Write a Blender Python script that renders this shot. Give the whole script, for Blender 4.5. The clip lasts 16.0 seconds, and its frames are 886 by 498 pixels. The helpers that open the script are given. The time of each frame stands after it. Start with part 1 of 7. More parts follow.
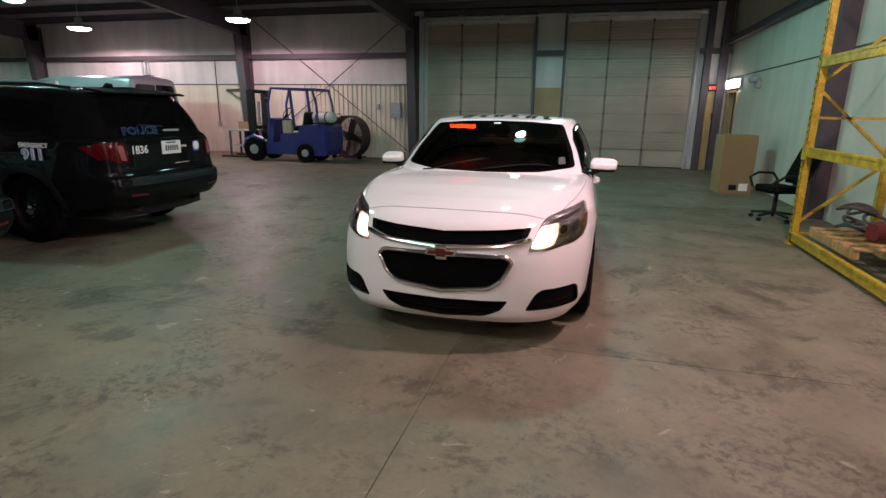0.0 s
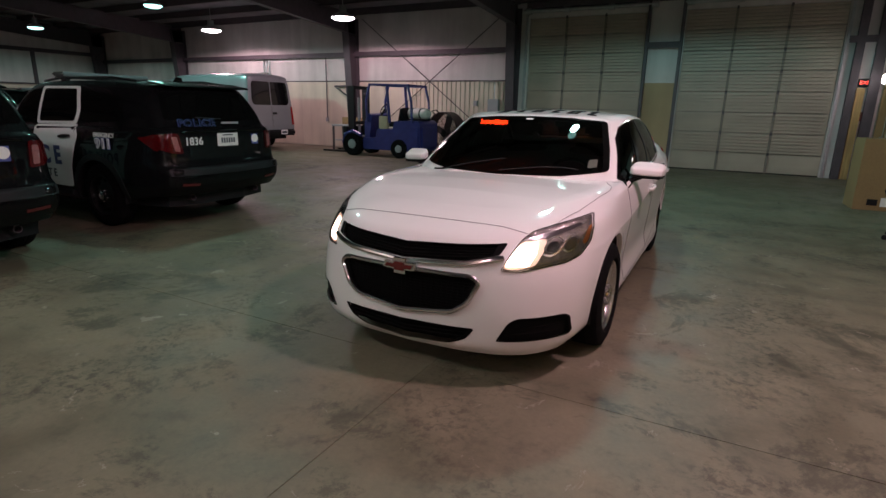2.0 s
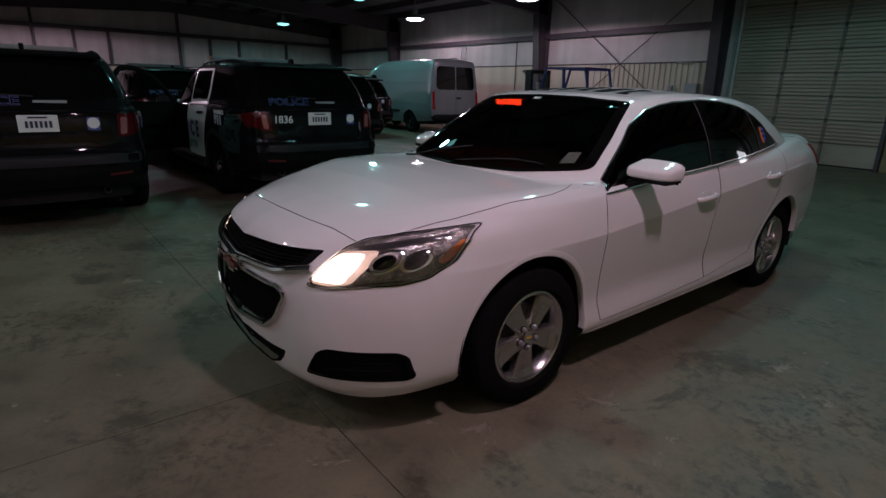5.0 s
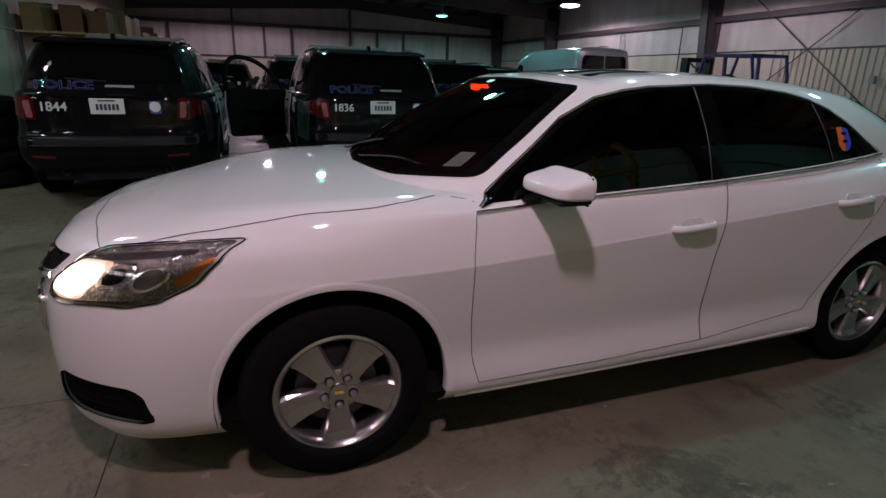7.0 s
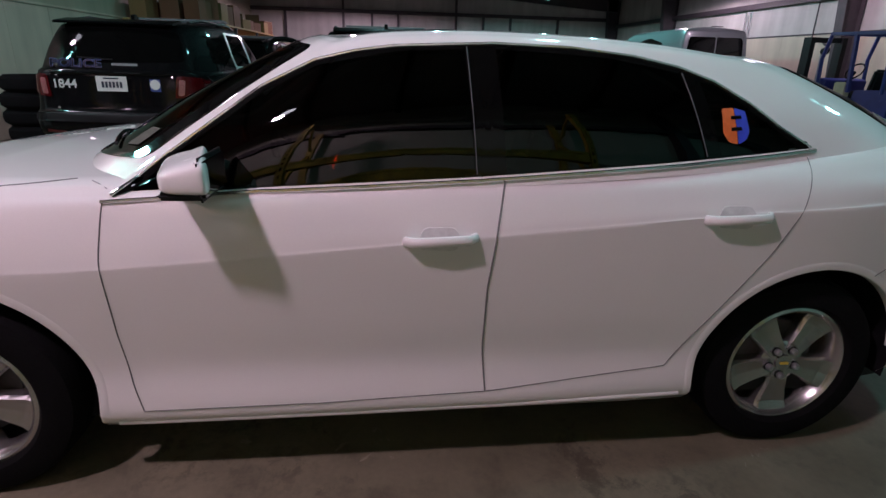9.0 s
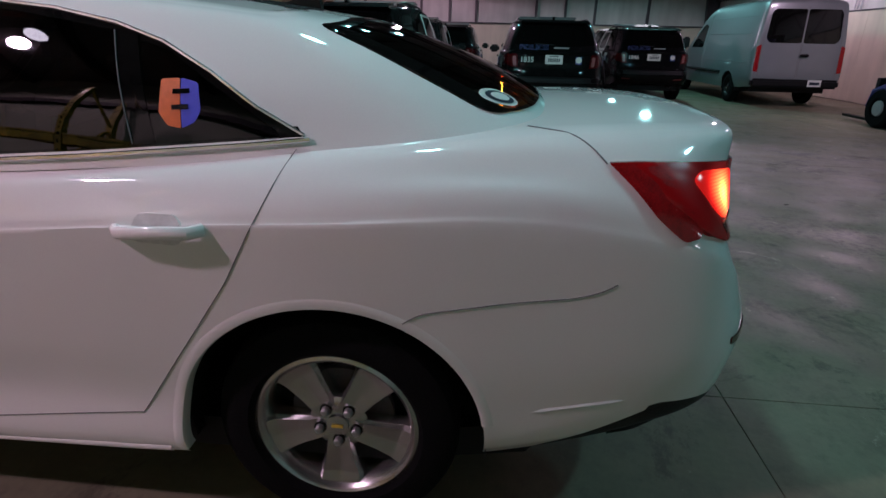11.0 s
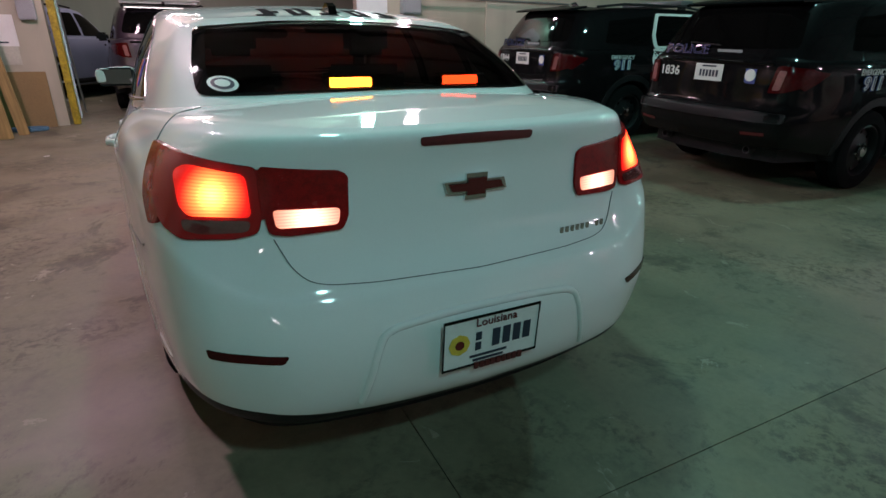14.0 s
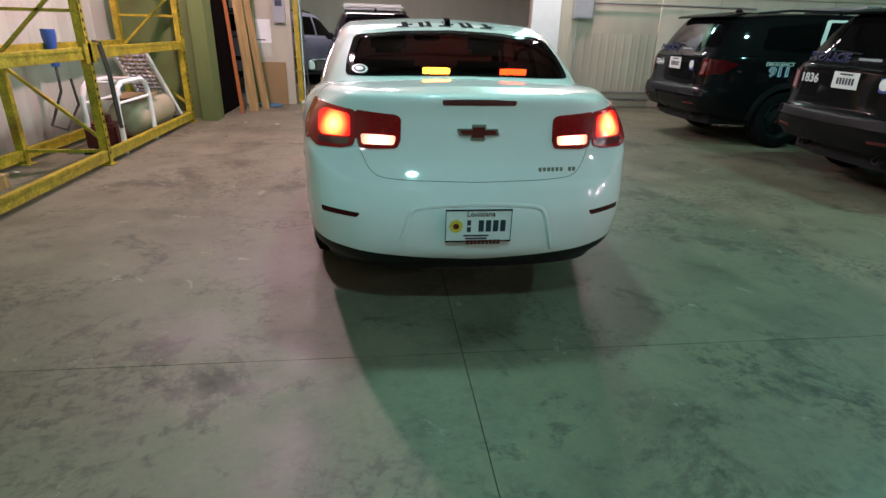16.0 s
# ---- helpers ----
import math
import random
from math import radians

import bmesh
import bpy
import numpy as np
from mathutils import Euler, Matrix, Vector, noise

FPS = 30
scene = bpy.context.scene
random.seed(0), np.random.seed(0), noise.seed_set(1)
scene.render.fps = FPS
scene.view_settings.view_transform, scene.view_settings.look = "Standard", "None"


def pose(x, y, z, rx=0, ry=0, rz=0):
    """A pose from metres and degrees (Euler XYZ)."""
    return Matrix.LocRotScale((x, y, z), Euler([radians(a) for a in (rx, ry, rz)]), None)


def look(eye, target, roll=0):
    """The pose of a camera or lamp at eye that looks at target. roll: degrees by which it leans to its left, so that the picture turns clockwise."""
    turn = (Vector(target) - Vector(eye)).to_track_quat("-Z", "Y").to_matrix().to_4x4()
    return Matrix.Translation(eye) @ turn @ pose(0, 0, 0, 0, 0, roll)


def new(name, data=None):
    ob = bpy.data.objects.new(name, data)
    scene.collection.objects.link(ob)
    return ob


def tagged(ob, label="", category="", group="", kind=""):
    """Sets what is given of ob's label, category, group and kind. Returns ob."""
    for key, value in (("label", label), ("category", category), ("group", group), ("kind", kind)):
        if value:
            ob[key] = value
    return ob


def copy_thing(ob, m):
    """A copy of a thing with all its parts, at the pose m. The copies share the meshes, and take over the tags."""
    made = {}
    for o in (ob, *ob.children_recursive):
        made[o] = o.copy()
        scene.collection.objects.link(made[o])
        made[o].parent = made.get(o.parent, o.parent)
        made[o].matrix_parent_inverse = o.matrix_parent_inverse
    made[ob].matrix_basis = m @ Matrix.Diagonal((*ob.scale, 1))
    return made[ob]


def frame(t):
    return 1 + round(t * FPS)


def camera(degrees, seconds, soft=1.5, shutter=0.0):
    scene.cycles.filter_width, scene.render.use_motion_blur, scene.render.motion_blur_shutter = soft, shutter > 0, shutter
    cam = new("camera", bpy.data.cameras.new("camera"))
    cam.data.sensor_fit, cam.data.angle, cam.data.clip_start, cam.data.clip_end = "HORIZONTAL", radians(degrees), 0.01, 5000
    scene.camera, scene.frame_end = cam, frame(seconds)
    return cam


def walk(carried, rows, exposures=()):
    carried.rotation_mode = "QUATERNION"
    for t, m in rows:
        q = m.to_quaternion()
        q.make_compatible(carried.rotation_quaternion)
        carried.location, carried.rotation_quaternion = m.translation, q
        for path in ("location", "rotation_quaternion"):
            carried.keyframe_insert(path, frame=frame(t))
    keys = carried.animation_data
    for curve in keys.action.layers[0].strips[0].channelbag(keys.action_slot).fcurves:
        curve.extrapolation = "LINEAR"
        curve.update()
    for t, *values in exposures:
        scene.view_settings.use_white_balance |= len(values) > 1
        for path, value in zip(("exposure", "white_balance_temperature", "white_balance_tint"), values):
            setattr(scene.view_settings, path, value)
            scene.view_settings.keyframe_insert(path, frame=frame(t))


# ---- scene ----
cam = camera(78.8, 16.0)
PATH = [
    (0, (0.835, -5.532, 1.499), (0.341, -3.658, 1.003), 0.8),
    (0.5, (0.964, -5.395, 1.483), (0.375, -3.549, 0.987), 0.9),
    (1, (1.096, -5.186, 1.478), (0.435, -3.365, 0.98), 1.0),
    (1.5, (1.254, -4.983, 1.487), (0.502, -3.199, 0.984), 1.1),
    (2, (1.487, -4.766, 1.478), (0.591, -3.052, 0.968), 1.2),
    (2.5, (1.712, -4.544, 1.465), (0.72, -2.885, 0.95), 1.2),
    (3, (1.905, -4.293, 1.488), (0.81, -2.703, 0.968), 1.4),
    (3.5, (2.102, -4.032, 1.466), (0.891, -2.53, 0.938), 1.5),
    (4, (2.283, -3.742, 1.468), (0.907, -2.395, 0.926), 1.8),
    (4.2, (2.319, -3.623, 1.453), (0.912, -2.312, 0.903), 1.7),
    (6.5, (2.592, -2.019, 1.422), (0.873, -1.183, 0.832), 1.7),
    (7, (2.587, -1.606, 1.409), (0.795, -0.958, 0.802), 1.6),
    (7.5, (2.518, -1.226, 1.387), (0.689, -0.708, 0.766), 1.7),
    (8, (2.472, -0.84, 1.373), (0.625, -0.417, 0.73), 1.6),
    (10.5, (2.193, 1.243, 1.333), (0.319, 1.15, 0.643), 1.5),
    (11, (2.012, 1.759, 1.332), (0.156, 1.591, 0.608), 1.3),
    (11.5, (1.84, 2.155, 1.358), (0.001, 1.879, 0.623), 1.6),
    (12, (1.599, 2.581, 1.351), (-0.195, 2.092, 0.616), 0.9),
    (12.5, (1.444, 2.972, 1.363), (-0.281, 2.279, 0.624), 0.9),
    (13, (1.18, 3.261, 1.332), (-0.367, 2.221, 0.607), 0.5),
    (13.5, (0.955, 3.425, 1.357), (-0.289, 2.046, 0.615), 0.7),
    (14, (0.719, 3.664, 1.356), (-0.119, 2.009, 0.61), 0.9),
    (14.5, (0.667, 3.909, 1.352), (0.065, 2.157, 0.597), 1.2),
    (15, (0.545, 4.247, 1.378), (0.122, 2.444, 0.622), 1.3),
    (15.5, (0.453, 4.54, 1.396), (0.141, 2.715, 0.641), 1.4),
    (16, (0.443, 4.869, 1.403), (0.22, 3.031, 0.648), 1.5),
]
EXPOSURES = [(0, 0.56, 6750, 26), (1, 0.55, 6750, 27), (1.5, 0.28, 6700, 26), (2.5, -0.17, 6700, 28), (3.5, -0.78, 6100, 22), (4.2, -0.96, 5900, 21), (6.5, -0.6, 5900, 17), (7.2, -0.42, 5900, 17), (8, -0.15, 5750, 15),
             (10.5, -0.02, 5850, 23), (11.5, -0.14, 5900, 28), (12.5, 0.14, 6100, 28), (14, 0.26, 6500, 28), (15, 0.33, 6500, 25), (16, 0.86, 6500, 23)]
walk(cam, [(t, look(eye, target, roll)) for t, eye, target, roll in PATH], EXPOSURES)

# ---- helpers of this scene ----
from mathutils.bvhtree import BVHTree

rng = random.Random(7)


def nodes(name):
    m = bpy.data.materials.new(name)
    m.use_nodes = True
    t = m.node_tree
    return m, t, t.nodes["Principled BSDF"]


def mat(name, col, rough=0.5, metal=0.0, var=0.12, scale=6.0, fine=60.0, bump=0.0, coat=0.0, emit=0.0, emit_col=None, rvar=0.1, spec=0.5):
    """A plain painted, plastic or metal surface with blotches, grain and fine relief."""
    m, t, b = nodes(name)
    n, l = t.nodes, t.links
    co = n.new("ShaderNodeTexCoord")
    n1 = n.new("ShaderNodeTexNoise")
    n1.inputs["Scale"].default_value, n1.inputs["Detail"].default_value = scale, 5
    n2 = n.new("ShaderNodeTexNoise")
    n2.inputs["Scale"].default_value, n2.inputs["Detail"].default_value = fine, 3
    l.new(co.outputs["Object"], n1.inputs["Vector"])
    l.new(co.outputs["Object"], n2.inputs["Vector"])
    add = n.new("ShaderNodeMath")
    add.operation = "ADD"
    l.new(n1.outputs["Fac"], add.inputs[0])
    l.new(n2.outputs["Fac"], add.inputs[1])
    mr = n.new("ShaderNodeMapRange")
    mr.inputs["From Min"].default_value, mr.inputs["From Max"].default_value = 0.7, 1.3
    mr.inputs["To Min"].default_value, mr.inputs["To Max"].default_value = 1 - var, 1 + var
    l.new(add.outputs[0], mr.inputs["Value"])
    hsv = n.new("ShaderNodeHueSaturation")
    hsv.inputs["Color"].default_value = (*col, 1)
    l.new(mr.outputs[0], hsv.inputs["Value"])
    l.new(hsv.outputs[0], b.inputs["Base Color"])
    rr = n.new("ShaderNodeMapRange")
    rr.inputs["From Min"].default_value, rr.inputs["From Max"].default_value = 0.3, 0.7
    rr.inputs["To Min"].default_value, rr.inputs["To Max"].default_value = max(0.02, rough - rvar * rough), min(1, rough + rvar * rough)
    l.new(n1.outputs["Fac"], rr.inputs["Value"])
    l.new(rr.outputs[0], b.inputs["Roughness"])
    b.inputs["Metallic"].default_value = metal
    b.inputs["Specular IOR Level"].default_value = spec
    b.inputs["Coat Weight"].default_value = coat
    b.inputs["Coat Roughness"].default_value = 0.04
    b.inputs["Coat IOR"].default_value = 1.75 if coat >= 1 else 1.5
    if bump:
        bp = n.new("ShaderNodeBump")
        bp.inputs["Strength"].default_value, bp.inputs["Distance"].default_value = bump, 0.01
        l.new(n2.outputs["Fac"], bp.inputs["Height"])
        l.new(bp.outputs[0], b.inputs["Normal"])
    if emit:
        b.inputs["Emission Color"].default_value = (*(emit_col or col), 1)
        b.inputs["Emission Strength"].default_value = emit
    return m


def tinted_glass(name, tint, rough=0.02):
    """Thin dark film glass: a coloured see-through pane with a glossy face."""
    m, t, b = nodes(name)
    n, l = t.nodes, t.links
    n.remove(b)
    tr, gl, fr, mx = n.new("ShaderNodeBsdfTransparent"), n.new("ShaderNodeBsdfGlossy"), n.new("ShaderNodeFresnel"), n.new("ShaderNodeMixShader")
    tr.inputs["Color"].default_value = (*tint, 1)
    gl.inputs["Roughness"].default_value = rough
    fr.inputs["IOR"].default_value = 1.5
    l.new(fr.outputs[0], mx.inputs[0])
    l.new(tr.outputs[0], mx.inputs[1])
    l.new(gl.outputs[0], mx.inputs[2])
    l.new(mx.outputs[0], n["Material Output"].inputs["Surface"])
    return m


def glowing_lens(name, centre, core, edge, lit, dim):
    """A ribbed lens that shines most in front of its bulb."""
    m, t, b = nodes(name)
    n, l = t.nodes, t.links
    co = n.new("ShaderNodeTexCoord")
    ab = n.new("ShaderNodeVectorMath")
    ab.operation = "ABSOLUTE"
    l.new(co.outputs["Object"], ab.inputs[0])
    sub = n.new("ShaderNodeVectorMath")
    sub.operation = "DISTANCE"
    l.new(ab.outputs["Vector"], sub.inputs[0])
    sub.inputs[1].default_value = centre
    r = n.new("ShaderNodeValToRGB")
    e = r.color_ramp.elements
    e[0].position, e[0].color = 0.0, (*core, 1)
    e[1].position, e[1].color = 1.0, (*edge, 1)
    q = e.new(0.5)
    q.color = (*[(u + 2 * w) / 3 for u, w in zip(core, edge)], 1)
    mr = n.new("ShaderNodeMapRange")
    mr.inputs["From Max"].default_value = 0.085
    l.new(sub.outputs["Value"], mr.inputs["Value"])
    l.new(mr.outputs[0], r.inputs["Fac"])
    l.new(r.outputs[0], b.inputs["Emission Color"])
    wave = n.new("ShaderNodeTexWave")
    wave.bands_direction = "Z"
    wave.inputs["Scale"].default_value, wave.inputs["Distortion"].default_value = 42, 0.6
    l.new(co.outputs["Object"], wave.inputs["Vector"])
    fall = n.new("ShaderNodeMapRange")
    fall.interpolation_type = "SMOOTHSTEP"
    fall.inputs["From Min"].default_value, fall.inputs["From Max"].default_value = 0.0, 0.11
    fall.inputs["To Min"].default_value, fall.inputs["To Max"].default_value = lit, dim
    l.new(sub.outputs["Value"], fall.inputs["Value"])
    rib = n.new("ShaderNodeMapRange")
    rib.inputs["To Min"].default_value, rib.inputs["To Max"].default_value = 0.7, 1.1
    l.new(wave.outputs["Fac"], rib.inputs["Value"])
    mul = n.new("ShaderNodeMath")
    mul.operation = "MULTIPLY"
    l.new(fall.outputs[0], mul.inputs[0])
    l.new(rib.outputs[0], mul.inputs[1])
    l.new(mul.outputs[0], b.inputs["Emission Strength"])
    b.inputs["Base Color"].default_value = (*edge, 1)
    b.inputs["Roughness"].default_value = 0.2
    return m


def concrete():
    """Worn sealed slab: clouds, darker oil spots, scuffs, pale flakes, and a patchy sheen."""
    m, t, b = nodes("sealed_concrete")
    n, l = t.nodes, t.links
    co = n.new("ShaderNodeTexCoord")

    def noise_node(scale, detail, rough=0.6, dist=0.0):
        q = n.new("ShaderNodeTexNoise")
        q.inputs["Scale"].default_value, q.inputs["Detail"].default_value = scale, detail
        q.inputs["Roughness"].default_value, q.inputs["Distortion"].default_value = rough, dist
        l.new(co.outputs["Object"], q.inputs["Vector"])
        return q

    def ramp(src, stops):
        r = n.new("ShaderNodeValToRGB")
        e = r.color_ramp.elements
        e[0].position, e[0].color = stops[0][0], (*stops[0][1], 1)
        e[1].position, e[1].color = stops[-1][0], (*stops[-1][1], 1)
        for p, c in stops[1:-1]:
            q = e.new(p)
            q.color = (*c, 1)
        l.new(src, r.inputs["Fac"])
        return r

    def mix(kind, fac, a, c):
        q = n.new("ShaderNodeMix")
        q.data_type, q.blend_type = "RGBA", kind
        q.inputs[0].default_value = fac if isinstance(fac, float) else 0.5
        if not isinstance(fac, float):
            l.new(fac, q.inputs[0])
        l.new(a, q.inputs[6])
        l.new(c, q.inputs[7])
        return q.outputs[2]

    big, mid, fine = noise_node(0.45, 6, 0.62, 0.2), noise_node(2.2, 8, 0.62, 0.15), noise_node(38, 4, 0.6)
    base = ramp(big.outputs["Fac"], [(0.3, (0.130, 0.119, 0.077)), (0.5, (0.164, 0.150, 0.098)), (0.72, (0.203, 0.186, 0.125))])
    cloud = ramp(mid.outputs["Fac"], [(0.3, (0.68, 0.67, 0.66)), (0.52, (1, 1, 1)), (0.75, (1.12, 1.1, 1.07))])
    c1 = mix("MULTIPLY", 0.9, base.outputs[0], cloud.outputs[0])
    grain = ramp(fine.outputs["Fac"], [(0.3, (0.86, 0.86, 0.86)), (0.7, (1.1, 1.1, 1.1))])
    c2 = mix("MULTIPLY", 0.6, c1, grain.outputs[0])
    blot = noise_node(4.6, 7, 0.7, 0.2)
    blotr = ramp(blot.outputs["Fac"], [(0.34, (0.72, 0.72, 0.72)), (0.46, (1, 1, 1)), (0.68, (1.12, 1.11, 1.08))])
    c2 = mix("MULTIPLY", 0.85, c2, blotr.outputs[0])
    spot = noise_node(1.15, 9, 0.78, 0.4)
    spotr = ramp(spot.outputs["Fac"], [(0.55, (1, 1, 1)), (0.595, (0.58, 0.58, 0.58)), (0.70, (0.30, 0.30, 0.31))])
    c3 = mix("MULTIPLY", 0.92, c2, spotr.outputs[0])
    speck, zone = noise_node(16, 8, 0.75, 0.3), noise_node(0.8, 4, 0.6, 0.3)
    zoner = ramp(zone.outputs["Fac"], [(0.48, (0, 0, 0)), (0.62, (1, 1, 1))])
    speckr = ramp(speck.outputs["Fac"], [(0.41, (0.46, 0.45, 0.45)), (0.52, (1, 1, 1))])
    c3 = mix("MULTIPLY", zoner.outputs[0], c3, speckr.outputs[0])
    peel = noise_node(3.6, 9, 0.72, 0.8)
    peelr = ramp(peel.outputs["Fac"], [(0.63, (0, 0, 0)), (0.655, (1, 1, 1))])
    pale = n.new("ShaderNodeRGB")
    pale.outputs[0].default_value = (0.245, 0.226, 0.168, 1)
    c4 = mix("MIX", peelr.outputs[0], c3, pale.outputs[0])
    l.new(c4, b.inputs["Base Color"])
    rg = n.new("ShaderNodeMapRange")
    rg.inputs["From Min"].default_value, rg.inputs["From Max"].default_value = 0.32, 0.68
    rg.inputs["To Min"].default_value, rg.inputs["To Max"].default_value = 0.42, 0.70
    l.new(mid.outputs["Fac"], rg.inputs["Value"])
    l.new(rg.outputs[0], b.inputs["Roughness"])
    bp = n.new("ShaderNodeBump")
    bp.inputs["Strength"].default_value, bp.inputs["Distance"].default_value = 0.16, 0.01
    l.new(mid.outputs["Fac"], bp.inputs["Height"])
    l.new(bp.outputs[0], b.inputs["Normal"])
    b.inputs["Specular IOR Level"].default_value = 0.45
    return m


def streaked(name, col, rough=0.6, amount=0.25, along="Z"):
    """Wall sheeting: faint stains that run down, seams of dust, slight waves."""
    m, t, b = nodes(name)
    n, l = t.nodes, t.links
    co, mp = n.new("ShaderNodeTexCoord"), n.new("ShaderNodeMapping")
    l.new(co.outputs["Object"], mp.inputs["Vector"])
    mp.inputs["Scale"].default_value = (3.0, 3.0, 0.35) if along == "Z" else (0.4, 0.4, 3.0)
    n1, n2 = n.new("ShaderNodeTexNoise"), n.new("ShaderNodeTexNoise")
    n1.inputs["Scale"].default_value, n1.inputs["Detail"].default_value = 1.0, 6
    n2.inputs["Scale"].default_value, n2.inputs["Detail"].default_value = 1.1, 5
    l.new(mp.outputs[0], n1.inputs["Vector"])
    l.new(co.outputs["Object"], n2.inputs["Vector"])
    add = n.new("ShaderNodeMath")
    add.operation = "ADD"
    l.new(n1.outputs["Fac"], add.inputs[0])
    l.new(n2.outputs["Fac"], add.inputs[1])
    mr = n.new("ShaderNodeMapRange")
    mr.inputs["From Min"].default_value, mr.inputs["From Max"].default_value = 0.7, 1.3
    mr.inputs["To Min"].default_value, mr.inputs["To Max"].default_value = 1 - amount, 1 + amount * 0.6
    l.new(add.outputs[0], mr.inputs["Value"])
    hsv = n.new("ShaderNodeHueSaturation")
    hsv.inputs["Color"].default_value = (*col, 1)
    l.new(mr.outputs[0], hsv.inputs["Value"])
    l.new(hsv.outputs[0], b.inputs["Base Color"])
    b.inputs["Roughness"].default_value = rough
    bp = n.new("ShaderNodeBump")
    bp.inputs["Strength"].default_value, bp.inputs["Distance"].default_value = 0.25, 0.03
    l.new(n2.outputs["Fac"], bp.inputs["Height"])
    l.new(bp.outputs[0], b.inputs["Normal"])
    return m


def wood(name, col):
    m, t, b = nodes(name)
    n, l = t.nodes, t.links
    co, mp, nz = n.new("ShaderNodeTexCoord"), n.new("ShaderNodeMapping"), n.new("ShaderNodeTexNoise")
    l.new(co.outputs["Object"], mp.inputs["Vector"])
    mp.inputs["Scale"].default_value = (22, 22, 1.6)
    l.new(mp.outputs[0], nz.inputs["Vector"])
    nz.inputs["Scale"].default_value, nz.inputs["Detail"].default_value = 1.0, 6
    r = n.new("ShaderNodeValToRGB")
    e = r.color_ramp.elements
    e[0].position, e[0].color = 0.3, (*[c * 0.55 for c in col], 1)
    e[1].position, e[1].color = 0.7, (*[c * 1.2 for c in col], 1)
    l.new(nz.outputs["Fac"], r.inputs["Fac"])
    l.new(r.outputs[0], b.inputs["Base Color"])
    b.inputs["Roughness"].default_value = 0.7
    return m


def part(name, bm, material, parent=None, label="", smooth=False, kind=""):
    """Links a bmesh as one mesh object under a thing or a part."""
    me = bpy.data.meshes.new(name)
    bmesh.ops.recalc_face_normals(bm, faces=bm.faces)
    if smooth:
        for f in bm.faces:
            f.smooth = True
    bm.to_mesh(me)
    bm.free()
    me.materials.append(material)
    if smooth:
        me.set_sharp_from_angle(angle=radians(40))
    ob = new(name, me)
    ob.parent = parent
    if label or kind:
        tagged(ob, label, kind=kind)
    return ob


def thing(name, m, label, category, group=""):
    ob = new(name)
    ob.empty_display_size = 0.1
    ob.matrix_basis = m
    return tagged(ob, label, category, group)


def structure(ob, label, category=""):
    return tagged(ob, label, category, kind="structure")


def add_box(bm, c, s, bevel=0.0, m=None):
    r = bmesh.ops.create_cube(bm, size=1.0)
    mm = Matrix.Translation(c) @ (m or Matrix()) @ Matrix.Diagonal((*s, 1))
    bmesh.ops.transform(bm, matrix=mm, verts=r["verts"])
    if bevel:
        es = list({e for v in r["verts"] for e in v.link_edges})
        bmesh.ops.bevel(bm, geom=es, offset=bevel, segments=2, affect="EDGES")
    return bm


def box(c, s, bevel=0.0, m=None):
    return add_box(bmesh.new(), c, s, bevel, m)


def span(lo, hi, bevel=0.0):
    return box([(a + b) / 2 for a, b in zip(lo, hi)], [b - a for a, b in zip(lo, hi)], bevel)


def add_span(bm, lo, hi, bevel=0.0):
    return add_box(bm, [(a + b) / 2 for a, b in zip(lo, hi)], [b - a for a, b in zip(lo, hi)], bevel)


def add_rod(bm, p, q, r, r2=None, n=10):
    p, q = Vector(p), Vector(q)
    d = q - p
    k = bmesh.ops.create_cone(bm, cap_ends=True, segments=n, radius1=r, radius2=r if r2 is None else r2, depth=d.length)
    mm = Matrix.Translation((p + q) / 2) @ d.to_track_quat("Z", "Y").to_matrix().to_4x4()
    bmesh.ops.transform(bm, matrix=mm, verts=k["verts"])
    return bm


def rod(p, q, r, r2=None, n=10):
    return add_rod(bmesh.new(), p, q, r, r2, n)


def add_bar(bm, p, q, w, h, bevel=0.0):
    """A square bar from p to q."""
    p, q = Vector(p), Vector(q)
    d = q - p
    rot = d.to_track_quat("Z", "Y").to_matrix().to_4x4()
    return add_box(bm, (p + q) / 2, (w, h, d.length), bevel, rot)


def bar(p, q, w, h, bevel=0.0):
    return add_bar(bmesh.new(), p, q, w, h, bevel)


def add_tube(bm, pts, r, n=8, closed=False):
    """A round tube along a polyline."""
    pts = [Vector(p) for p in pts]
    rings, k = [], len(pts)
    prev = None
    for i, p in enumerate(pts):
        a = pts[(i - 1) % k] if (closed or i > 0) else p
        b = pts[(i + 1) % k] if (closed or i < k - 1) else p
        d = (b - a).normalized()
        u = (prev - d * prev.dot(d)) if prev is not None else d.orthogonal()
        u = u.normalized() if u.length > 1e-6 else d.orthogonal().normalized()
        prev = u
        w = d.cross(u)
        rings.append([bm.verts.new(p + r * (math.cos(2 * math.pi * j / n) * u + math.sin(2 * math.pi * j / n) * w)) for j in range(n)])
    for i in range(k if closed else k - 1):
        a, b = rings[i], rings[(i + 1) % k]
        for j in range(n):
            bm.faces.new((a[j], a[(j + 1) % n], b[(j + 1) % n], b[j]))
    if not closed:
        bm.faces.new(rings[0][::-1])
        bm.faces.new(rings[-1])
    return bm


def tube(pts, r, n=8, closed=False):
    return add_tube(bmesh.new(), pts, r, n, closed)


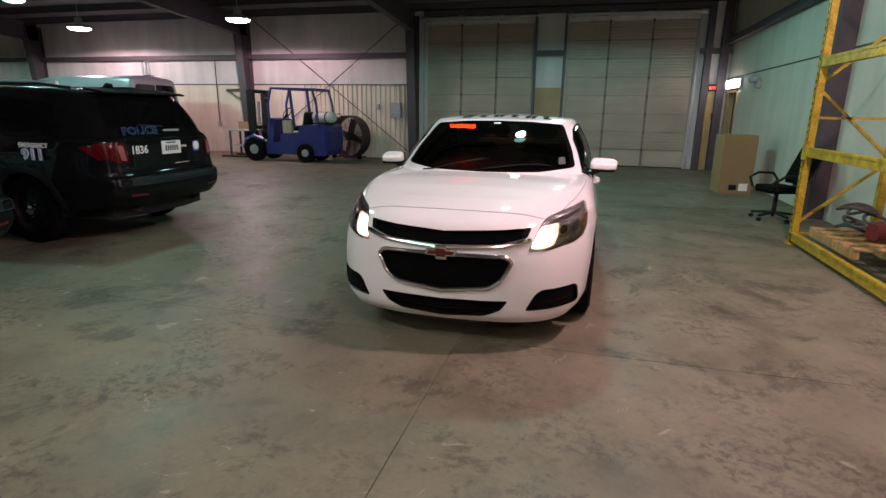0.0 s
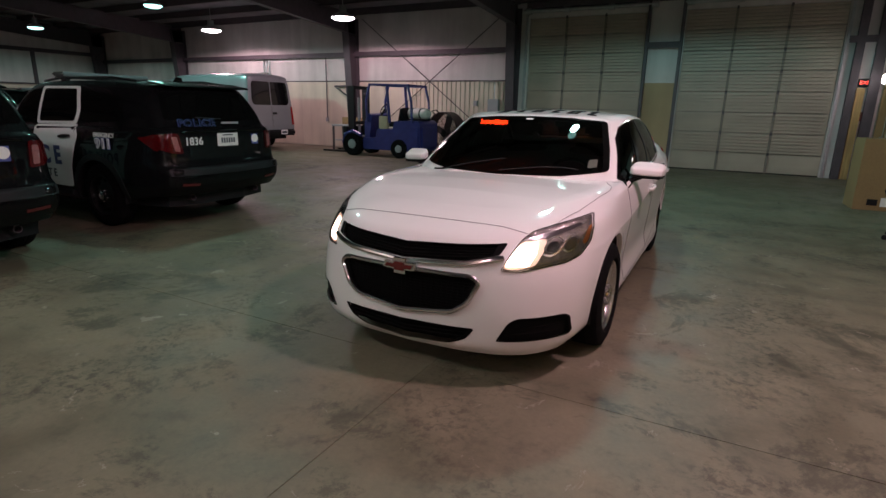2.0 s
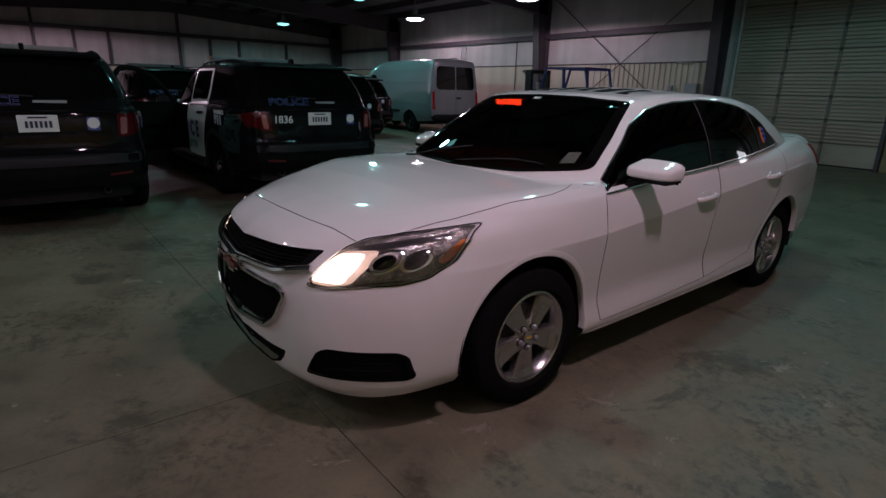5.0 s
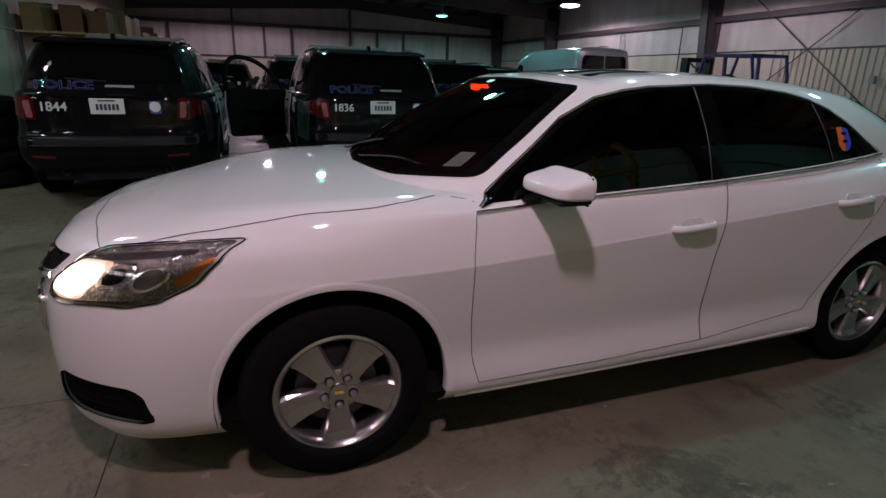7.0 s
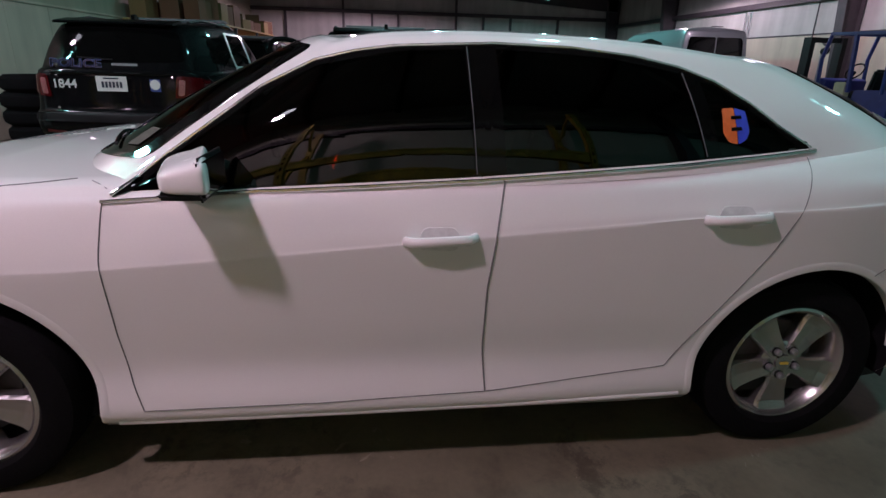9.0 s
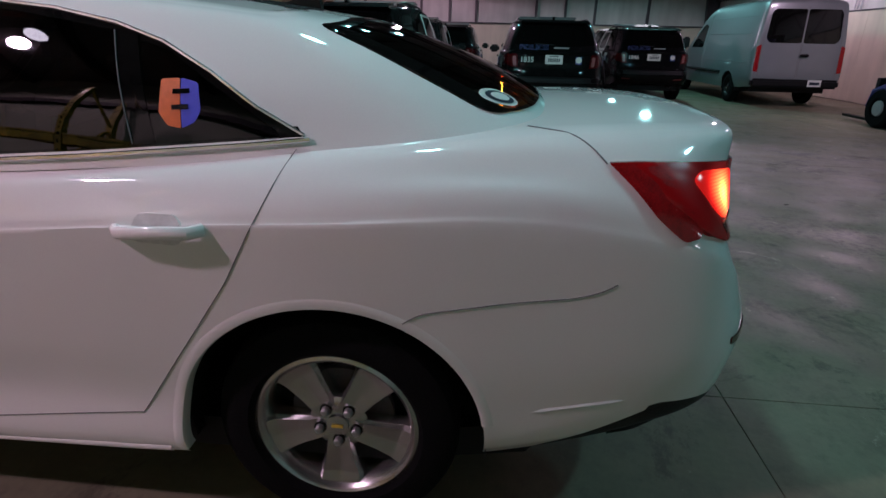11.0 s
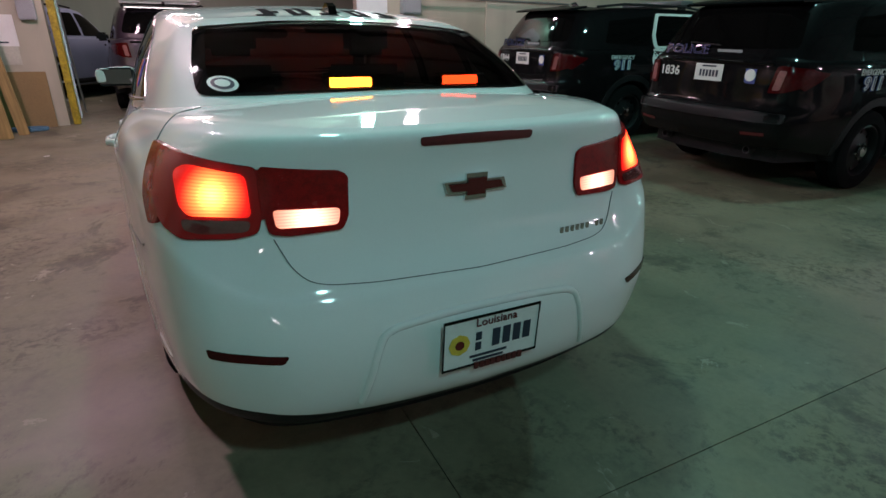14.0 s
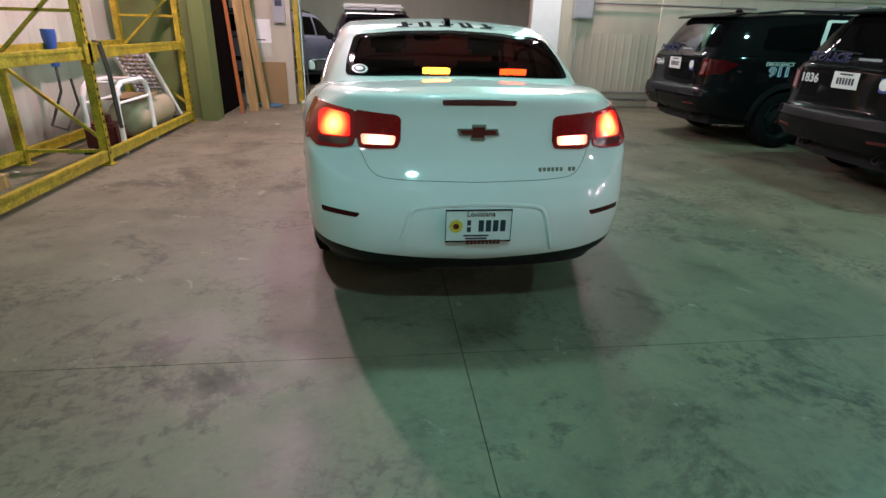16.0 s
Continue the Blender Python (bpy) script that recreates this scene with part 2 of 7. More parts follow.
def lathe(profile, n=32, axis="X", closed=False):
    """Turns (radius, offset) points round an axis."""
    bm = bmesh.new()
    rings = []
    for r, o in profile:
        ring = []
        for j in range(n):
            a = 2 * math.pi * j / n
            c, s = r * math.cos(a), r * math.sin(a)
            ring.append(bm.verts.new({"X": (o, c, s), "Y": (c, o, s), "Z": (c, s, o)}[axis]))
        rings.append(ring)
    k = len(rings)
    for i in range(k if closed else k - 1):
        a, b = rings[i], rings[(i + 1) % k]
        for j in range(n):
            bm.faces.new((a[j], a[(j + 1) % n], b[(j + 1) % n], b[j]))
    if not closed:
        for ring in (rings[0], rings[-1]):
            bm.faces.new(ring)
    return bm


def prism(poly, lo, hi, axis="X"):
    """A flat outline pushed from lo to hi along an axis."""
    bm = bmesh.new()
    def at(p, o):
        return {"X": (o, p[0], p[1]), "Y": (p[0], o, p[1]), "Z": (p[0], p[1], o)}[axis]
    a, b = [bm.verts.new(at(p, lo)) for p in poly], [bm.verts.new(at(p, hi)) for p in poly]
    k = len(poly)
    for i in range(k):
        bm.faces.new((a[i], a[(i + 1) % k], b[(i + 1) % k], b[i]))
    bm.faces.new(a)
    bm.faces.new(b)
    return bm


def merge(bm, other):
    """Adds another bmesh to bm."""
    me = bpy.data.meshes.new("tmp")
    other.to_mesh(me)
    other.free()
    bm.from_mesh(me)
    bpy.data.meshes.remove(me)
    return bm


def mirrored(bm):
    """A copy of a bmesh mirrored across x = 0."""
    b = bm.copy()
    bmesh.ops.scale(b, vec=(-1, 1, 1), verts=b.verts)
    bmesh.ops.reverse_faces(b, faces=b.faces)
    return b


def spline(pts, sub):
    """Catmull-Rom through the points, sub steps a span."""
    p = np.array(pts, float)
    ext = np.vstack([2 * p[0] - p[1], p, 2 * p[-1] - p[-2]])
    out = []
    for i in range(len(p) - 1):
        a, b, c, d = ext[i:i + 4]
        for k in range(sub):
            u = k / sub
            out.append(0.5 * ((2 * b) + (c - a) * u + (2 * a - 5 * b + 4 * c - d) * u * u + (3 * b - a - 3 * c + d) * u ** 3))
    out.append(p[-1])
    return np.array(out)


def rounded(poly, r, n=4):
    """Rounds the corners of a 2D outline."""
    out = []
    k = len(poly)
    for i in range(k):
        p, a, b = Vector(poly[i]), Vector(poly[i - 1]), Vector(poly[(i + 1) % k])
        q = min(r, (a - p).length * 0.45, (b - p).length * 0.45)
        s, e = p + (a - p).normalized() * q, p + (b - p).normalized() * q
        for j in range(n + 1):
            u = j / n
            out.append(tuple((1 - u) ** 2 * s + 2 * u * (1 - u) * p + u * u * e))
    return out


def dense(poly, step=0.03, closed=True):
    out = []
    k = len(poly)
    for i in range(k if closed else k - 1):
        a, b = Vector(poly[i]), Vector(poly[(i + 1) % k])
        m = max(1, int((b - a).length / step))
        out += [tuple(a + (b - a) * j / m) for j in range(m)]
    if not closed:
        out.append(tuple(poly[-1]))
    return out


def inside(p, poly):
    x, y = p
    r = False
    for (x1, y1), (x2, y2) in zip(poly, poly[1:] + poly[:1]):
        if (y1 > y) != (y2 > y) and x < (x2 - x1) * (y - y1) / (y2 - y1) + x1:
            r = not r
    return r


RAYS = {"left": (lambda p: Vector((4, p[0], p[1])), Vector((-1, 0, 0))), "front": (lambda p: Vector((p[0], -6, p[1])), Vector((0, 1, 0))),
        "rear": (lambda p: Vector((p[0], 6, p[1])), Vector((0, -1, 0))), "top": (lambda p: Vector((p[0], p[1], 5)), Vector((0, 0, -1)))}


class Skin:
    """The outer skin of a vehicle, onto which outlines are laid."""

    def __init__(self, *bms):
        self.trees = [BVHTree.FromBMesh(b) for b in bms]

    def lay(self, p, side, off=0.0):
        start, d = RAYS[side][0](p), RAYS[side][1]
        best = None
        for t in self.trees:
            h = t.ray_cast(start, d)
            if h[0] is not None and (best is None or h[3] < best[3]):
                best = h
        if best is None:
            return None
        nrm = best[1] if best[1].dot(d) < 0 else -best[1]
        return best[0] + nrm * off

    def lay_up(self, p, side, off=0.0):
        """As lay, but climbs to the lower edge of the skin where the point lies under it."""
        h, z = None, p[1]
        while h is None and z < p[1] + 0.4:
            h = self.lay((p[0], z), side, off)
            z += 0.01
        return h

    def line(self, pts, side, off=0.0, step=0.03, closed=False):
        out = [self.lay(p, side, off) for p in dense(pts, step, closed)]
        return [p for p in out if p is not None]

    def patch(self, outline, side, off=0.002, inner=0.0, rings=6, depth=0.012, step=0.03, outer=1.0):
        """A panel that follows the skin inside an outline, from outer (1: its edge) to inner (0: its middle), with a turned-in rim."""
        pts = dense(outline, step)
        c = Vector((sum(p[0] for p in pts) / len(pts), sum(p[1] for p in pts) / len(pts)))
        bm = bmesh.new()
        rows = []
        last = None
        for i in range(rings + 1):
            f = outer + (inner - outer) * i / rings
            if f < 1e-4:
                h = self.lay(c, side, off)
                rows.append([bm.verts.new(h)] if h is not None else [rows[-1][0]])
                break
            row = []
            for p in pts:
                q = c + (Vector(p) - c) * f
                h = self.lay(q, side, off)
                last = h if h is not None else last
                row.append(bm.verts.new(last if last is not None else Vector((0, 0, 0))))
            rows.append(row)
        d = RAYS[side][1]
        rim = [bm.verts.new(v.co + d * depth) for v in rows[0]]
        rows.insert(0, rim)
        for a, b in zip(rows, rows[1:]):
            k = len(a)
            for j in range(k):
                if len(b) == 1:
                    bm.faces.new((a[j], a[(j + 1) % k], b[0]))
                else:
                    bm.faces.new((a[j], a[(j + 1) % k], b[(j + 1) % k], b[j]))
        return bm


def slice_out(bm, within, near):
    """Cuts a skin along the edge of a region, takes the faces inside it away and gives them back as a skin of their own."""
    state = {v: within(v.co) for v in bm.verts if near(v.co)}
    fresh = set()
    for e in list(bm.edges):
        p, q = e.verts
        if p in state and q in state and state[p] != state[q]:
            lo, hi = 0.0, 1.0
            for _ in range(9):
                mid = (lo + hi) / 2
                if within(p.co.lerp(q.co, mid)) == state[p]:
                    lo = mid
                else:
                    hi = mid
            fresh.add(bmesh.utils.edge_split(e, p, min(max(hi, 0.01), 0.99))[1])
    for f in {f for v in fresh for f in v.link_faces}:
        cut = [v for v in f.verts if v in fresh]
        while len(cut) >= 2:
            u, w = cut[0], cut[1]
            cut = cut[2:]
            if u in f.verts and w in f.verts and not any(w in e.verts for e in u.link_edges if e in f.edges):
                bmesh.utils.face_split(f, u, w)
    gone = [f for f in bm.faces if near(f.calc_center_median()) and within(f.calc_center_median())]
    out, made = bmesh.new(), {}
    for f in gone:
        for v in f.verts:
            if v not in made:
                made[v] = out.verts.new(v.co)
        out.faces.new([made[v] for v in f.verts])
    bmesh.ops.delete(bm, geom=gone, context="FACES")
    return out


def carve(bm, outline, side, keep=1.0, flip=1):
    """Cuts an outline out of a skin, as seen from a side; flip -1 takes the other flank."""
    ax, sg, lim = {"left": (0, flip, 0.3), "front": (1, -1, -0.25), "rear": (1, 1, 0.8)}[side]
    i, j = (1, 2) if side == "left" else (0, 2)
    c = Vector((sum(p[0] for p in outline) / len(outline), sum(p[1] for p in outline) / len(outline)))
    poly = [tuple(c + (Vector(p) - c) * keep) for p in outline]
    lo = [min(p[k] for p in poly) - 0.08 for k in (0, 1)]
    hi = [max(p[k] for p in poly) + 0.08 for k in (0, 1)]
    near = lambda co: co[ax] * sg > lim and lo[0] < co[i] < hi[0] and lo[1] < co[j] < hi[1]
    return slice_out(bm, lambda co: inside((co[i], co[j]), poly), near)


def grid_shell(rows, cap_spine=None, cap_rows=8, power=2.2, lift=None):
    """A half shell (x >= 0) out of rows of points, mirrored into a whole; cap_spine(y) gives the height of the middle line that closes the top."""
    rows = [np.array(r) for r in rows]
    if cap_spine is not None:
        edge = rows[-1]
        y0, y1 = edge[0][1], edge[-1][1]
        for i in range(1, cap_rows + 1):
            w = i / cap_rows
            row = []
            for x, y, z in edge:
                yy = y
                zc = cap_spine(yy)
                f = 1 - (1 - w) ** power
                row.append((x * (1 - w), yy, z + (zc - z) * f))
            rows.append(np.array(row))
    bm = bmesh.new()
    vs = [[bm.verts.new(p) for p in r] for r in rows]
    for a, b in zip(vs, vs[1:]):
        for j in range(len(a) - 1):
            bm.faces.new((a[j], a[j + 1], b[j + 1], b[j]))
    whole = merge(bm, mirrored(bm))
    bmesh.ops.remove_doubles(whole, verts=whole.verts, dist=0.0015)
    bmesh.ops.dissolve_degenerate(whole, edges=whole.edges, dist=0.0005)
    bmesh.ops.recalc_face_normals(whole, faces=whole.faces)
    big = max(whole.faces, key=lambda f: f.calc_center_median().z)
    if big.normal.z < 0:
        bmesh.ops.reverse_faces(whole, faces=whole.faces)
    return whole


def levels_to_rows(levels, sub_s=10, sub_v=5):
    """Levels are (xs, ys, zs) with alike stations; returns smooth dense rows."""
    lv = [spline(np.column_stack(l), sub_s) for l in levels]
    n = len(lv[0])
    cols = [spline([l[i] for l in lv], sub_v) for i in range(n)]
    rows = [np.array([cols[i][k] for i in range(n)]) for k in range(len(cols[0]))]
    for r in rows:
        r[:, 0] = np.maximum(r[:, 0], 0)
        r[0, 0] = r[-1, 0] = 0
    return rows


def arch_cut(bm, yc, zc, r, lim=0.6):
    """Opens a round wheel arch on both sides."""
    slice_out(bm, lambda co: math.hypot(co.y - yc, co.z - zc) < r, lambda co: abs(co.x) > lim and abs(co.y - yc) < r + 0.1 and co.z < zc + r + 0.1).free()


def interp(xs, ys):
    return lambda v: float(np.interp(v, xs, ys))


def text_mesh(body, size, extrude=0.0015, bold=0.0):
    """Letters as a bmesh, in the x, y plane, centred."""
    cu = bpy.data.curves.new("letters", "FONT")
    cu.body, cu.size, cu.extrude, cu.align_x, cu.align_y, cu.offset = body, size, extrude, "CENTER", "CENTER", bold
    cu.resolution_u = 3
    ob = bpy.data.objects.new("letters", cu)
    scene.collection.objects.link(ob)
    dg = bpy.context.evaluated_depsgraph_get()
    me = bpy.data.meshes.new_from_object(ob.evaluated_get(dg))
    bm = bmesh.new()
    bm.from_mesh(me)
    bpy.data.objects.remove(ob)
    bpy.data.curves.remove(cu)
    bpy.data.meshes.remove(me)
    return bm


def islands(bm):
    """The loose pieces of a mesh, each as a mesh of its own."""
    bmesh.ops.remove_doubles(bm, verts=bm.verts, dist=1e-5)
    left, out = set(bm.faces), []
    while left:
        stack, got = [left.pop()], []
        while stack:
            f = stack.pop()
            got.append(f)
            for v in f.verts:
                for g in v.link_faces:
                    if g in left:
                        left.remove(g)
                        stack.append(g)
        piece, made = bmesh.new(), {}
        for f in got:
            for v in f.verts:
                if v not in made:
                    made[v] = piece.verts.new(v.co)
            piece.faces.new([made[v] for v in f.verts])
        out.append(piece)
    return out


def lettering(name, body, size, m, material, parent, label="", stretch=1.0, bold=0.0):
    """One part for each letter of a word."""
    bm = text_mesh(body, size, bold=bold)
    bmesh.ops.transform(bm, matrix=m @ Matrix.Diagonal((stretch, 1, 1, 1)), verts=bm.verts)
    return [part(name, b, material, parent, label) for b in islands(bm)]

# ---- world and lights ----
world = bpy.data.worlds.new("dim_hall")
world.use_nodes = True
world.node_tree.nodes["Background"].inputs["Color"].default_value = (0.013, 0.014, 0.014, 1)
world.node_tree.nodes["Background"].inputs["Strength"].default_value = 1.0
scene.world = world

WARM, TEAL = (1.0, 0.69, 0.76), (0.37, 1.0, 0.84)
# place, colour, watts of each high-bay lamp; those over the sedan hang above the view; the last six are unseen, added
# to brighten floor and walls
LAMPS = [
    ((-8.9, 8.6, 3.95), WARM, 185), ((-15.1, 9.2, 3.95), WARM, 190),
    ((-13.6, 6.0, 4.15), TEAL, 265), ((-20.8, 6.5, 3.95), TEAL, 50),
    ((0.5, 5.5, 4.15), (0.36, 1.0, 0.96), 135), ((2.4, -1.75, 4.3), WARM, 345),
    ((0.0, 1.3, 4.5), TEAL, 128), ((-5.2, 0.6, 4.4), TEAL, 150), ((-12.5, 0.0, 4.4), TEAL, 70),
    ((-3.2, -5.1, 4.1), WARM, 115), ((1.5, -5.4, 4.4), WARM, 115), ((-2.5, -5.6, 4.4), TEAL, 120), ((-19.5, -1.5, 4.1), WARM, 420),
]
for place, colour, watts in LAMPS:
    lamp = bpy.data.lights.new("high_bay_bulb", "SPOT")
    lamp.energy, lamp.color, lamp.shadow_soft_size = watts, colour, 0.11
    lamp.spot_size, lamp.spot_blend = radians(176), 0.14
    new("high_bay_bulb", lamp).location = (place[0], place[1], place[2] - 0.42)

# ---- materials ----
CONCRETE = concrete()
JOINT = mat("joint_filler", (0.10, 0.095, 0.085), 0.9)
VINYL = streaked("white_vinyl_insulation", (0.55, 0.52, 0.50), 0.55, 0.22)
LINER = streaked("painted_liner_panel", (0.60, 0.52, 0.42), 0.6, 0.18)
PALE_GREEN = streaked("pale_wallboard", (0.47, 0.465, 0.385), 0.65, 0.14)
GREEN_PAINT = streaked("green_painted_board", (0.115, 0.145, 0.042), 0.6, 0.25)
CREAM = streaked("cream_painted_wall", (0.44, 0.40, 0.31), 0.65, 0.16)
STEEL = mat("red_oxide_steel", (0.062, 0.050, 0.058), 0.55, 0.0, 0.25)
DECK = streaked("dark_roof_deck", (0.20, 0.195, 0.21), 0.7, 0.3)
DOOR_SKIN = streaked("cream_door_panel", (0.40, 0.335, 0.265), 0.5, 0.2, "X")
DOOR_STILE = mat("worn_stile_paint", (0.17, 0.145, 0.12), 0.6, 0, 0.2)
BOARD = streaked("tan_pressed_board", (0.36, 0.255, 0.14), 0.7, 0.2)
GALV = mat("galvanised_steel", (0.42, 0.42, 0.43), 0.4, 0.8, 0.2)
DARK = mat("black_plastic", (0.009, 0.009, 0.010), 0.5, 0, 0.2, 8, 90, 0.1, spec=0.22)
RUBBER = mat("tyre_rubber", (0.006, 0.006, 0.0065), 0.9, 0, 0.25, 9, 120, 0.2, spec=0.08)
CHROME = mat("chrome", (0.75, 0.75, 0.76), 0.14, 1.0, 0.05)
MIRROR = mat("dimmed_mirror", (0.30, 0.32, 0.34), 0.03, 1.0, 0.02)
ALLOY = mat("cast_alloy", (0.50, 0.49, 0.48), 0.22, 0.92, 0.03)
WHITE_PAINT = mat("white_car_paint", (0.80, 0.79, 0.77), 0.55, 0, 0.02, 3, 250, 0.0, 1.0, spec=0.25)
BLACK_PAINT = mat("black_car_paint", (0.004, 0.004, 0.0045), 0.5, 0, 0.1, 3, 250, 0.0, 0.42, spec=0.02)
WHITE_DOOR = mat("white_door_paint", (0.72, 0.73, 0.71), 0.32, 0, 0.03, 3, 250, 0.0, 0.8)
SILVER_PAINT = mat("silver_van_paint", (0.20, 0.215, 0.23), 0.35, 0.25, 0.05, 3, 200, 0.0, 0.7)
FILM = tinted_glass("dark_film_glass", (0.06, 0.054, 0.052))
REAR_FILM = tinted_glass("dark_rear_film", (0.13, 0.112, 0.10))
SIDE_FILM = tinted_glass("dark_side_film", (0.015, 0.014, 0.0135))
CLEAR = tinted_glass("clear_lens", (0.9, 0.9, 0.9))
PILLAR_TAPE = mat("black_pillar_tape", (0.003, 0.003, 0.003), 0.06, spec=0.3)
GUIDE = mat("grey_window_guide", (0.085, 0.085, 0.09), 0.5)
FRIT = mat("black_frit", (0.004, 0.004, 0.004), 0.05, spec=0.4)
GAP = mat("panel_gap", (0.17, 0.17, 0.17), 0.9)
ROOF_BLACK = mat("matt_black_vinyl", (0.008, 0.008, 0.009), 1.0, spec=0.05)
INNER = mat("dark_trim_fabric", (0.005, 0.005, 0.005), 0.9, 0, 0.2, 30, 200, 0.2, spec=0.08)
SUV_LENS = mat("dark_red_lens", (0.06, 0.0025, 0.0035), 0.12, 0, 0.3, 40, 200, 0.0, 0.2, spec=0.25)
RED_LENS = mat("red_lens", (0.27, 0.003, 0.004), 0.25, 0, 0.3, 40, 200, 0.0, 0.6, spec=0.3)
RED_LIT = glowing_lens("lit_red_lens", (0.655, 2.33, 0.992), (1.0, 0.40, 0.07), (0.80, 0.012, 0.006), 6.2, 0.5)
RED_GLOW = glowing_lens("glowing_red_lens", (0.655, 2.33, 0.992), (0.7, 0.012, 0.008), (0.30, 0.003, 0.004), 0.9, 0.05)
REVERSE_LIT = glowing_lens("lit_reverse_lens", (0.45, 2.42, 0.93), (1.0, 0.74, 0.55), (1.0, 0.34, 0.2), 2.4, 0.6)
SMOKE_LENS = mat("smoked_lens", (0.15, 0.022, 0.02), 0.12, 0, 0.2, 40, 200, 0.0, 1.0)
SMOKE_GREY = mat("smoked_chrome", (0.13, 0.13, 0.13), 0.16, 0.6, 0.3)
AMBER = mat("amber_reflector", (0.75, 0.22, 0.02), 0.25, 0, 0.1, 60, 200, 0.2, 1.0)
HEAD_LIT = mat("lit_headlamp", (1, 0.95, 0.85), 0.2, 0, 0.02, 50, 200, 0, 0, 9.0, (1.0, 0.76, 0.56))
HEAD_GLOW = mat("glowing_reflector", (0.8, 0.7, 0.6), 0.15, 0.6, 0.1, 50, 200, 0.3, 0, 0.9, (1.0, 0.62, 0.45))
REFLECTOR = mat("lamp_reflector", (0.40, 0.39, 0.36), 0.16, 0.7, 0.5, 25, 90, 0.6)
RED_FLASH = mat("red_warning_light", (0.8, 0.05, 0.02), 0.3, 0, 0.02, 50, 200, 0, 0, 27.0, (1.0, 0.07, 0.01))
AMBER_FLASH = mat("amber_warning_light", (0.9, 0.5, 0.05), 0.3, 0, 0.02, 50, 200, 0, 0, 36.0, (1.0, 0.42, 0.03))
RED_DIM = mat("unlit_red_module", (0.5, 0.03, 0.02), 0.3, 0, 0.1, 50, 200, 0, 0, 16.0, (1.0, 0.085, 0.012))
UNLIT = mat("unlit_light_module", (0.05, 0.03, 0.03), 0.25)
LAMP_LENS = mat("lit_lamp_lens", (1, 1, 1), 0.3, 0, 0, 9, 90, 0, 0, 14.0, (1.0, 0.92, 0.94))
LAMP_TEAL = mat("lit_lamp_lens_green", (1, 1, 1), 0.3, 0, 0, 9, 90, 0, 0, 3.0, (0.35, 1.0, 0.88))
TUBE_LIT = mat("lit_tube", (1, 1, 1), 0.3, 0, 0, 9, 90, 0, 0, 8.0, (1.0, 0.98, 0.92))
EXIT_LIT = mat("lit_exit_letters", (1, 0.1, 0.05), 0.4, 0, 0, 9, 90, 0, 0, 3.0, (1.0, 0.08, 0.05))
PLATE = mat("plate_white", (0.72, 0.73, 0.70), 0.4, 0, 0.05)
INK = mat("dark_ink", (0.02, 0.03, 0.05), 0.5)
BLUE_INK = mat("blue_reflective_film", (0.05, 0.075, 0.27), 0.4, 0, 0.06)
WHITE_INK = mat("white_film", (0.7, 0.72, 0.7), 0.4, 0, 0.04)
RED_INK = mat("red_film", (0.13, 0.008, 0.008), 0.4)
NAVY = mat("navy_film", (0.02, 0.035, 0.12), 0.45)
GOLD = mat("gold_ink", (0.7, 0.5, 0.06), 0.4)
YELLOW = mat("yellow_rack_paint", (0.38, 0.275, 0.016), 0.5, 0, 0.5, 9, 45, 0.2)
BLUE_PAINT = mat("blue_machine_paint", (0.016, 0.024, 0.15), 0.4, 0, 0.25, 6, 60, 0.1)
OLD_CARD = mat("dark_cardboard", (0.16, 0.075, 0.04), 0.85, 0, 0.15, 3, 60, 0.1)
CARD = mat("cardboard", (0.26, 0.17, 0.075), 0.85, 0, 0.12, 3, 60, 0.1)
TAN = mat("tan_tank_paint", (0.42, 0.36, 0.24), 0.45, 0, 0.15)
BADGE_RED = mat("dark_red_enamel", (0.10, 0.010, 0.010), 0.2, coat=0.6)
OXIDE = mat("dark_red_paint", (0.11, 0.012, 0.012), 0.5, 0, 0.25)
FANRED = mat("brown_enamel", (0.025, 0.012, 0.014), 0.45, 0, 0.3)
TIMBER = wood("raw_timber", (0.45, 0.29, 0.11))
GREY_BOX = mat("grey_enamel", (0.30, 0.31, 0.32), 0.5, 0, 0.1)
PAPER = mat("paper", (0.78, 0.77, 0.74), 0.8, 0, 0.04)
ROPE = mat("hose_rubber", (0.06, 0.05, 0.045), 0.7, 0, 0.3)
BLUE_PLASTIC = mat("blue_plastic", (0.03, 0.09, 0.35), 0.5)
PURPLE_PAINT = mat("pale_blue_car_paint", (0.30, 0.32, 0.45), 0.3, 0.1, 0.05, 3, 200, 0, 0.7)

# ---- structure ----
X0, X1, Y0, Y1 = -24.8, 4.3, -6.0, 11.1
floor = structure(part("floor", span((X0 - 0.3, -13.2, -0.14), (X1 + 3.2, Y1 + 0.25, -0.012)), JOINT), "grey worn concrete floor with saw-cut joints and stains", "floor")


def crack_wall(name, spans, material, label, parent=None):
    bm = bmesh.new()
    for lo, hi in spans:
        add_span(bm, lo, hi)
    return structure(part(name, bm, material, parent), label, "wall")


# back wall with two door openings
DL, DR, DH = (-4.12, -0.92), (0.03, 3.42), 3.97
crack_wall("wall_north", [((X0, Y1, 0), (DL[0], Y1 + 0.2, 4.62)), ((DL[1], Y1, 0), (DR[0], Y1 + 0.2, 4.62)), ((DR[1], Y1, 0), (X1 + 0.2, Y1 + 0.2, 4.62)),
                          ((DL[0], Y1, DH), (DL[1], Y1 + 0.2, 4.62)), ((DR[0], Y1, DH), (DR[1], Y1 + 0.2, 4.62))], VINYL, "white vinyl-faced insulated metal wall behind steel girts")
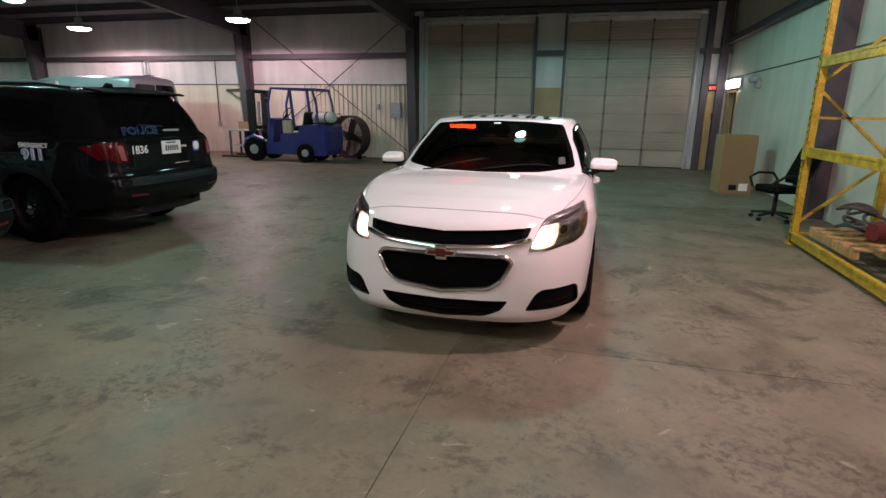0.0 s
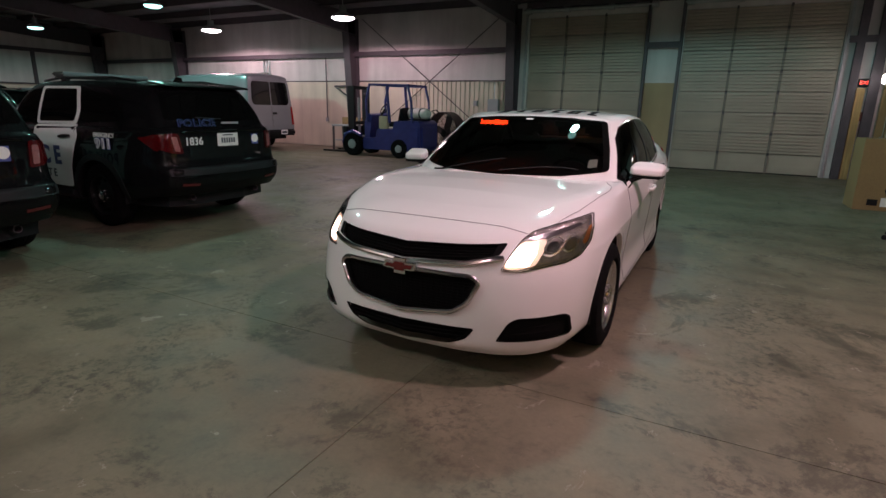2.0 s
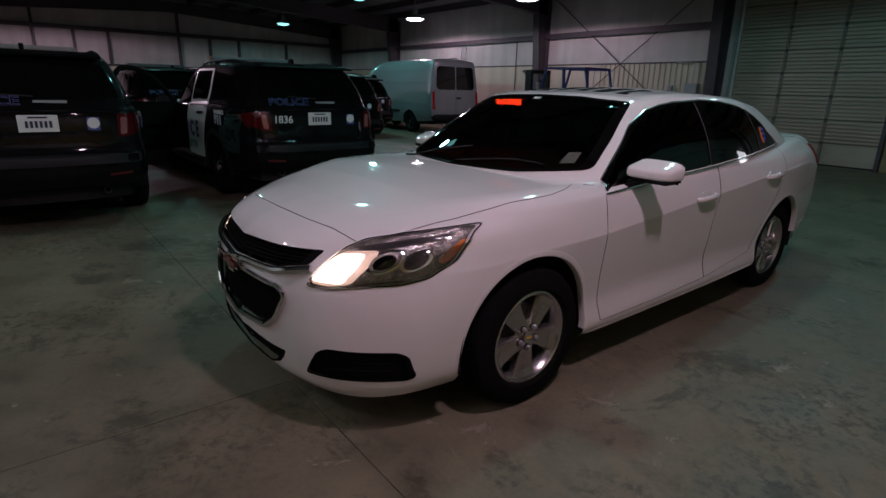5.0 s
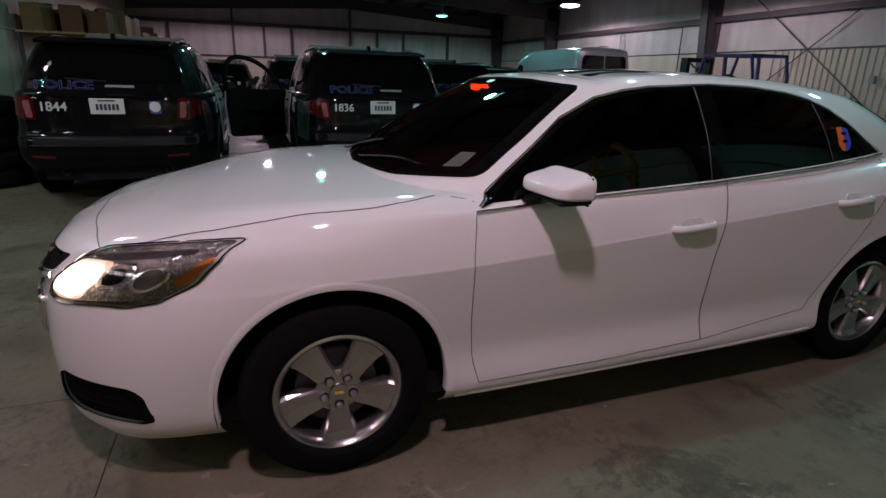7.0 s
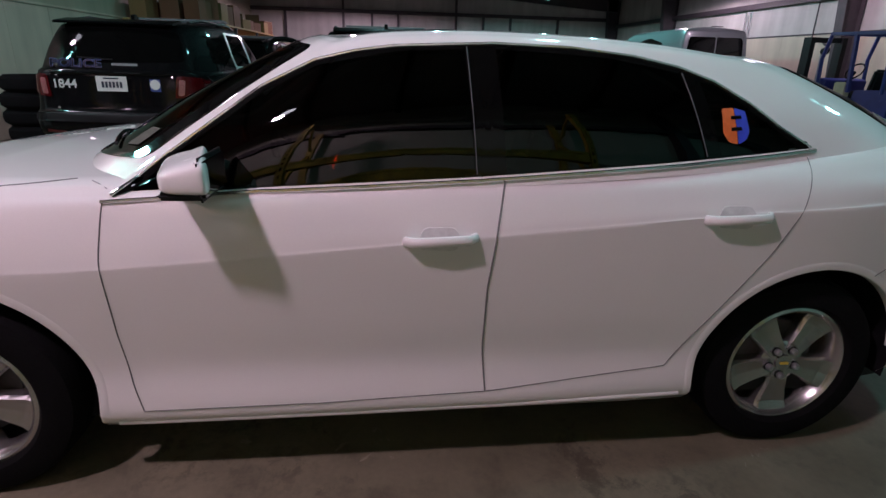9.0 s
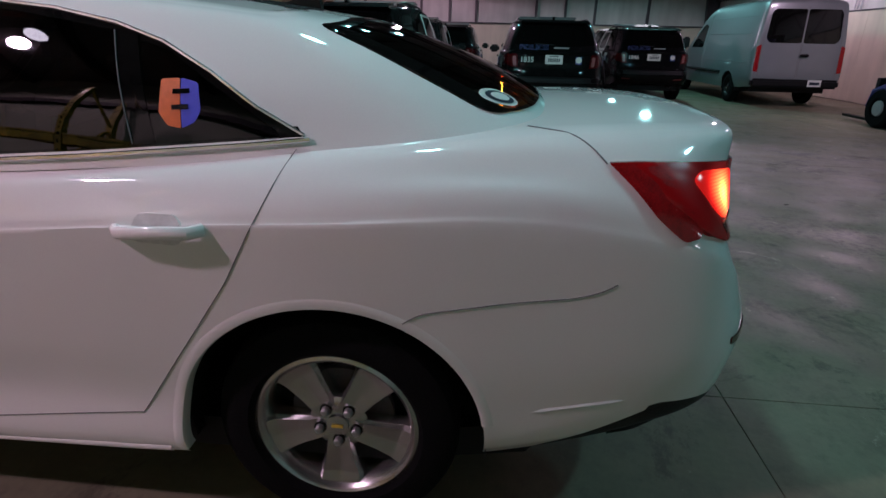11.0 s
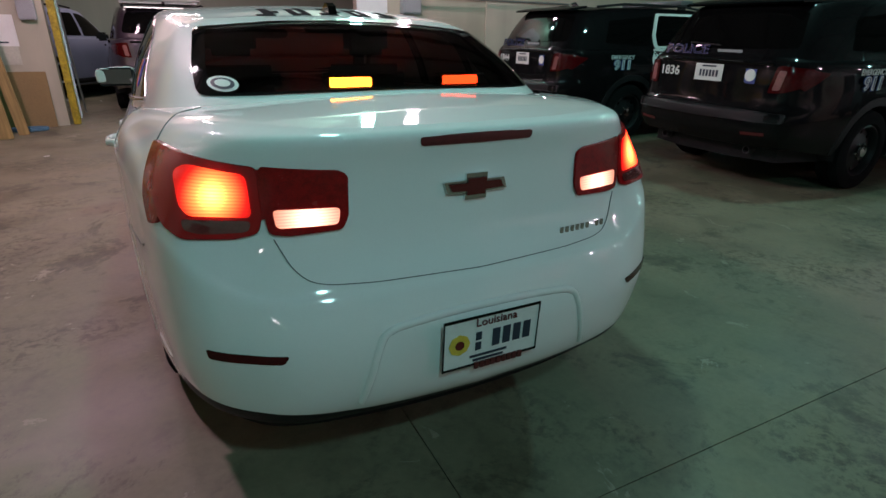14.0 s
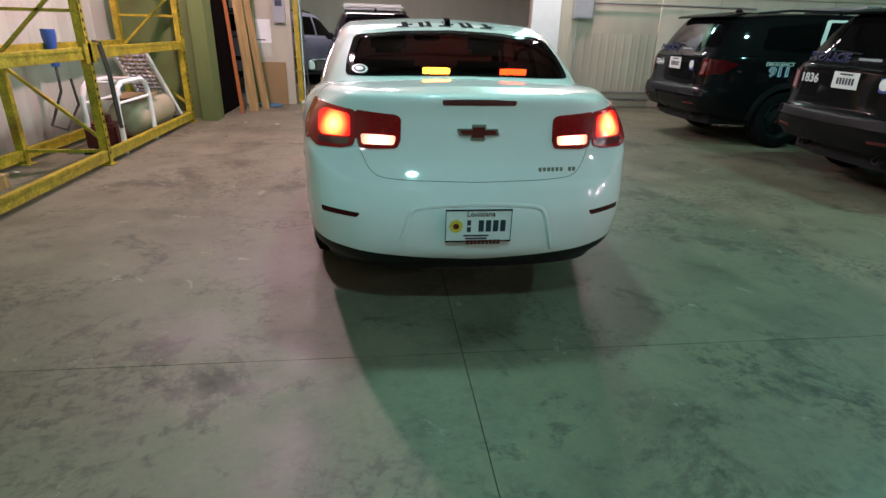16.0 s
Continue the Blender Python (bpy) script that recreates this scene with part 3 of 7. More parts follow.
crack_wall("wall_west", [((X0 - 0.2, -6.2, 0), (X0, Y1 + 0.2, 5.1))], VINYL, "white vinyl-faced insulated metal wall in dim green light")
crack_wall("wall_east", [((X1, -6.0, 0), (X1 + 0.2, 9.9, 5.1)), ((X1, 9.9, 2.1), (X1 + 0.2, 10.8, 5.1)), ((X1, 10.8, 0), (X1 + 0.2, Y1, 5.1))], PALE_GREEN, "pale painted wallboard wall with seams and an exit door opening")
# wall behind the first position, with the wide doorway into the next bay
WD = (-2.45, 2.02)
crack_wall("wall_south", [((X0, Y0 - 0.18, 0), (WD[0], Y0, 5.1)), ((WD[1], Y0 - 0.18, 0), (2.95, Y0, 5.1)), ((WD[0], Y0 - 0.18, 3.3), (WD[1], Y0, 5.1)), ((2.95, Y0 - 0.18, 2.4), (X1, Y0, 5.1))], CREAM, "cream painted wall with a wide vehicle doorway")
# next bay, seen through the doorway
crack_wall("wall_bay", [((-6, -13.2, 0), (7.4, -13.0, 4.2)), ((-6.2, -13.0, 0), (-6.0, Y0 - 0.18, 4.2)), ((7.4, -13.0, 0), (7.6, Y0 - 0.18, 4.2)), ((X1 + 0.2, Y0 - 0.18, 0), (7.4, Y0, 4.2))], PALE_GREEN, "pale wall of the next workshop bay")
crack_wall("ceiling_bay", [((-6, -13.0, 4.2), (7.4, Y0 - 0.18, 4.3))], DECK, "dark ceiling of the next bay")
# Unseen area light added to brighten the next bay; no fixture is built.
bayl = bpy.data.lights.new("bay_fill", "AREA")
bayl.shape, bayl.size, bayl.size_y, bayl.energy, bayl.color = "RECTANGLE", 2.4, 0.3, 50, (1, 0.93, 0.85)
new("bay_fill", bayl).matrix_basis = pose(1.2, -9.5, 4.05)

roof = bmesh.new()
RIDGE = 3.0


def roof_z(y):
    return 4.48 + 0.06 * (Y1 - y if y > RIDGE else Y1 - 2 * RIDGE + y)


for a, b in ((Y1 + 0.2, RIDGE), (RIDGE, Y0 - 0.2)):
    vs = [roof.verts.new(p) for p in ((X0 - 0.2, a, roof_z(a)), (X1 + 0.2, a, roof_z(a)), (X1 + 0.2, b, roof_z(b)), (X0 - 0.2, b, roof_z(b)))]
    up = [roof.verts.new(v.co + Vector((0, 0, 0.15))) for v in vs]
    roof.faces.new(vs), roof.faces.new(up[::-1])
    for i in range(4):
        roof.faces.new((vs[i], vs[(i + 1) % 4], up[(i + 1) % 4], up[i]))
structure(part("ceiling", roof, DECK), "dark underside of a low metal roof", "ceiling")
purl = bmesh.new()
y = Y1 - 0.5
while y > Y0 + 0.3:
    z = roof_z(y)
    add_span(purl, (X0, y - 0.035, z - 0.2), (X1, y + 0.035, z - 0.004))
    add_span(purl, (X0, y - 0.035, z - 0.2), (X1, y + 0.06, z - 0.185))
    y -= 1.35
structure(part("ceiling_purlins", purl, STEEL), "dark steel roof purlins running the length of the hall", "ceiling")


def i_beam(bm, p, q, depth_p, depth_q, width, up):
    """A steel I section from p to q whose depth changes."""
    p, q, up = Vector(p), Vector(q), Vector(up)
    d = (q - p).normalized()
    side = d.cross(up).normalized()
    def quad_bar(c0, c1, hx, hz0, hz1):
        vs = []
        for c, hz in ((c0, hz0), (c1, hz1)):
            for sx, sz in ((-1, -1), (1, -1), (1, 1), (-1, 1)):
                vs.append(bm.verts.new(c + side * hx * sx + up * hz * sz))
        for f in ((0, 1, 2, 3), (7, 6, 5, 4), (0, 4, 5, 1), (1, 5, 6, 2), (2, 6, 7, 3), (3, 7, 4, 0)):
            bm.faces.new([vs[i] for i in f])
    quad_bar(p, q, 0.006, depth_p / 2, depth_q / 2)
    for s in (-1, 1):
        quad_bar(p + up * s * depth_p / 2, q + up * s * depth_q / 2, width / 2, 0.009, 0.009)


FRAMES = [-4.5, -10.3, -19.0, -24.5]
for i, fx in enumerate(FRAMES):
    bm = bmesh.new()
    i_beam(bm, (fx, Y1 - 0.16, 0), (fx, Y1 - 0.34, 4.25), 0.26, 0.58, 0.26, (0, 1, 0))
    i_beam(bm, (fx, Y1 - 0.1, 4.06), (fx, RIDGE, 4.52), 0.60, 0.40, 0.2, (0, 0, 1))
    i_beam(bm, (fx, RIDGE, 4.52), (fx, Y0 + 0.05, 4.06), 0.40, 0.56, 0.2, (0, 0, 1))
    add_span(bm, (fx - 0.16, Y1 - 0.42, 0), (fx + 0.16, Y1 - 0.02, 0.02))
    structure(part("steel_frame", bm, STEEL), "dark tapered steel frame of column and rafter", "steel frame")
for fx, w in ((-0.86, 0.07), (-0.03, 0.07), (3.72, 0.16), (4.12, 0.2)):
    structure(part("door_post", span((fx - w / 2, Y1 - 0.17, 0), (fx + w / 2, Y1 - 0.004, 4.4)), STEEL), "dark steel post beside a roll-up door", "post")
for x in (DL[0] - 0.09, DR[1] + 0.06):
    structure(part("door_track", span((x - 0.03, Y1 - 0.06, 0), (x + 0.03, Y1 - 0.005, DH + 0.2), 0.004), GALV), "galvanised vertical door track", "door track")
g = bmesh.new()
for a, b in ((X0, -4.7), (-0.83, -0.06), (3.5, X1)):
    add_span(g, (a, Y1 - 0.16, 3.12), (b, Y1 - 0.002, 3.14))
    add_span(g, (a, Y1 - 0.16, 3.06), (b, Y1 - 0.145, 3.2))
    add_span(g, (a, Y1 - 0.16, 3.19), (b, Y1 - 0.002, 3.21))
structure(part("girt", g, STEEL), "dark steel wall girt", "girt")
g = bmesh.new()
for z in (2.05, 3.35):
    add_span(g, (X0 + 0.002, Y0, z), (X0 + 0.17, Y1, z + 0.15 if z > 3 else z + 0.05))
for yy in (-4.5, -1.9, -0.6, 0.6, 3.3, 4.6, 5.9, 8.2):
    add_span(g, (X0 + 0.002, yy - 0.05, 2.05 if yy not in (-1.9, 3.3) else 0), (X0 + 0.15, yy + 0.05, 3.5 if yy not in (-1.9, 3.3) else 4.3))
structure(part("girt_west", g, STEEL), "dark steel girts and posts on the far wall", "girt")
g = bmesh.new()
add_span(g, (X1 - 0.15, -5.9, 3.3), (X1 - 0.002, Y1, 3.45))
add_span(g, (X1 - 0.015, -5.9, 2.42), (X1 - 0.002, Y1, 2.44))
structure(part("girt_east", g, STEEL), "dark steel girt along the pale wall", "girt")
structure(part("column_east", span((X1 - 0.24, 3.6, 0), (X1 - 0.005, 3.82, 4.5)), STEEL), "dark steel wall column behind the rack", "column")
structure(part("header_beam", span((-4.2, Y1 - 0.13, DH + 0.24), (3.66, Y1 - 0.004, DH + 0.40)), STEEL), "dark steel header over the roll-up doors", "beam")

# X bracing rods on the back wall
for p, q in (((-10.0, Y1 - 0.07, 4.25), (-4.75, Y1 - 0.07, 0.25)), ((-10.0, Y1 - 0.1, 0.25), (-4.75, Y1 - 0.1, 4.25))):
    structure(part("brace_rod", rod(p, q, 0.014, n=8), STEEL), "thin dark diagonal brace rod", "brace")

# lower wall liners
flat = bmesh.new()
x = X0
while x < -8.4:
    add_span(flat, (x + 0.004, Y1 - 0.03, 0.02), (min(x + 1.2, -8.3), Y1 - 0.003, 2.25))
    x += 1.204
structure(part("wall_liner", flat, LINER), "tan flat liner boards along the foot of the wall", "wall panel")


def corrugated(name, x0, x1, z0, z1, yw, pitch=0.16, depth=0.028):
    pts, x = [], x0
    while x < x1:
        pts += [(x, 0), (x + pitch * 0.62, 0), (x + pitch * 0.72, depth), (x + pitch * 0.9, depth)]
        x += pitch
    bm = bmesh.new()
    rows = [[bm.verts.new((a, yw - b, z)) for a, b in pts] for z in (z0, z1)]
    for i in range(len(pts) - 1):
        bm.faces.new((rows[0][i], rows[0][i + 1], rows[1][i + 1], rows[1][i]))
    r = bmesh.ops.extrude_face_region(bm, geom=list(bm.faces))
    bmesh.ops.translate(bm, vec=(0, 0.012, 0), verts=[v for v in r["geom"] if isinstance(v, bmesh.types.BMVert)])
    return bm


structure(part("wall_liner_ribbed", corrugated("c", -8.2, -4.75, 0.02, 2.25, Y1 - 0.02), LINER), "tan ribbed metal liner panels with vertical ribs", "wall panel")
structure(part("trim", span((X0, Y1 - 0.045, 2.252), (-4.75, Y1 - 0.003, 2.29)), STEEL), "dark trim strip over the liner panels", "trim")
structure(part("wall_liner_board", span((DL[1] + 0.1, Y1 - 0.03, 0), (DR[0] - 0.1, Y1 - 0.003, 2.2)), BOARD), "tan painted board between the two doors", "wall panel")
rib = corrugated("c", -1.2, 3.5, 0.02, 2.1, 0, 0.3, 0.01)
bmesh.ops.transform(rib, matrix=Matrix.Translation((X1 - 0.02, 0, 0)) @ Matrix.Rotation(radians(-90), 4, "Z"), verts=rib.verts)
structure(part("wall_liner_east", rib, PALE_GREEN), "pale ribbed metal wall panels behind the rack", "wall panel")


def sectional_door(name, x0, x1, h, label):
    """A sectional roll-up door: a plain foot panel, ribbed panels above, stiles and hinges."""
    d = thing(name, Matrix.Translation(((x0 + x1) / 2, Y1 + 0.07, 0)), label, "door")
    tagged(d, kind="structure")
    w, n = (x1 - x0) / 2, 8
    ph = h / n
    for i in range(n):
        z = i * ph
        bm = span((-w + 0.004, -0.02, z + 0.006), (w - 0.004, 0.02, z + ph - 0.004))
        for j in range(6 if i else 0):
            zz = z + ph * (0.04 + 0.16 * j)
            add_span(bm, (-w + 0.01, -0.075, zz), (w - 0.01, -0.0195, zz + ph * 0.105), 0.003)
        p = part("door_panel", bm, DOOR_SKIN, d)
        for k in (1, 2):
            xx = -w + 2 * w * k / 3
            part("stile", span((xx - 0.03, -0.082, z + 0.01), (xx + 0.03, -0.021, z + ph - 0.01)), DOOR_STILE, p, "brownish grey stile")
            part("hinge", span((xx - 0.025, -0.092, z + ph - 0.05), (xx + 0.025, -0.0825, z + ph + 0.03)), STEEL, p, "small dark hinge plate")
    part("bottom_seal", span((-w, -0.025, 0), (w, 0.025, 0.028)), DARK, d, "black rubber bottom seal")
    return d


sectional_door("door_1", DL[0], DL[1], DH, "closed cream sectional roll-up door with ribbed panels")
sectional_door("door_2", DR[0], DR[1], DH, "closed cream sectional roll-up door with ribbed panels, daylight at its foot")
# outer closing slab behind the doors
structure(part("wall_outer", span((-5, Y1 + 0.35, 0), (4.5, Y1 + 0.45, 4.6)), DECK), "dark outer face behind the doors", "wall")
for x in (-2.52, 1.72):
    bm = rod((x - 1.75, Y1 - 0.12, DH + 0.17), (x + 1.75, Y1 - 0.12, DH + 0.17), 0.055, n=14)
    for s in (-1.7, -0.6, 0.6, 1.7):
        add_rod(bm, (x + s, Y1 - 0.12, DH + 0.17), (x + s + 0.16, Y1 - 0.12, DH + 0.17), 0.085, n=14)
    structure(part("door_spring_shaft", bm, GALV), "grey spring shaft above a roll-up door", "door shaft")

# ---- vehicles ----


def wheel(parent, name, x, y, z, r, w, rim_r, style, side):
    """A tyre, a rim with spokes, nuts and a brake disc; side is 1 for the left of the vehicle (+x)."""
    hub = new(name)
    hub.parent = parent
    hub.matrix_basis = Matrix.Translation((x, y, z)) @ (Matrix() if side > 0 else Matrix.Rotation(math.pi, 4, "Z"))
    h = w / 2
    prof = [(rim_r, -h * 0.8), (rim_r + 0.02, -h), (r - 0.05, -h * 1.02), (r - 0.012, -h * 0.86), (r, -h * 0.6), (r, -h * 0.22), (r - 0.007, -h * 0.2), (r - 0.007, -h * 0.14), (r, -h * 0.12),
            (r, h * 0.12), (r - 0.007, h * 0.14), (r - 0.007, h * 0.2), (r, h * 0.22), (r, h * 0.6), (r - 0.012, h * 0.86), (r - 0.05, h * 1.02), (rim_r + 0.02, h), (rim_r, h * 0.8)]
    part("tyre", lathe(prof, 56, "X", True), RUBBER, hub, "black rubber tyre", True)
    metal = ALLOY if style == "alloy" else DARK
    rp = [(rim_r + 0.006, h * 0.86), (rim_r - 0.004, h * 0.9), (rim_r - 0.016, h * 0.8), (rim_r - 0.03, h * 0.3), (rim_r - 0.04, -h * 0.7), (rim_r + 0.004, -h * 0.85)]
    rim = part("rim", lathe(rp + [(rim_r + 0.004, -h * 0.2)], 56, "X", True), metal, hub, "", True)
    part("brake_disc", lathe([(0.02, 0.0), (rim_r * 0.66, 0.0), (rim_r * 0.66, 0.02), (0.02, 0.02)], 32, "X", True), STEEL, hub)
    # black disc darkens the gaps between the spokes in place of shade
    part("backing", lathe([(0.0001, -0.03), (rim_r - 0.035, -0.03), (rim_r - 0.035, -0.04), (0.0001, -0.04)], 32), INNER, hub)
    f = h * 0.62
    if style == "alloy":
        for k in range(5):
            a = 2 * math.pi * (k + 0.75) / 5
            bm = bmesh.new()
            stations = [(0.035, 0.034, f + 0.006), (0.075, 0.039, f + 0.01), (0.12, 0.047, f + 0.006), (rim_r - 0.05, 0.061, f + 0.004), (rim_r - 0.006, 0.070, h * 0.80)]
            rows = []
            for q, hw, ff in stations:
                rows.append([bm.verts.new(p) for p in ((ff - 0.045, q, -hw * 1.06), (ff - 0.012, q, -hw), (ff, q, -hw * 0.84), (ff - 0.006, q, 0), (ff, q, hw * 0.84), (ff - 0.012, q, hw), (ff - 0.045, q, hw * 1.06))])
            for p, q in zip(rows, rows[1:]):
                for j in range(6):
                    bm.faces.new((p[j], p[j + 1], q[j + 1], q[j]))
                bm.faces.new((p[6], p[0], q[0], q[6]))
            bm.faces.new(rows[0]), bm.faces.new(rows[-1])
            bmesh.ops.rotate(bm, matrix=Matrix.Rotation(a, 3, "X"), verts=bm.verts)
            part("spoke", bm, ALLOY, rim)
        part("hub_plate", lathe([(0.0001, f - 0.03), (0.082, f - 0.03), (0.082, f - 0.004), (0.07, f + 0.004), (0.032, f + 0.004), (0.03, f + 0.014), (0.0001, f + 0.016)], 40), ALLOY, rim, "", True)
        part("emblem", span((f + 0.0165, -0.016, -0.005), (f + 0.019, 0.016, 0.005), 0.001), GOLD, rim, "small gold badge bar")
        nut_r, nuts = 0.054, 5
    else:
        part("hub_plate", lathe([(0.0001, f - 0.04), (rim_r - 0.03, f - 0.05), (rim_r - 0.035, f - 0.03), (0.12, f - 0.015), (0.06, f), (0.055, f + 0.02), (0.0001, f + 0.024)], 40), DARK, rim, "black steel wheel face", True)
        part("hub_cap", lathe([(0.0001, f + 0.024), (0.055, f + 0.022), (0.05, f + 0.045), (0.0001, f + 0.055)], 24), CHROME, rim, "chrome hub cap", True)
        for k in range(8):
            a = 2 * math.pi * k / 8
            part("slot", lathe([(0.0001, f - 0.026), (0.02, f - 0.026), (0.02, f - 0.022), (0.0001, f - 0.022)], 10), FRIT, rim).matrix_basis = Matrix.Translation((0, 0.17 * math.cos(a), 0.17 * math.sin(a)))
        nut_r, nuts = 0.075, 5
    for k in range(nuts):
        a = 2 * math.pi * (k + 0.75) / nuts
        if style == "alloy":
            # black disc puts the shade of the nut pocket into colour
            part("nut_pocket_shade", lathe([(0.0001, f + 0.003), (0.0175, f + 0.003), (0.0175, f + 0.0065), (0.0001, f + 0.0065)], 14), FRIT, rim).matrix_basis = Matrix.Translation((0, nut_r * math.cos(a), nut_r * math.sin(a)))
        nut = part("lug_nut", lathe([(0.0001, f), (0.0125, f), (0.0125, f + 0.018), (0.009, f + 0.024), (0.0001, f + 0.025)], 8), CHROME if style != "alloy" else GALV, rim, "", False)
        nut.matrix_basis = Matrix.Translation((0, nut_r * math.cos(a), nut_r * math.sin(a)))
    return hub


def wheel_well(parent, x, y, z, r, inner):
    bm = bmesh.new()
    n = 28
    rows = []
    for xx in (inner, x):
        rows.append([bm.verts.new((xx, y + r * math.cos(math.pi * (-0.05 + 1.10 * j / n)), z + r * math.sin(math.pi * (-0.05 + 1.10 * j / n)))) for j in range(n + 1)])
    for j in range(n):
        bm.faces.new((rows[0][j], rows[0][j + 1], rows[1][j + 1], rows[1][j]))
    bm.faces.new(rows[0])
    r2 = bmesh.ops.extrude_face_region(bm, geom=list(bm.faces))
    bmesh.ops.translate(bm, vec=(-0.004 if x > 0 else 0.004, 0, 0.004), verts=[v for v in r2["geom"] if isinstance(v, bmesh.types.BMVert)])
    return part("wheel_well", bm, DARK, parent, "black wheel well liner")


def both(name, bm, material, parent, label="", smooth=True):
    """The same part on both sides of a vehicle."""
    other = mirrored(bm)
    return part(name, bm, material, parent, label, smooth), part(name, other, material, parent, label, smooth)


def seat(parent, x, y, z, w, name="car_seat", back=0.62):
    s = new(name)
    s.parent = parent
    s.matrix_basis = Matrix.Translation((x, y, z))
    part("cushion", box((0, 0, 0.08), (w, 0.5, 0.16), 0.04), INNER, s)
    part("backrest", box((0, 0.26, 0.14 + back / 2), (w, 0.14, back), 0.05, Matrix.Rotation(radians(-14), 4, "X")), INNER, s)
    if w < 0.7:
        part("headrest", box((0, 0.36, back + 0.27), (0.26, 0.09, 0.17), 0.035), INNER, s)
    return s


def bow_tie(w, h, d):
    """A plain cross-shaped badge outline."""
    k = w * 0.16
    poly = [(-w / 2, -h * 0.2), (-k, -h * 0.24), (-k, -h / 2), (k * 1.1, -h / 2), (k * 1.1, -h * 0.24), (w / 2 - 0.01, -h * 0.2), (w / 2, h * 0.24), (k, h * 0.24), (k, h / 2), (-k * 1.1, h / 2), (-k * 1.1, h * 0.24), (-w / 2 + 0.01, h * 0.24)]
    return prism(poly, 0, d, "Y")


def superball(rx, ry, rz, e1, e2, n=20):
    """A rounded-box like ball."""
    f = lambda v, e: math.copysign(abs(v) ** e, v)
    bm = bmesh.new()
    rows = []
    for i in range(1, n):
        u = -math.pi / 2 + math.pi * i / n
        rows.append([bm.verts.new((rx * f(math.cos(u), e1) * f(math.cos(w), e2), ry * f(math.cos(u), e1) * f(math.sin(w), e2), rz * f(math.sin(u), e1))) for w in np.linspace(-math.pi, math.pi, 2 * n, endpoint=False)])
    for p, q in zip(rows, rows[1:]):
        k = len(p)
        for j in range(k):
            bm.faces.new((p[j], p[(j + 1) % k], q[(j + 1) % k], q[j]))
    bm.faces.new(rows[0]), bm.faces.new(rows[-1])
    return bm


def sedan():
    car = thing("sedan", Matrix(), "white four-door sedan with dark tinted windows and lamps lit", "car")
    LV = []  # rising levels of the shell: half widths, lengths and heights along the car
    LV.append(([0, .36, .62, .77, .83, .85, .86, .86, .86, .85, .82, .72, .57, .34, 0],
         [-2.32, -2.29, -2.19, -2.02, -1.75, -1.38, -.9, 0, .9, 1.38, 1.8, 2.20, 2.38, 2.44, 2.46],
         [.185, .185, .185, .195, .205, .21, .205, .21, .22, .25, .28, .33, .335, .34, .34]))
    LV.append(([0, .37, .64, .82, .885, .905, .915, .915, .915, .905, .852, .752, .59, .35, 0],
         [-2.375, -2.345, -2.23, -2.0, -1.72, -1.38, -.9, 0, .9, 1.38, 1.82, 2.27, 2.44, 2.50, 2.52],
         [.255, .255, .255, .265, .275, .28, .27, .275, .29, .31, .34, .40, .405, .41, .41]))
    LV.append(([0, .37, .65, .84, .905, .920, .899, .892, .899, .914, .858, .768, .60, .36, 0],
         [-2.40, -2.365, -2.24, -1.98, -1.70, -1.38, -.9, 0, .9, 1.38, 1.84, 2.30, 2.465, 2.525, 2.54],
         [.42, .42, .42, .42, .42, .42, .42, .42, .43, .44, .46, .50, .51, .51, .51]))
    LV.append(([0, .37, .648, .846, .912, .926, .913, .907, .911, .915, .863, .776, .61, .36, 0],
         [-2.405, -2.36, -2.225, -1.95, -1.68, -1.38, -.9, 0, .9, 1.38, 1.85, 2.31, 2.47, 2.525, 2.54],
         [.58, .58, .58, .58, .58, .58, .58, .58, .59, .59, .60, .62, .62, .62, .62]))
    LV.append(([0, .37, .636, .832, .904, .929, .931, .928, .925, .913, .858, .776, .604, .36, 0],
         [-2.392, -2.347, -2.203, -1.926, -1.664, -1.38, -.9, 0, .9, 1.38, 1.85, 2.29, 2.44, 2.493, 2.508],
         [.69, .69, .69, .70, .708, .735, .748, .812, .882, .905, .905, .835, .735, .724, .724]))
    LV.append(([0, .37, .627, .822, .897, .926, .930, .927, .922, .905, .849, .769, .596, .355, 0],
         [-2.38, -2.335, -2.19, -1.915, -1.657, -1.38, -.9, 0, .9, 1.38, 1.85, 2.275, 2.418, 2.464, 2.48],
         [.735, .735, .735, .745, .75, .77, .785, .850, .922, .950, .968, .895, .775, .762, .762]))
    LV.append(([0, .36, .608, .792, .872, .905, .912, .913, .905, .884, .832, .760, .592, .36, 0],
         [-2.32, -2.275, -2.12, -1.87, -1.64, -1.38, -.9, 0, .9, 1.38, 1.83, 2.24, 2.38, 2.42, 2.435],
         [.815, .815, .82, .84, .855, .86, .866, .904, .962, 1.0, 1.018, .96, .875, .86, .86]))
    LV.append(([0, .35, .588, .742, .826, .872, .888, .888, .880, .853, .803, .738, .582, .36, 0],
         [-2.22, -2.18, -2.04, -1.82, -1.60, -1.38, -.9, 0, .9, 1.38, 1.80, 2.17, 2.35, 2.41, 2.43],
         [.865, .866, .872, .90, .915, .925, .945, .975, 1.01, 1.04, 1.05, 1.045, 1.03, 1.02, 1.02]))
    LV.append(([0, .33, .552, .70, .79, .842, .865, .865, .853, .820, .765, .69, .565, .35, 0],
         [-2.12, -2.085, -1.96, -1.77, -1.58, -1.38, -.9, 0, .9, 1.38, 1.78, 2.13, 2.345, 2.425, 2.45],
         [.90, .90, .905, .93, .948, .958, .972, 1.0, 1.035, 1.07, 1.098, 1.112, 1.115, 1.115, 1.115]))
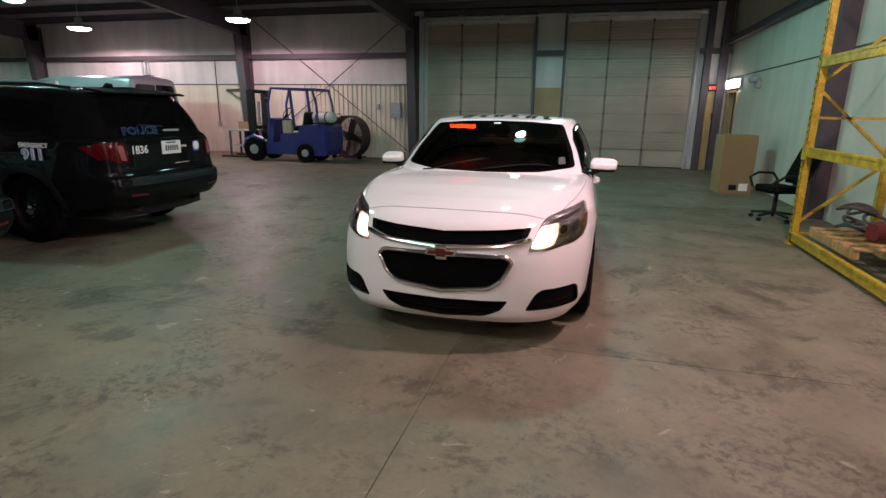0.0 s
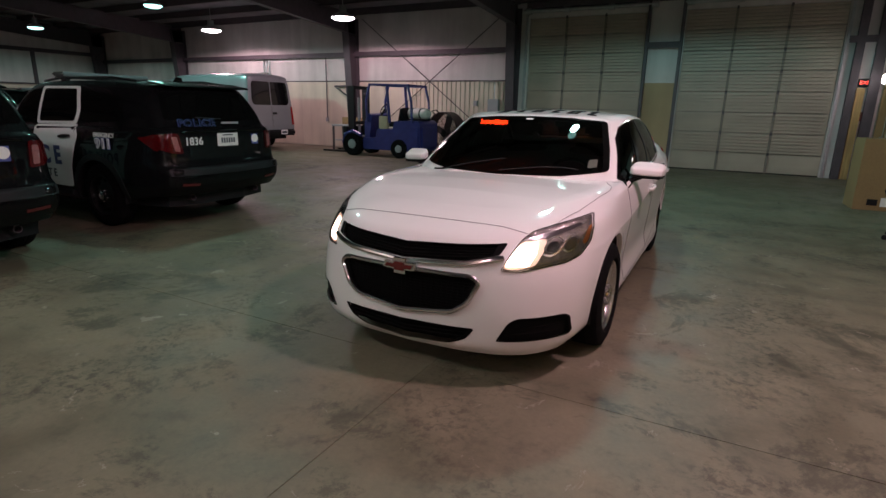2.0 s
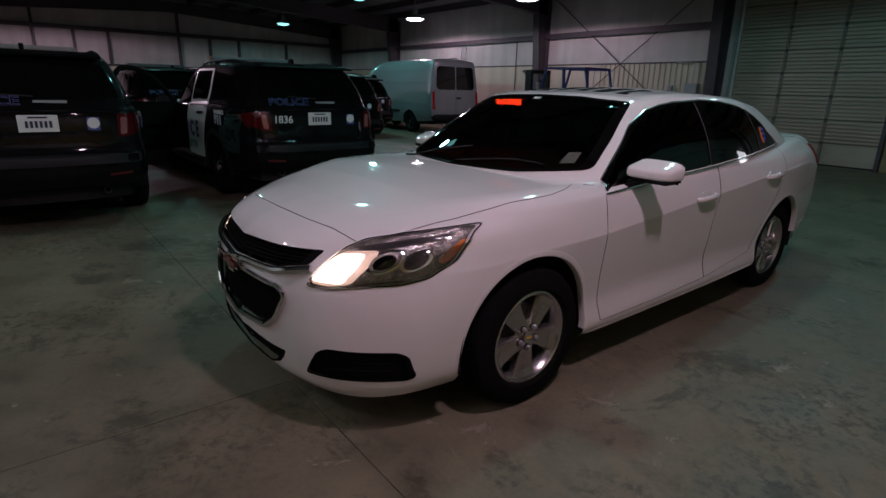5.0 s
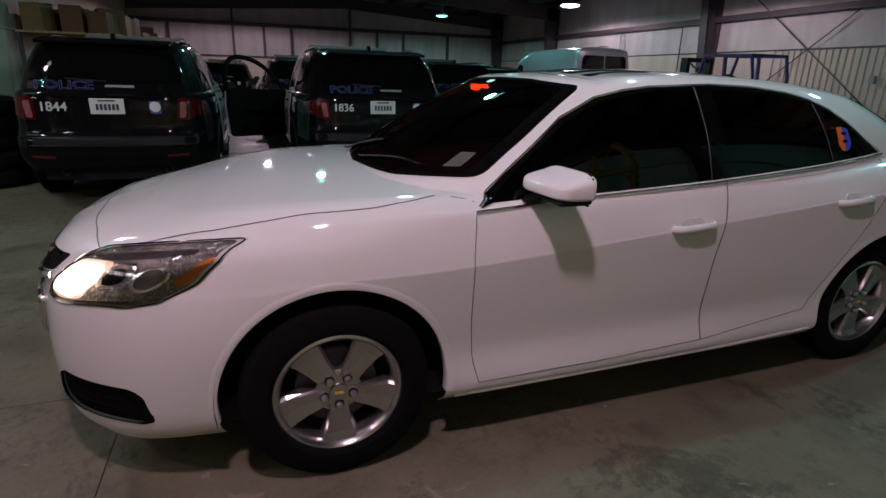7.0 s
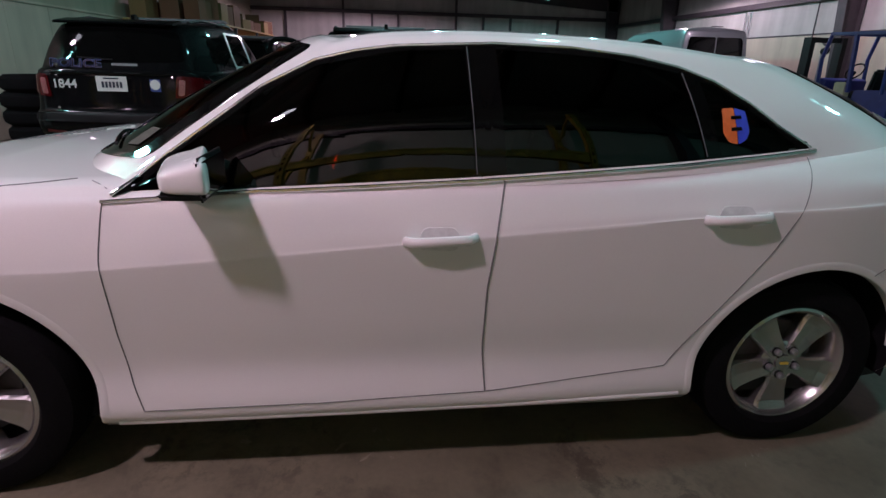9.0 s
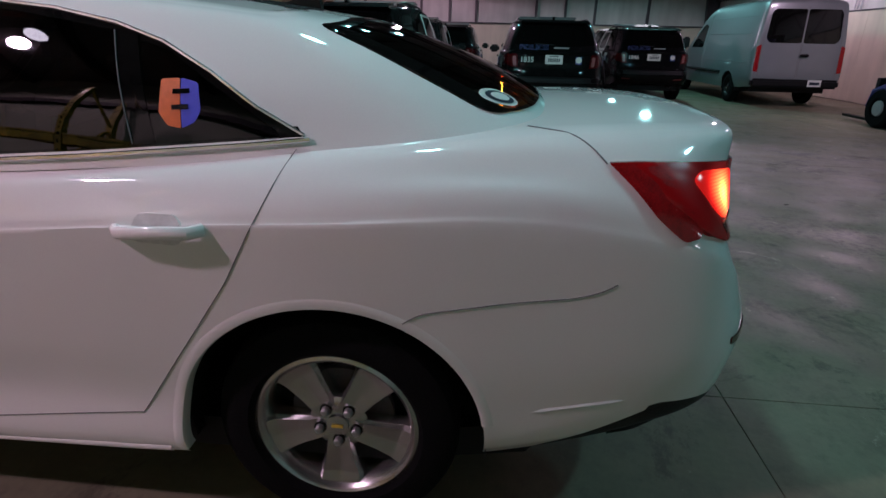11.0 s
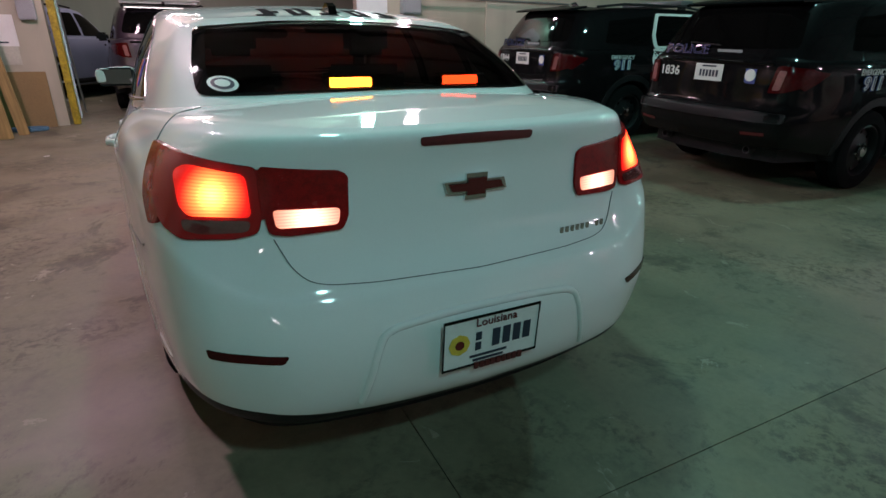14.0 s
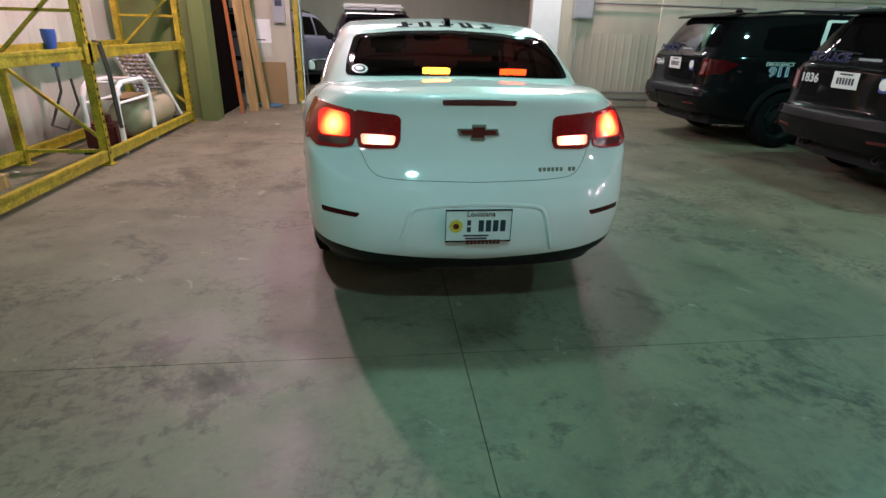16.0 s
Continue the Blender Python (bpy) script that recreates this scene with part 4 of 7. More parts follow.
    LV.append(([0, .30, .515, .655, .745, .80, .84, .84, .83, .79, .73, .655, .54, .33, 0],
         [-2.0, -1.97, -1.86, -1.71, -1.55, -1.38, -.9, 0, .9, 1.38, 1.75, 2.08, 2.30, 2.385, 2.41],
         [.928, .928, .934, .956, .974, .984, .995, 1.01, 1.045, 1.085, 1.12, 1.138, 1.138, 1.138, 1.138]))
    body = grid_shell(levels_to_rows(LV, 12, 5), interp([-2.0, -1.7, -1.4, -1.15, -.9, 1.7, 2.0, 2.25, 2.41], [.928, .978, 1.005, 1.016, 1.02, 1.16, 1.164, 1.155, 1.138]), 8, 1.8)
    CB = []  # rising levels of the shell: half widths, lengths and heights along the car
    CB.append(([0, .36, .60, .74, .82, .862, .876, .878, .868, .84, .79, .715, .55, .3, 0],
         [-1.20, -1.16, -1.07, -.96, -.87, -.70, -.4, 0, .6, 1.0, 1.38, 1.70, 1.90, 1.97, 1.99],
         [.985, .98, .97, .955, .95, .955, .965, .985, 1.02, 1.045, 1.07, 1.10, 1.115, 1.12, 1.12]))
    CB.append(([0, .355, .58, .70, .76, .795, .81, .815, .805, .78, .735, .665, .535, .3, 0],
         [-.80, -.77, -.70, -.615, -.54, -.42, -.2, .1, .6, .95, 1.25, 1.50, 1.66, 1.72, 1.74],
         [1.22, 1.215, 1.20, 1.18, 1.175, 1.18, 1.19, 1.20, 1.215, 1.22, 1.225, 1.235, 1.245, 1.25, 1.25]))
    CB.append(([0, .345, .545, .63, .665, .685, .70, .705, .70, .685, .658, .625, .535, .3, 0],
         [-.42, -.40, -.35, -.295, -.23, -.13, .03, .25, .6, .87, 1.08, 1.25, 1.35, 1.39, 1.40],
         [1.405, 1.40, 1.385, 1.372, 1.375, 1.385, 1.395, 1.40, 1.395, 1.38, 1.365, 1.352, 1.357, 1.366, 1.37]))
    CB.append(([0, .33, .515, .59, .62, .635, .645, .65, .645, .635, .612, .58, .50, .29, 0],
         [-.33, -.31, -.27, -.225, -.17, -.08, .07, .27, .58, .82, 1.0, 1.15, 1.21, 1.22, 1.22],
         [1.436, 1.432, 1.42, 1.41, 1.418, 1.43, 1.438, 1.442, 1.434, 1.42, 1.403, 1.388, 1.395, 1.405, 1.408]))
    cabin = grid_shell(levels_to_rows(CB, 12, 7), interp([-.33, 0, .35, .7, 1.0, 1.22], [1.436, 1.466, 1.478, 1.466, 1.44, 1.408]), 8, 1.7)
    skin = Skin(body, cabin)
    FW, RW, WZ, AR = -1.372, 1.372, 0.332, 0.400
    arch_cut(body, FW, WZ, AR + 0.004)
    arch_cut(body, RW, WZ, AR + 0.004)

    # outlines on the skin
    screen = rounded([(-.735, 1.052), (-.45, 1.024), (0, 1.018), (.45, 1.024), (.735, 1.052), (.69, 1.19), (.592, 1.388), (.3, 1.41), (0, 1.416), (-.3, 1.41), (-.592, 1.388), (-.69, 1.19)], 0.03)
    rearw = rounded([(-.625, 1.158), (-.3, 1.168), (0, 1.172), (.3, 1.168), (.625, 1.158), (.62, 1.24), (.585, 1.358), (.3, 1.384), (0, 1.393), (-.3, 1.384), (-.585, 1.358), (-.62, 1.24)], 0.025)
    top_line = [(-.70, 1.087), (-.45, 1.268), (-.29, 1.347), (-.17, 1.376), (-.05, 1.393), (.25, 1.408), (.5, 1.402), (.7, 1.383), (.85, 1.354), (.97, 1.314), (1.09, 1.25), (1.2, 1.177)]
    dlo = [(-.845, .966), (-.4, .998), (.2, 1.03), (.8, 1.072), (1.2, 1.104), (1.315, 1.114)] + top_line[::-1]
    front_glass = rounded([(-.80, .982), (-.3, 1.008), (.19, 1.034), (.165, 1.39), (-.04, 1.378), (-.28, 1.332), (-.44, 1.252), (-.685, 1.08)], 0.012, 2)
    rear_glass = rounded([(.275, 1.04), (.8, 1.076), (.925, 1.087), (.855, 1.336), (.6, 1.376), (.25, 1.392)], 0.012, 2)
    quarter = rounded([(.972, 1.092), (1.21, 1.11), (1.262, 1.116), (1.18, 1.17), (1.06, 1.246), (.98, 1.298), (.905, 1.318)], 0.01, 2)
    head = rounded([(.525, .668), (.555, .74), (.585, .815), (.62, .85), (.745, .884), (.83, .905), (.856, .845), (.86, .772), (.838, .715), (.785, .688), (.73, .684), (.62, .664)], 0.012, 3)

    for poly, side in ((screen, "front"), (rearw, "rear")):
        carve(cabin, poly, side, 0.985).free()
    frames = []
    for flip in (1, -1):
        frame_skin = carve(cabin, dlo, "left", 1.0, flip)
        for poly in (front_glass, rear_glass, quarter):
            carve(frame_skin, poly, "left", 0.985, flip).free()
        frames.append(frame_skin)
    inner_shell = cabin.copy()
    bmesh.ops.scale(inner_shell, vec=(0.965, 0.985, 0.985), verts=inner_shell.verts)
    part("headliner", inner_shell, INNER, car, "dark interior lining", True)

    # grille openings
    grille = rounded([(-.435, .605), (-.39, .637), (0, .642), (.39, .637), (.435, .605), (.375, .49), (.30, .437), (0, .405), (-.30, .437), (-.375, .49)], 0.03)
    upper = rounded([(-.53, .80), (0, .776), (.53, .80), (.51, .745), (.36, .714), (0, .695), (-.36, .714), (-.51, .745)], 0.012)
    intake = rounded([(-.42, .352), (0, .346), (.42, .352), (.37, .285), (.27, .243), (0, .222), (-.27, .243), (-.37, .285)], 0.02)
    fog = rounded([(.52, .285), (.58, .395), (.62, .42), (.81, .414), (.83, .39), (.838, .30), (.825, .283)], 0.02)
    for poly in (grille, upper, intake, fog, [(-p[0], p[1]) for p in fog], head, [(-p[0], p[1]) for p in head]):
        carve(body, poly, "front", 0.97).free()
    low = lambda co: co.z < (0.372 + 0.078 * (abs(co.x) / 0.75) ** 1.6 if co.y > 2.2 else 0.435 - (2.2 - co.y) * 0.5)
    valance = slice_out(body, low, lambda co: co.y > 1.78 and co.z < 0.6)
    part("body", body, WHITE_PAINT, car, "white painted body shell", True)
    part("valance", valance, DARK, car, "black lower bumper cover", True)
    for fs in frames:
        part("window_frame", fs, FRIT, car, "gloss black window frames", True)
    part("roof", cabin, WHITE_PAINT, car, "white roof and pillars", True)
    part("underbody", prism([(-.5, -2.2), (.5, -2.2), (.72, -1.9), (.8, -1.5), (.8, 1.5), (.72, 1.9), (.5, 2.06), (-.5, 2.06), (-.72, 1.9), (-.8, 1.5), (-.8, -1.5), (-.72, -1.9)], .2, .3, "Z"), DARK, car, "black underbody")
    val = [tuple(p) for p in spline([(-.735, 2.12), (-.69, 2.22), (-.57, 2.345), (-.33, 2.405), (0, 2.425), (.33, 2.405), (.57, 2.345), (.69, 2.22), (.735, 2.12)], 8)]
    part("valance", prism(val, .30, .352, "Z"), DARK, car, "black lower bumper strip")

    # glass with black borders
    for nm, poly, side, b in (("windscreen", screen, "front", 0.95), ("rear_window", rearw, "rear", 0.94)):
        g = part(nm, skin.patch(poly, side, 0.003, 0.0, 8, 0.006, 0.04, b), FILM if side == "front" else REAR_FILM, car, "dark tinted curved glass", True)
        part("glass_border", skin.patch(poly, side, 0.004, b - 0.005, 2, 0.012, 0.04), FRIT, g, "black glass edge band", True)
    for nm, poly in (("side_window", front_glass), ("side_window", rear_glass), ("quarter_window", quarter)):
        bm = skin.patch(poly, "left", 0.002, 0.0, 6, 0.006, 0.03)
        both(nm, bm, SIDE_FILM, car, "dark tinted side glass")
    # black pillar trim over the doors' frames, then the bright moulding
    for poly in ([(.185, 1.034), (.28, 1.04), (.255, 1.396), (.16, 1.394)], [(.922, 1.086), (.977, 1.092), (.91, 1.325), (.85, 1.338)], [(-.845, .966), (-.79, .984), (-.675, 1.085), (-.71, 1.078)]):
        both("pillar_trim", skin.patch(poly, "left", 0.004, 0.0, 4, 0.01, 0.02), PILLAR_TAPE, car, "gloss black window pillar trim")
    for pts in ([(.19, 1.036), (.166, 1.392)], [(.925, 1.09), (.855, 1.334)]):
        both("window_guide", tube(skin.line(pts, "left", 0.006), 0.0017, 6), GUIDE, car, "thin grey edge of the door glass")
    belt = tube(skin.line([(-.87, .955), (-.4, .986), (.2, 1.018), (.8, 1.06), (1.2, 1.093), (1.33, 1.106)], "left", 0.004), 0.0062, 6)
    both("window_moulding", belt, CHROME, car, "bright chrome belt moulding")
    arc = tube(skin.line([(-.85, .972)] + top_line + [(1.315, 1.116)], "left", 0.001), 0.0048, 6)
    both("window_moulding", arc, CHROME, car, "bright chrome window moulding")

    # shut lines
    def shut(pts, side, pair=True, r=0.0019, name="shut_line"):
        ln = skin.line(pts, side, 0.0012, 0.015)
        for _ in range(2):
            ln = [ln[0]] + [(a + b * 2 + c) / 4 for a, b, c in zip(ln, ln[1:], ln[2:])] + [ln[-1]]
        bm = tube(ln, r, 6)
        return both(name, bm, GAP, car) if pair else part(name, bm, GAP, car, "", True)

    shut([(-.868, .955), (-.885, .80), (-.88, .55), (-.865, .38), (-.84, .29)], "left")
    shut([(.275, 1.018), (.252, .89), (.230, .69), (.228, .48), (.242, .318)], "left", True, 0.0027)
    shut([(1.30, 1.085), (1.245, .965), (1.15, .79), (1.045, .64), (.945, .5), (.865, .385)], "left", True, 0.0013)
    shut([(-.84, .29), (-.3, .295), (.25, .315), (.865, .385)], "left", True, 0.0015)
    shut([(1.565, .702), (1.605, .728), (1.81, .757), (1.97, .77), (2.03, .785), (2.065, .805)], "left", True, 0.0015)
    shut([(-.60, .838), (-.54, .853), (-.46, .868), (-.36, .875), (-.2, .879), (0, .881), (.2, .879), (.36, .875), (.46, .868), (.54, .853), (.60, .838)], "front", False)
    shut([(.645, -2.04), (.70, -1.93), (.765, -1.73), (.806, -1.52), (.826, -1.34), (.832, -1.22), (.826, -1.14), (.808, -1.08), (.782, -1.03), (.76, -.985)], "top")
    shut([(.79, -.93), (.822, -.90), (.85, -.865)], "top", True, 0.0013)
    shut([(.535, .885), (.505, .815), (.47, .778), (.42, .766), (.3, .758), (0, .752), (-.3, .758), (-.42, .766), (-.47, .778), (-.505, .815), (-.535, .885)], "rear", False, 0.0015)
    shut([(.625, 1.84), (.69, 1.93), (.755, 2.02)], "top")
    crease = skin.line([(1.80, .425), (1.98, .452), (2.16, .475), (2.23, .48)], "left", -0.0055, 0.02)
    for i, p in enumerate(crease):
        p.x -= 0.014 * max(0, 1 - min(i, len(crease) - 1 - i) / 6)
    both("bumper_crease", tube(crease, 0.009, 8), WHITE_PAINT, car, "soft crease in the bumper")
    # raised sill ledge and fender lips
    both("sill", tube(skin.line([(-.93, .235), (-.3, .24), (.3, .25), (.93, .275)], "left", -0.006), 0.013, 10), WHITE_PAINT, car, "white painted sill")
    for yc in (FW, RW):
        lip, n, lo = bmesh.new(), 64, -0.045 if yc < 0 else 0.05
        rows = []
        for rr, off, dx in ((AR, 0.0, -0.035), (AR - 0.001, 0.0, -0.004), (AR + 0.002, 0.0, 0.001), (AR + 0.008, 0.0022, 0), (AR + 0.018, 0.0018, 0), (AR + 0.026, 0.001, 0), (AR + 0.032, -0.001, 0)):
            row = []
            for j in range(n + 1):
                an = math.pi * (lo + (1.045 - lo) * j / n)
                q = (yc + rr * math.cos(an), max(WZ + rr * math.sin(an), 0.215))
                h = skin.lay_up((yc + (AR + 0.012) * math.cos(an) if dx else q[0], max(WZ + (AR + 0.012) * math.sin(an), 0.215) if dx else q[1]), "left", off)
                row.append(lip.verts.new((h.x + dx, q[0], q[1]) if dx else h))
            rows.append(row)
        for p, q in zip(rows, rows[1:]):
            for j in range(n):
                lip.faces.new((p[j], p[j + 1], q[j + 1], q[j]))
        both("arch_lip", lip, WHITE_PAINT, car, "white wheel arch lip")
        for s in (1, -1):
            wheel_well(car, s * (0.90 if yc < 0 else 0.845), yc, WZ, AR + 0.012, s * 0.58)
            wheel(car, "wheel", s * (0.822 if yc < 0 else 0.757), yc, WZ + 0.004, 0.336, 0.215, 0.222, "alloy", s)

    # door handles in their cups
    for yc, zc in ((.08, .853), (1.01, .915)):
        cup = rounded([(yc - .06, zc - .03), (yc + .05, zc - .035), (yc + .06, zc + .01), (yc + .04, zc + .035), (yc - .05, zc + .035), (yc - .065, zc)], 0.03)
        # The cup isn't sunk: greyer paint puts the hollow's shade into the colour.
        both("handle_cup", skin.patch(cup, "left", 0.0035, 0.0, 3, 0.004, 0.02), mat("shaded_white_paint", (0.62, 0.61, 0.6), 0.4, coat=0.4), car, "handle cup with the hollow's shade in its colour")
        h = skin.lay((yc, zc), "left", 0)
        hb = tube([Vector((h.x - 0.002, yc - .105, zc - .004)), Vector((h.x + 0.022, yc - .085, zc - .002)), Vector((h.x + 0.03, yc, zc + .002)), Vector((h.x + 0.024, yc + .085, zc + .004)), Vector((h.x - 0.002, yc + .105, zc + .004))], 0.0125, 10)
        bmesh.ops.scale(hb, vec=(1, 1, 1.25), space=Matrix.Translation((0, 0, -zc)), verts=hb.verts)
        both("door_handle", hb, WHITE_PAINT, car, "white pull handle")
    # mirrors
    mb = superball(.114, .080, .064, 0.42, 0.40, 24)
    for v in mb.verts:
        u = (v.co.y + .085) / .17
        v.co.z *= (0.30 + 0.76 * min(1, u * 1.2) ** 0.7) if v.co.z > 0 else 0.45
        v.co.x += 0.012 * (u - 0.5)
        v.co.y = v.co.y * (1.05 if v.co.y < 0 else 0.55) + 0.03 * v.co.x / .118
    bmesh.ops.transform(mb, matrix=Matrix.Translation((.972, -.585, 1.052)) @ Matrix.Rotation(radians(3), 4, "Y"), verts=mb.verts)
    both("mirror_housing", mb, WHITE_PAINT, car, "white door mirror housing")
    both("mirror_base", bar((.845, -.655, .985), (.93, -.60, 1.02), .08, .035, .012), DARK, car, "black mirror arm")
    both("mirror_shell", box((.968, -.590, 1.016), (.205, .115, .022), 0.009), DARK, car, "black lower mirror shell")
    both("mirror_surround", box((.976, -.538, 1.058), (.212, .02, .112), 0.012), DARK, car, "black surround of the mirror glass")
    # mirror metal darkened to stand in for a dark reflection
    both("mirror_glass", box((.978, -.5275, 1.06), (.184, .004, .09), 0.001), MIRROR, car, "mirror glass, its dark reflection put into the colour")

    # front: chrome, mesh, badges
    gb = part("grille", skin.patch(grille, "front", -0.03, 0.0, 4, 0.005), INNER, car, "black lower grille", True)
    for zz in np.linspace(.425, .625, 13):
        hw = float(np.interp(zz, [.42, .45, .6, .63], [.2, .33, .42, .39]))
        ln = skin.line([(-hw, zz), (hw, zz)], "front", -0.02, 0.05)
        part("grille_bar", tube(ln, 0.0028, 5), INNER, gb)
    for xx in np.linspace(-.38, .38, 26):
        part("grille_bar", tube(skin.line([(xx, .41), (xx, .615)], "front", -0.022, 0.05), 0.0022, 5), INNER, gb)
    part("grille_surround", tube(skin.line(grille, "front", 0.007, 0.02, True), 0.013, 8, True), CHROME, car, "chrome grille surround", True)
    ub = part("upper_grille", skin.patch(upper, "front", -0.03, 0.0, 3, 0.005), INNER, car, "black upper grille", True)
    for k in range(4):
        ln = skin.line([(-.48, .748 + .012 * k), (0, .708 + .018 * k), (.48, .748 + .012 * k)], "front", -0.018, 0.04)
        part("grille_bar", tube(ln, 0.0045, 5), INNER, ub)
    part("chrome_bar", tube(skin.line([(-.53, .733), (-.36, .698), (0, .677), (.36, .698), (.53, .733)], "front", 0.004, 0.03), 0.015, 8), CHROME, car, "curved chrome bar over the grille", True)
    ib = part("lower_intake", skin.patch(intake, "front", -0.03, 0.0, 3, 0.005), INNER, car, "black lower air intake", True)
    for zz in (.27, .295, .32):
        part("grille_bar", tube(skin.line([(-.39, zz + .02), (0, zz - .005), (.39, zz + .02)], "front", -0.02, 0.05), 0.004, 5), INNER, ib)
    for a, b in zip(both("fog_recess", skin.patch(fog, "front", -0.012, 0.0, 4, 0.01), INNER, car, "black corner vent"), (1, -1)):
        for k in range(2):
            part("vent_bar", tube(skin.line([(b * (.60 + .01 * k), .325 + .035 * k), (b * .80, .325 + .035 * k)], "front", -0.011, 0.04), 0.0025, 5), INNER, a)
    for poly in (grille, upper, intake, fog, [(-p[0], p[1]) for p in fog]):
        part("opening_edge", skin.patch(poly, "front", 0.0025, 0.93, 2, 0.01), INNER, car, "black rim of a bumper opening", True)
    e = bow_tie(.205, .085, .02)
    bmesh.ops.translate(e, vec=(0, -2.425, .652), verts=e.verts)
    eb = part("front_badge", e, CHROME, car, "chrome cross-shaped badge")
    e = bow_tie(.17, .046, .008)
    bmesh.ops.translate(e, vec=(0, -2.433, .652), verts=e.verts)
    part("badge_inlay", e, BADGE_RED, eb, "dark red badge inlay")
    e = bow_tie(.195, .072, .012)
    yb = skin.lay((0, .972), "rear", 0).y
    bmesh.ops.translate(e, vec=(0, yb - 0.002, .972), verts=e.verts)
    eb = part("rear_badge", e, CHROME, car, "chrome cross-shaped badge")
    e = bow_tie(.17, .046, .006)
    bmesh.ops.translate(e, vec=(0, yb + 0.009, .972), verts=e.verts)
    part("badge_inlay", e, BADGE_RED, eb, "dark red badge inlay")

    # headlamps
    for s in (1, -1):
        m = lambda poly: [(s * p[0], p[1]) for p in poly]
        base = part("headlamp", skin.patch(m(head), "front", -0.006, 0.0, 6, 0.01, 0.02), REFLECTOR, car, "clear headlamp with chrome reflector, lit", True)
        part("lens", skin.patch(m(head), "front", 0.006, 0.0, 6, 0.012, 0.02), CLEAR, base, "clear plastic lens", True)
        part("lamp_rim", tube(skin.line(m(head), "front", 0.001, 0.02, True), 0.0028, 6, True), FRIT, base, "black lamp edge", True)

        def inset(poly, material, nm, off, lab="", r=0.01):
            return part(nm, skin.patch(m(rounded(poly, r)), "front", off, 0.0, 3, 0.004, 0.015), material, base, lab, True)

        def disc(cx, cz, rx, rz, material, nm, off, lab=""):
            return inset([(cx + rx * math.cos(a), cz + rz * math.sin(a)) for a in np.linspace(0, 2 * math.pi, 18, endpoint=False)], material, nm, off, lab, 0.002)

        inset([(.535, .68), (.552, .735), (.585, .805), (.69, .815), (.695, .76), (.672, .69), (.60, .675)], HEAD_GLOW, "bulb_reflector", -0.003, "glowing lamp reflector", 0.02)
        inset([(.542, .69), (.558, .745), (.587, .795), (.66, .80), (.664, .745), (.645, .688)], HEAD_LIT, "lit_bulb", -0.001, "bright lit bulb and reflector", 0.015)
        disc(.722, .775, .042, .046, CHROME, "projector_ring", -0.004)
        disc(.722, .775, .034, .037, REFLECTOR, "projector_bowl", -0.002)
        disc(.722, .772, .024, .027, FRIT, "projector_lens", 0.0, "dark glass projector lens")
        disc(.79, .778, .030, .04, CHROME, "reflector", -0.004)
        disc(.79, .778, .022, .031, SMOKE_GREY, "reflector_bowl", -0.002)
        inset([(.605, .822), (.70, .846), (.805, .874), (.815, .862), (.75, .834), (.66, .812)], SMOKE_GREY, "brow", -0.003, "smoked upper lamp trim", 0.008)
        inset([(.655, .684), (.74, .70), (.79, .71), (.785, .70), (.73, .692), (.66, .676)], SMOKE_GREY, "lower_trim", -0.003, "", 0.004)
        inset([(.832, .775), (.836, .81), (.842, .855), (.848, .85), (.853, .81), (.851, .775), (.843, .765)], AMBER, "side_reflector", 0.0, "orange side reflector", 0.008)

    # tail lamps: a wide outer lamp that wraps the corner and an inner one on the lid
    for s in (1, -1):
        m = lambda poly: [(s * p[0], p[1]) for p in poly]
        outer = rounded([(.553, 1.056), (.69, 1.069), (.745, 1.073), (.776, .99), (.768, .92), (.732, .893), (.62, .891), (.567, .903), (.553, .95)], 0.014)
        innr = rounded([(.351, 1.03), (.37, 1.043), (.546, 1.058), (.549, .97), (.541, .90), (.50, .893), (.37, .897), (.354, .93)], 0.012)
        ol = part("tail_lamp", skin.patch(m(outer), "rear", 0.010, 0.0, 6, 0.02, 0.02), RED_GLOW, car, "red tail lamp, glowing", True)
        part("lit_section", skin.patch(m(rounded([(.573, 1.04), (.69, 1.05), (.722, 1.03), (.722, .96), (.708, .94), (.573, .94)], 0.016)), "rear", 0.0125, 0.0, 5, 0.004, 0.02), RED_LIT, ol, "bright red lamp section", True)
        part("clear_section", skin.patch(m(rounded([(.575, .932), (.725, .932), (.72, .908), (.68, .900), (.585, .906)], 0.015)), "rear", 0.0125, 0.0, 4, 0.004, 0.02), SMOKE_LENS, ol, "smoked lower lens", True)
        part("lamp_rim", tube(skin.line(m(outer), "rear", 0.006, 0.02, True), 0.003, 6, True), RED_LENS, ol, "dark red lamp edge", True)
        part("lamp_bridge", skin.patch(m(rounded([(.538, 1.052), (.562, 1.054), (.562, .935), (.538, .935)], 0.004)), "rear", 0.0085, 0.0, 3, 0.016, 0.02), RED_LENS, ol, "dark red bridge between the lamps", True)
        il = part("reverse_lamp", skin.patch(m(innr), "rear", 0.010, 0.0, 6, 0.02, 0.02), RED_LENS, car, "red inner lamp with a lit white strip", True)
        part("lit_strip", skin.patch(m(rounded([(.372, .952), (.528, .957), (.525, .912), (.38, .910)], 0.012)), "rear", 0.0125, 0.0, 4, 0.004, 0.02), REVERSE_LIT, il, "bright white lamp strip", True)
        part("lamp_rim", tube(skin.line(m(innr), "rear", 0.006, 0.02, True), 0.003, 6, True), RED_LENS, il, "dark red lamp edge", True)
        side_fill = rounded([(2.02, 1.072), (2.1, 1.074), (2.2, 1.07), (2.25, .98), (2.245, .912), (2.205, .905), (2.14, .957), (2.08, 1.02), (2.035, 1.06)], 0.012)
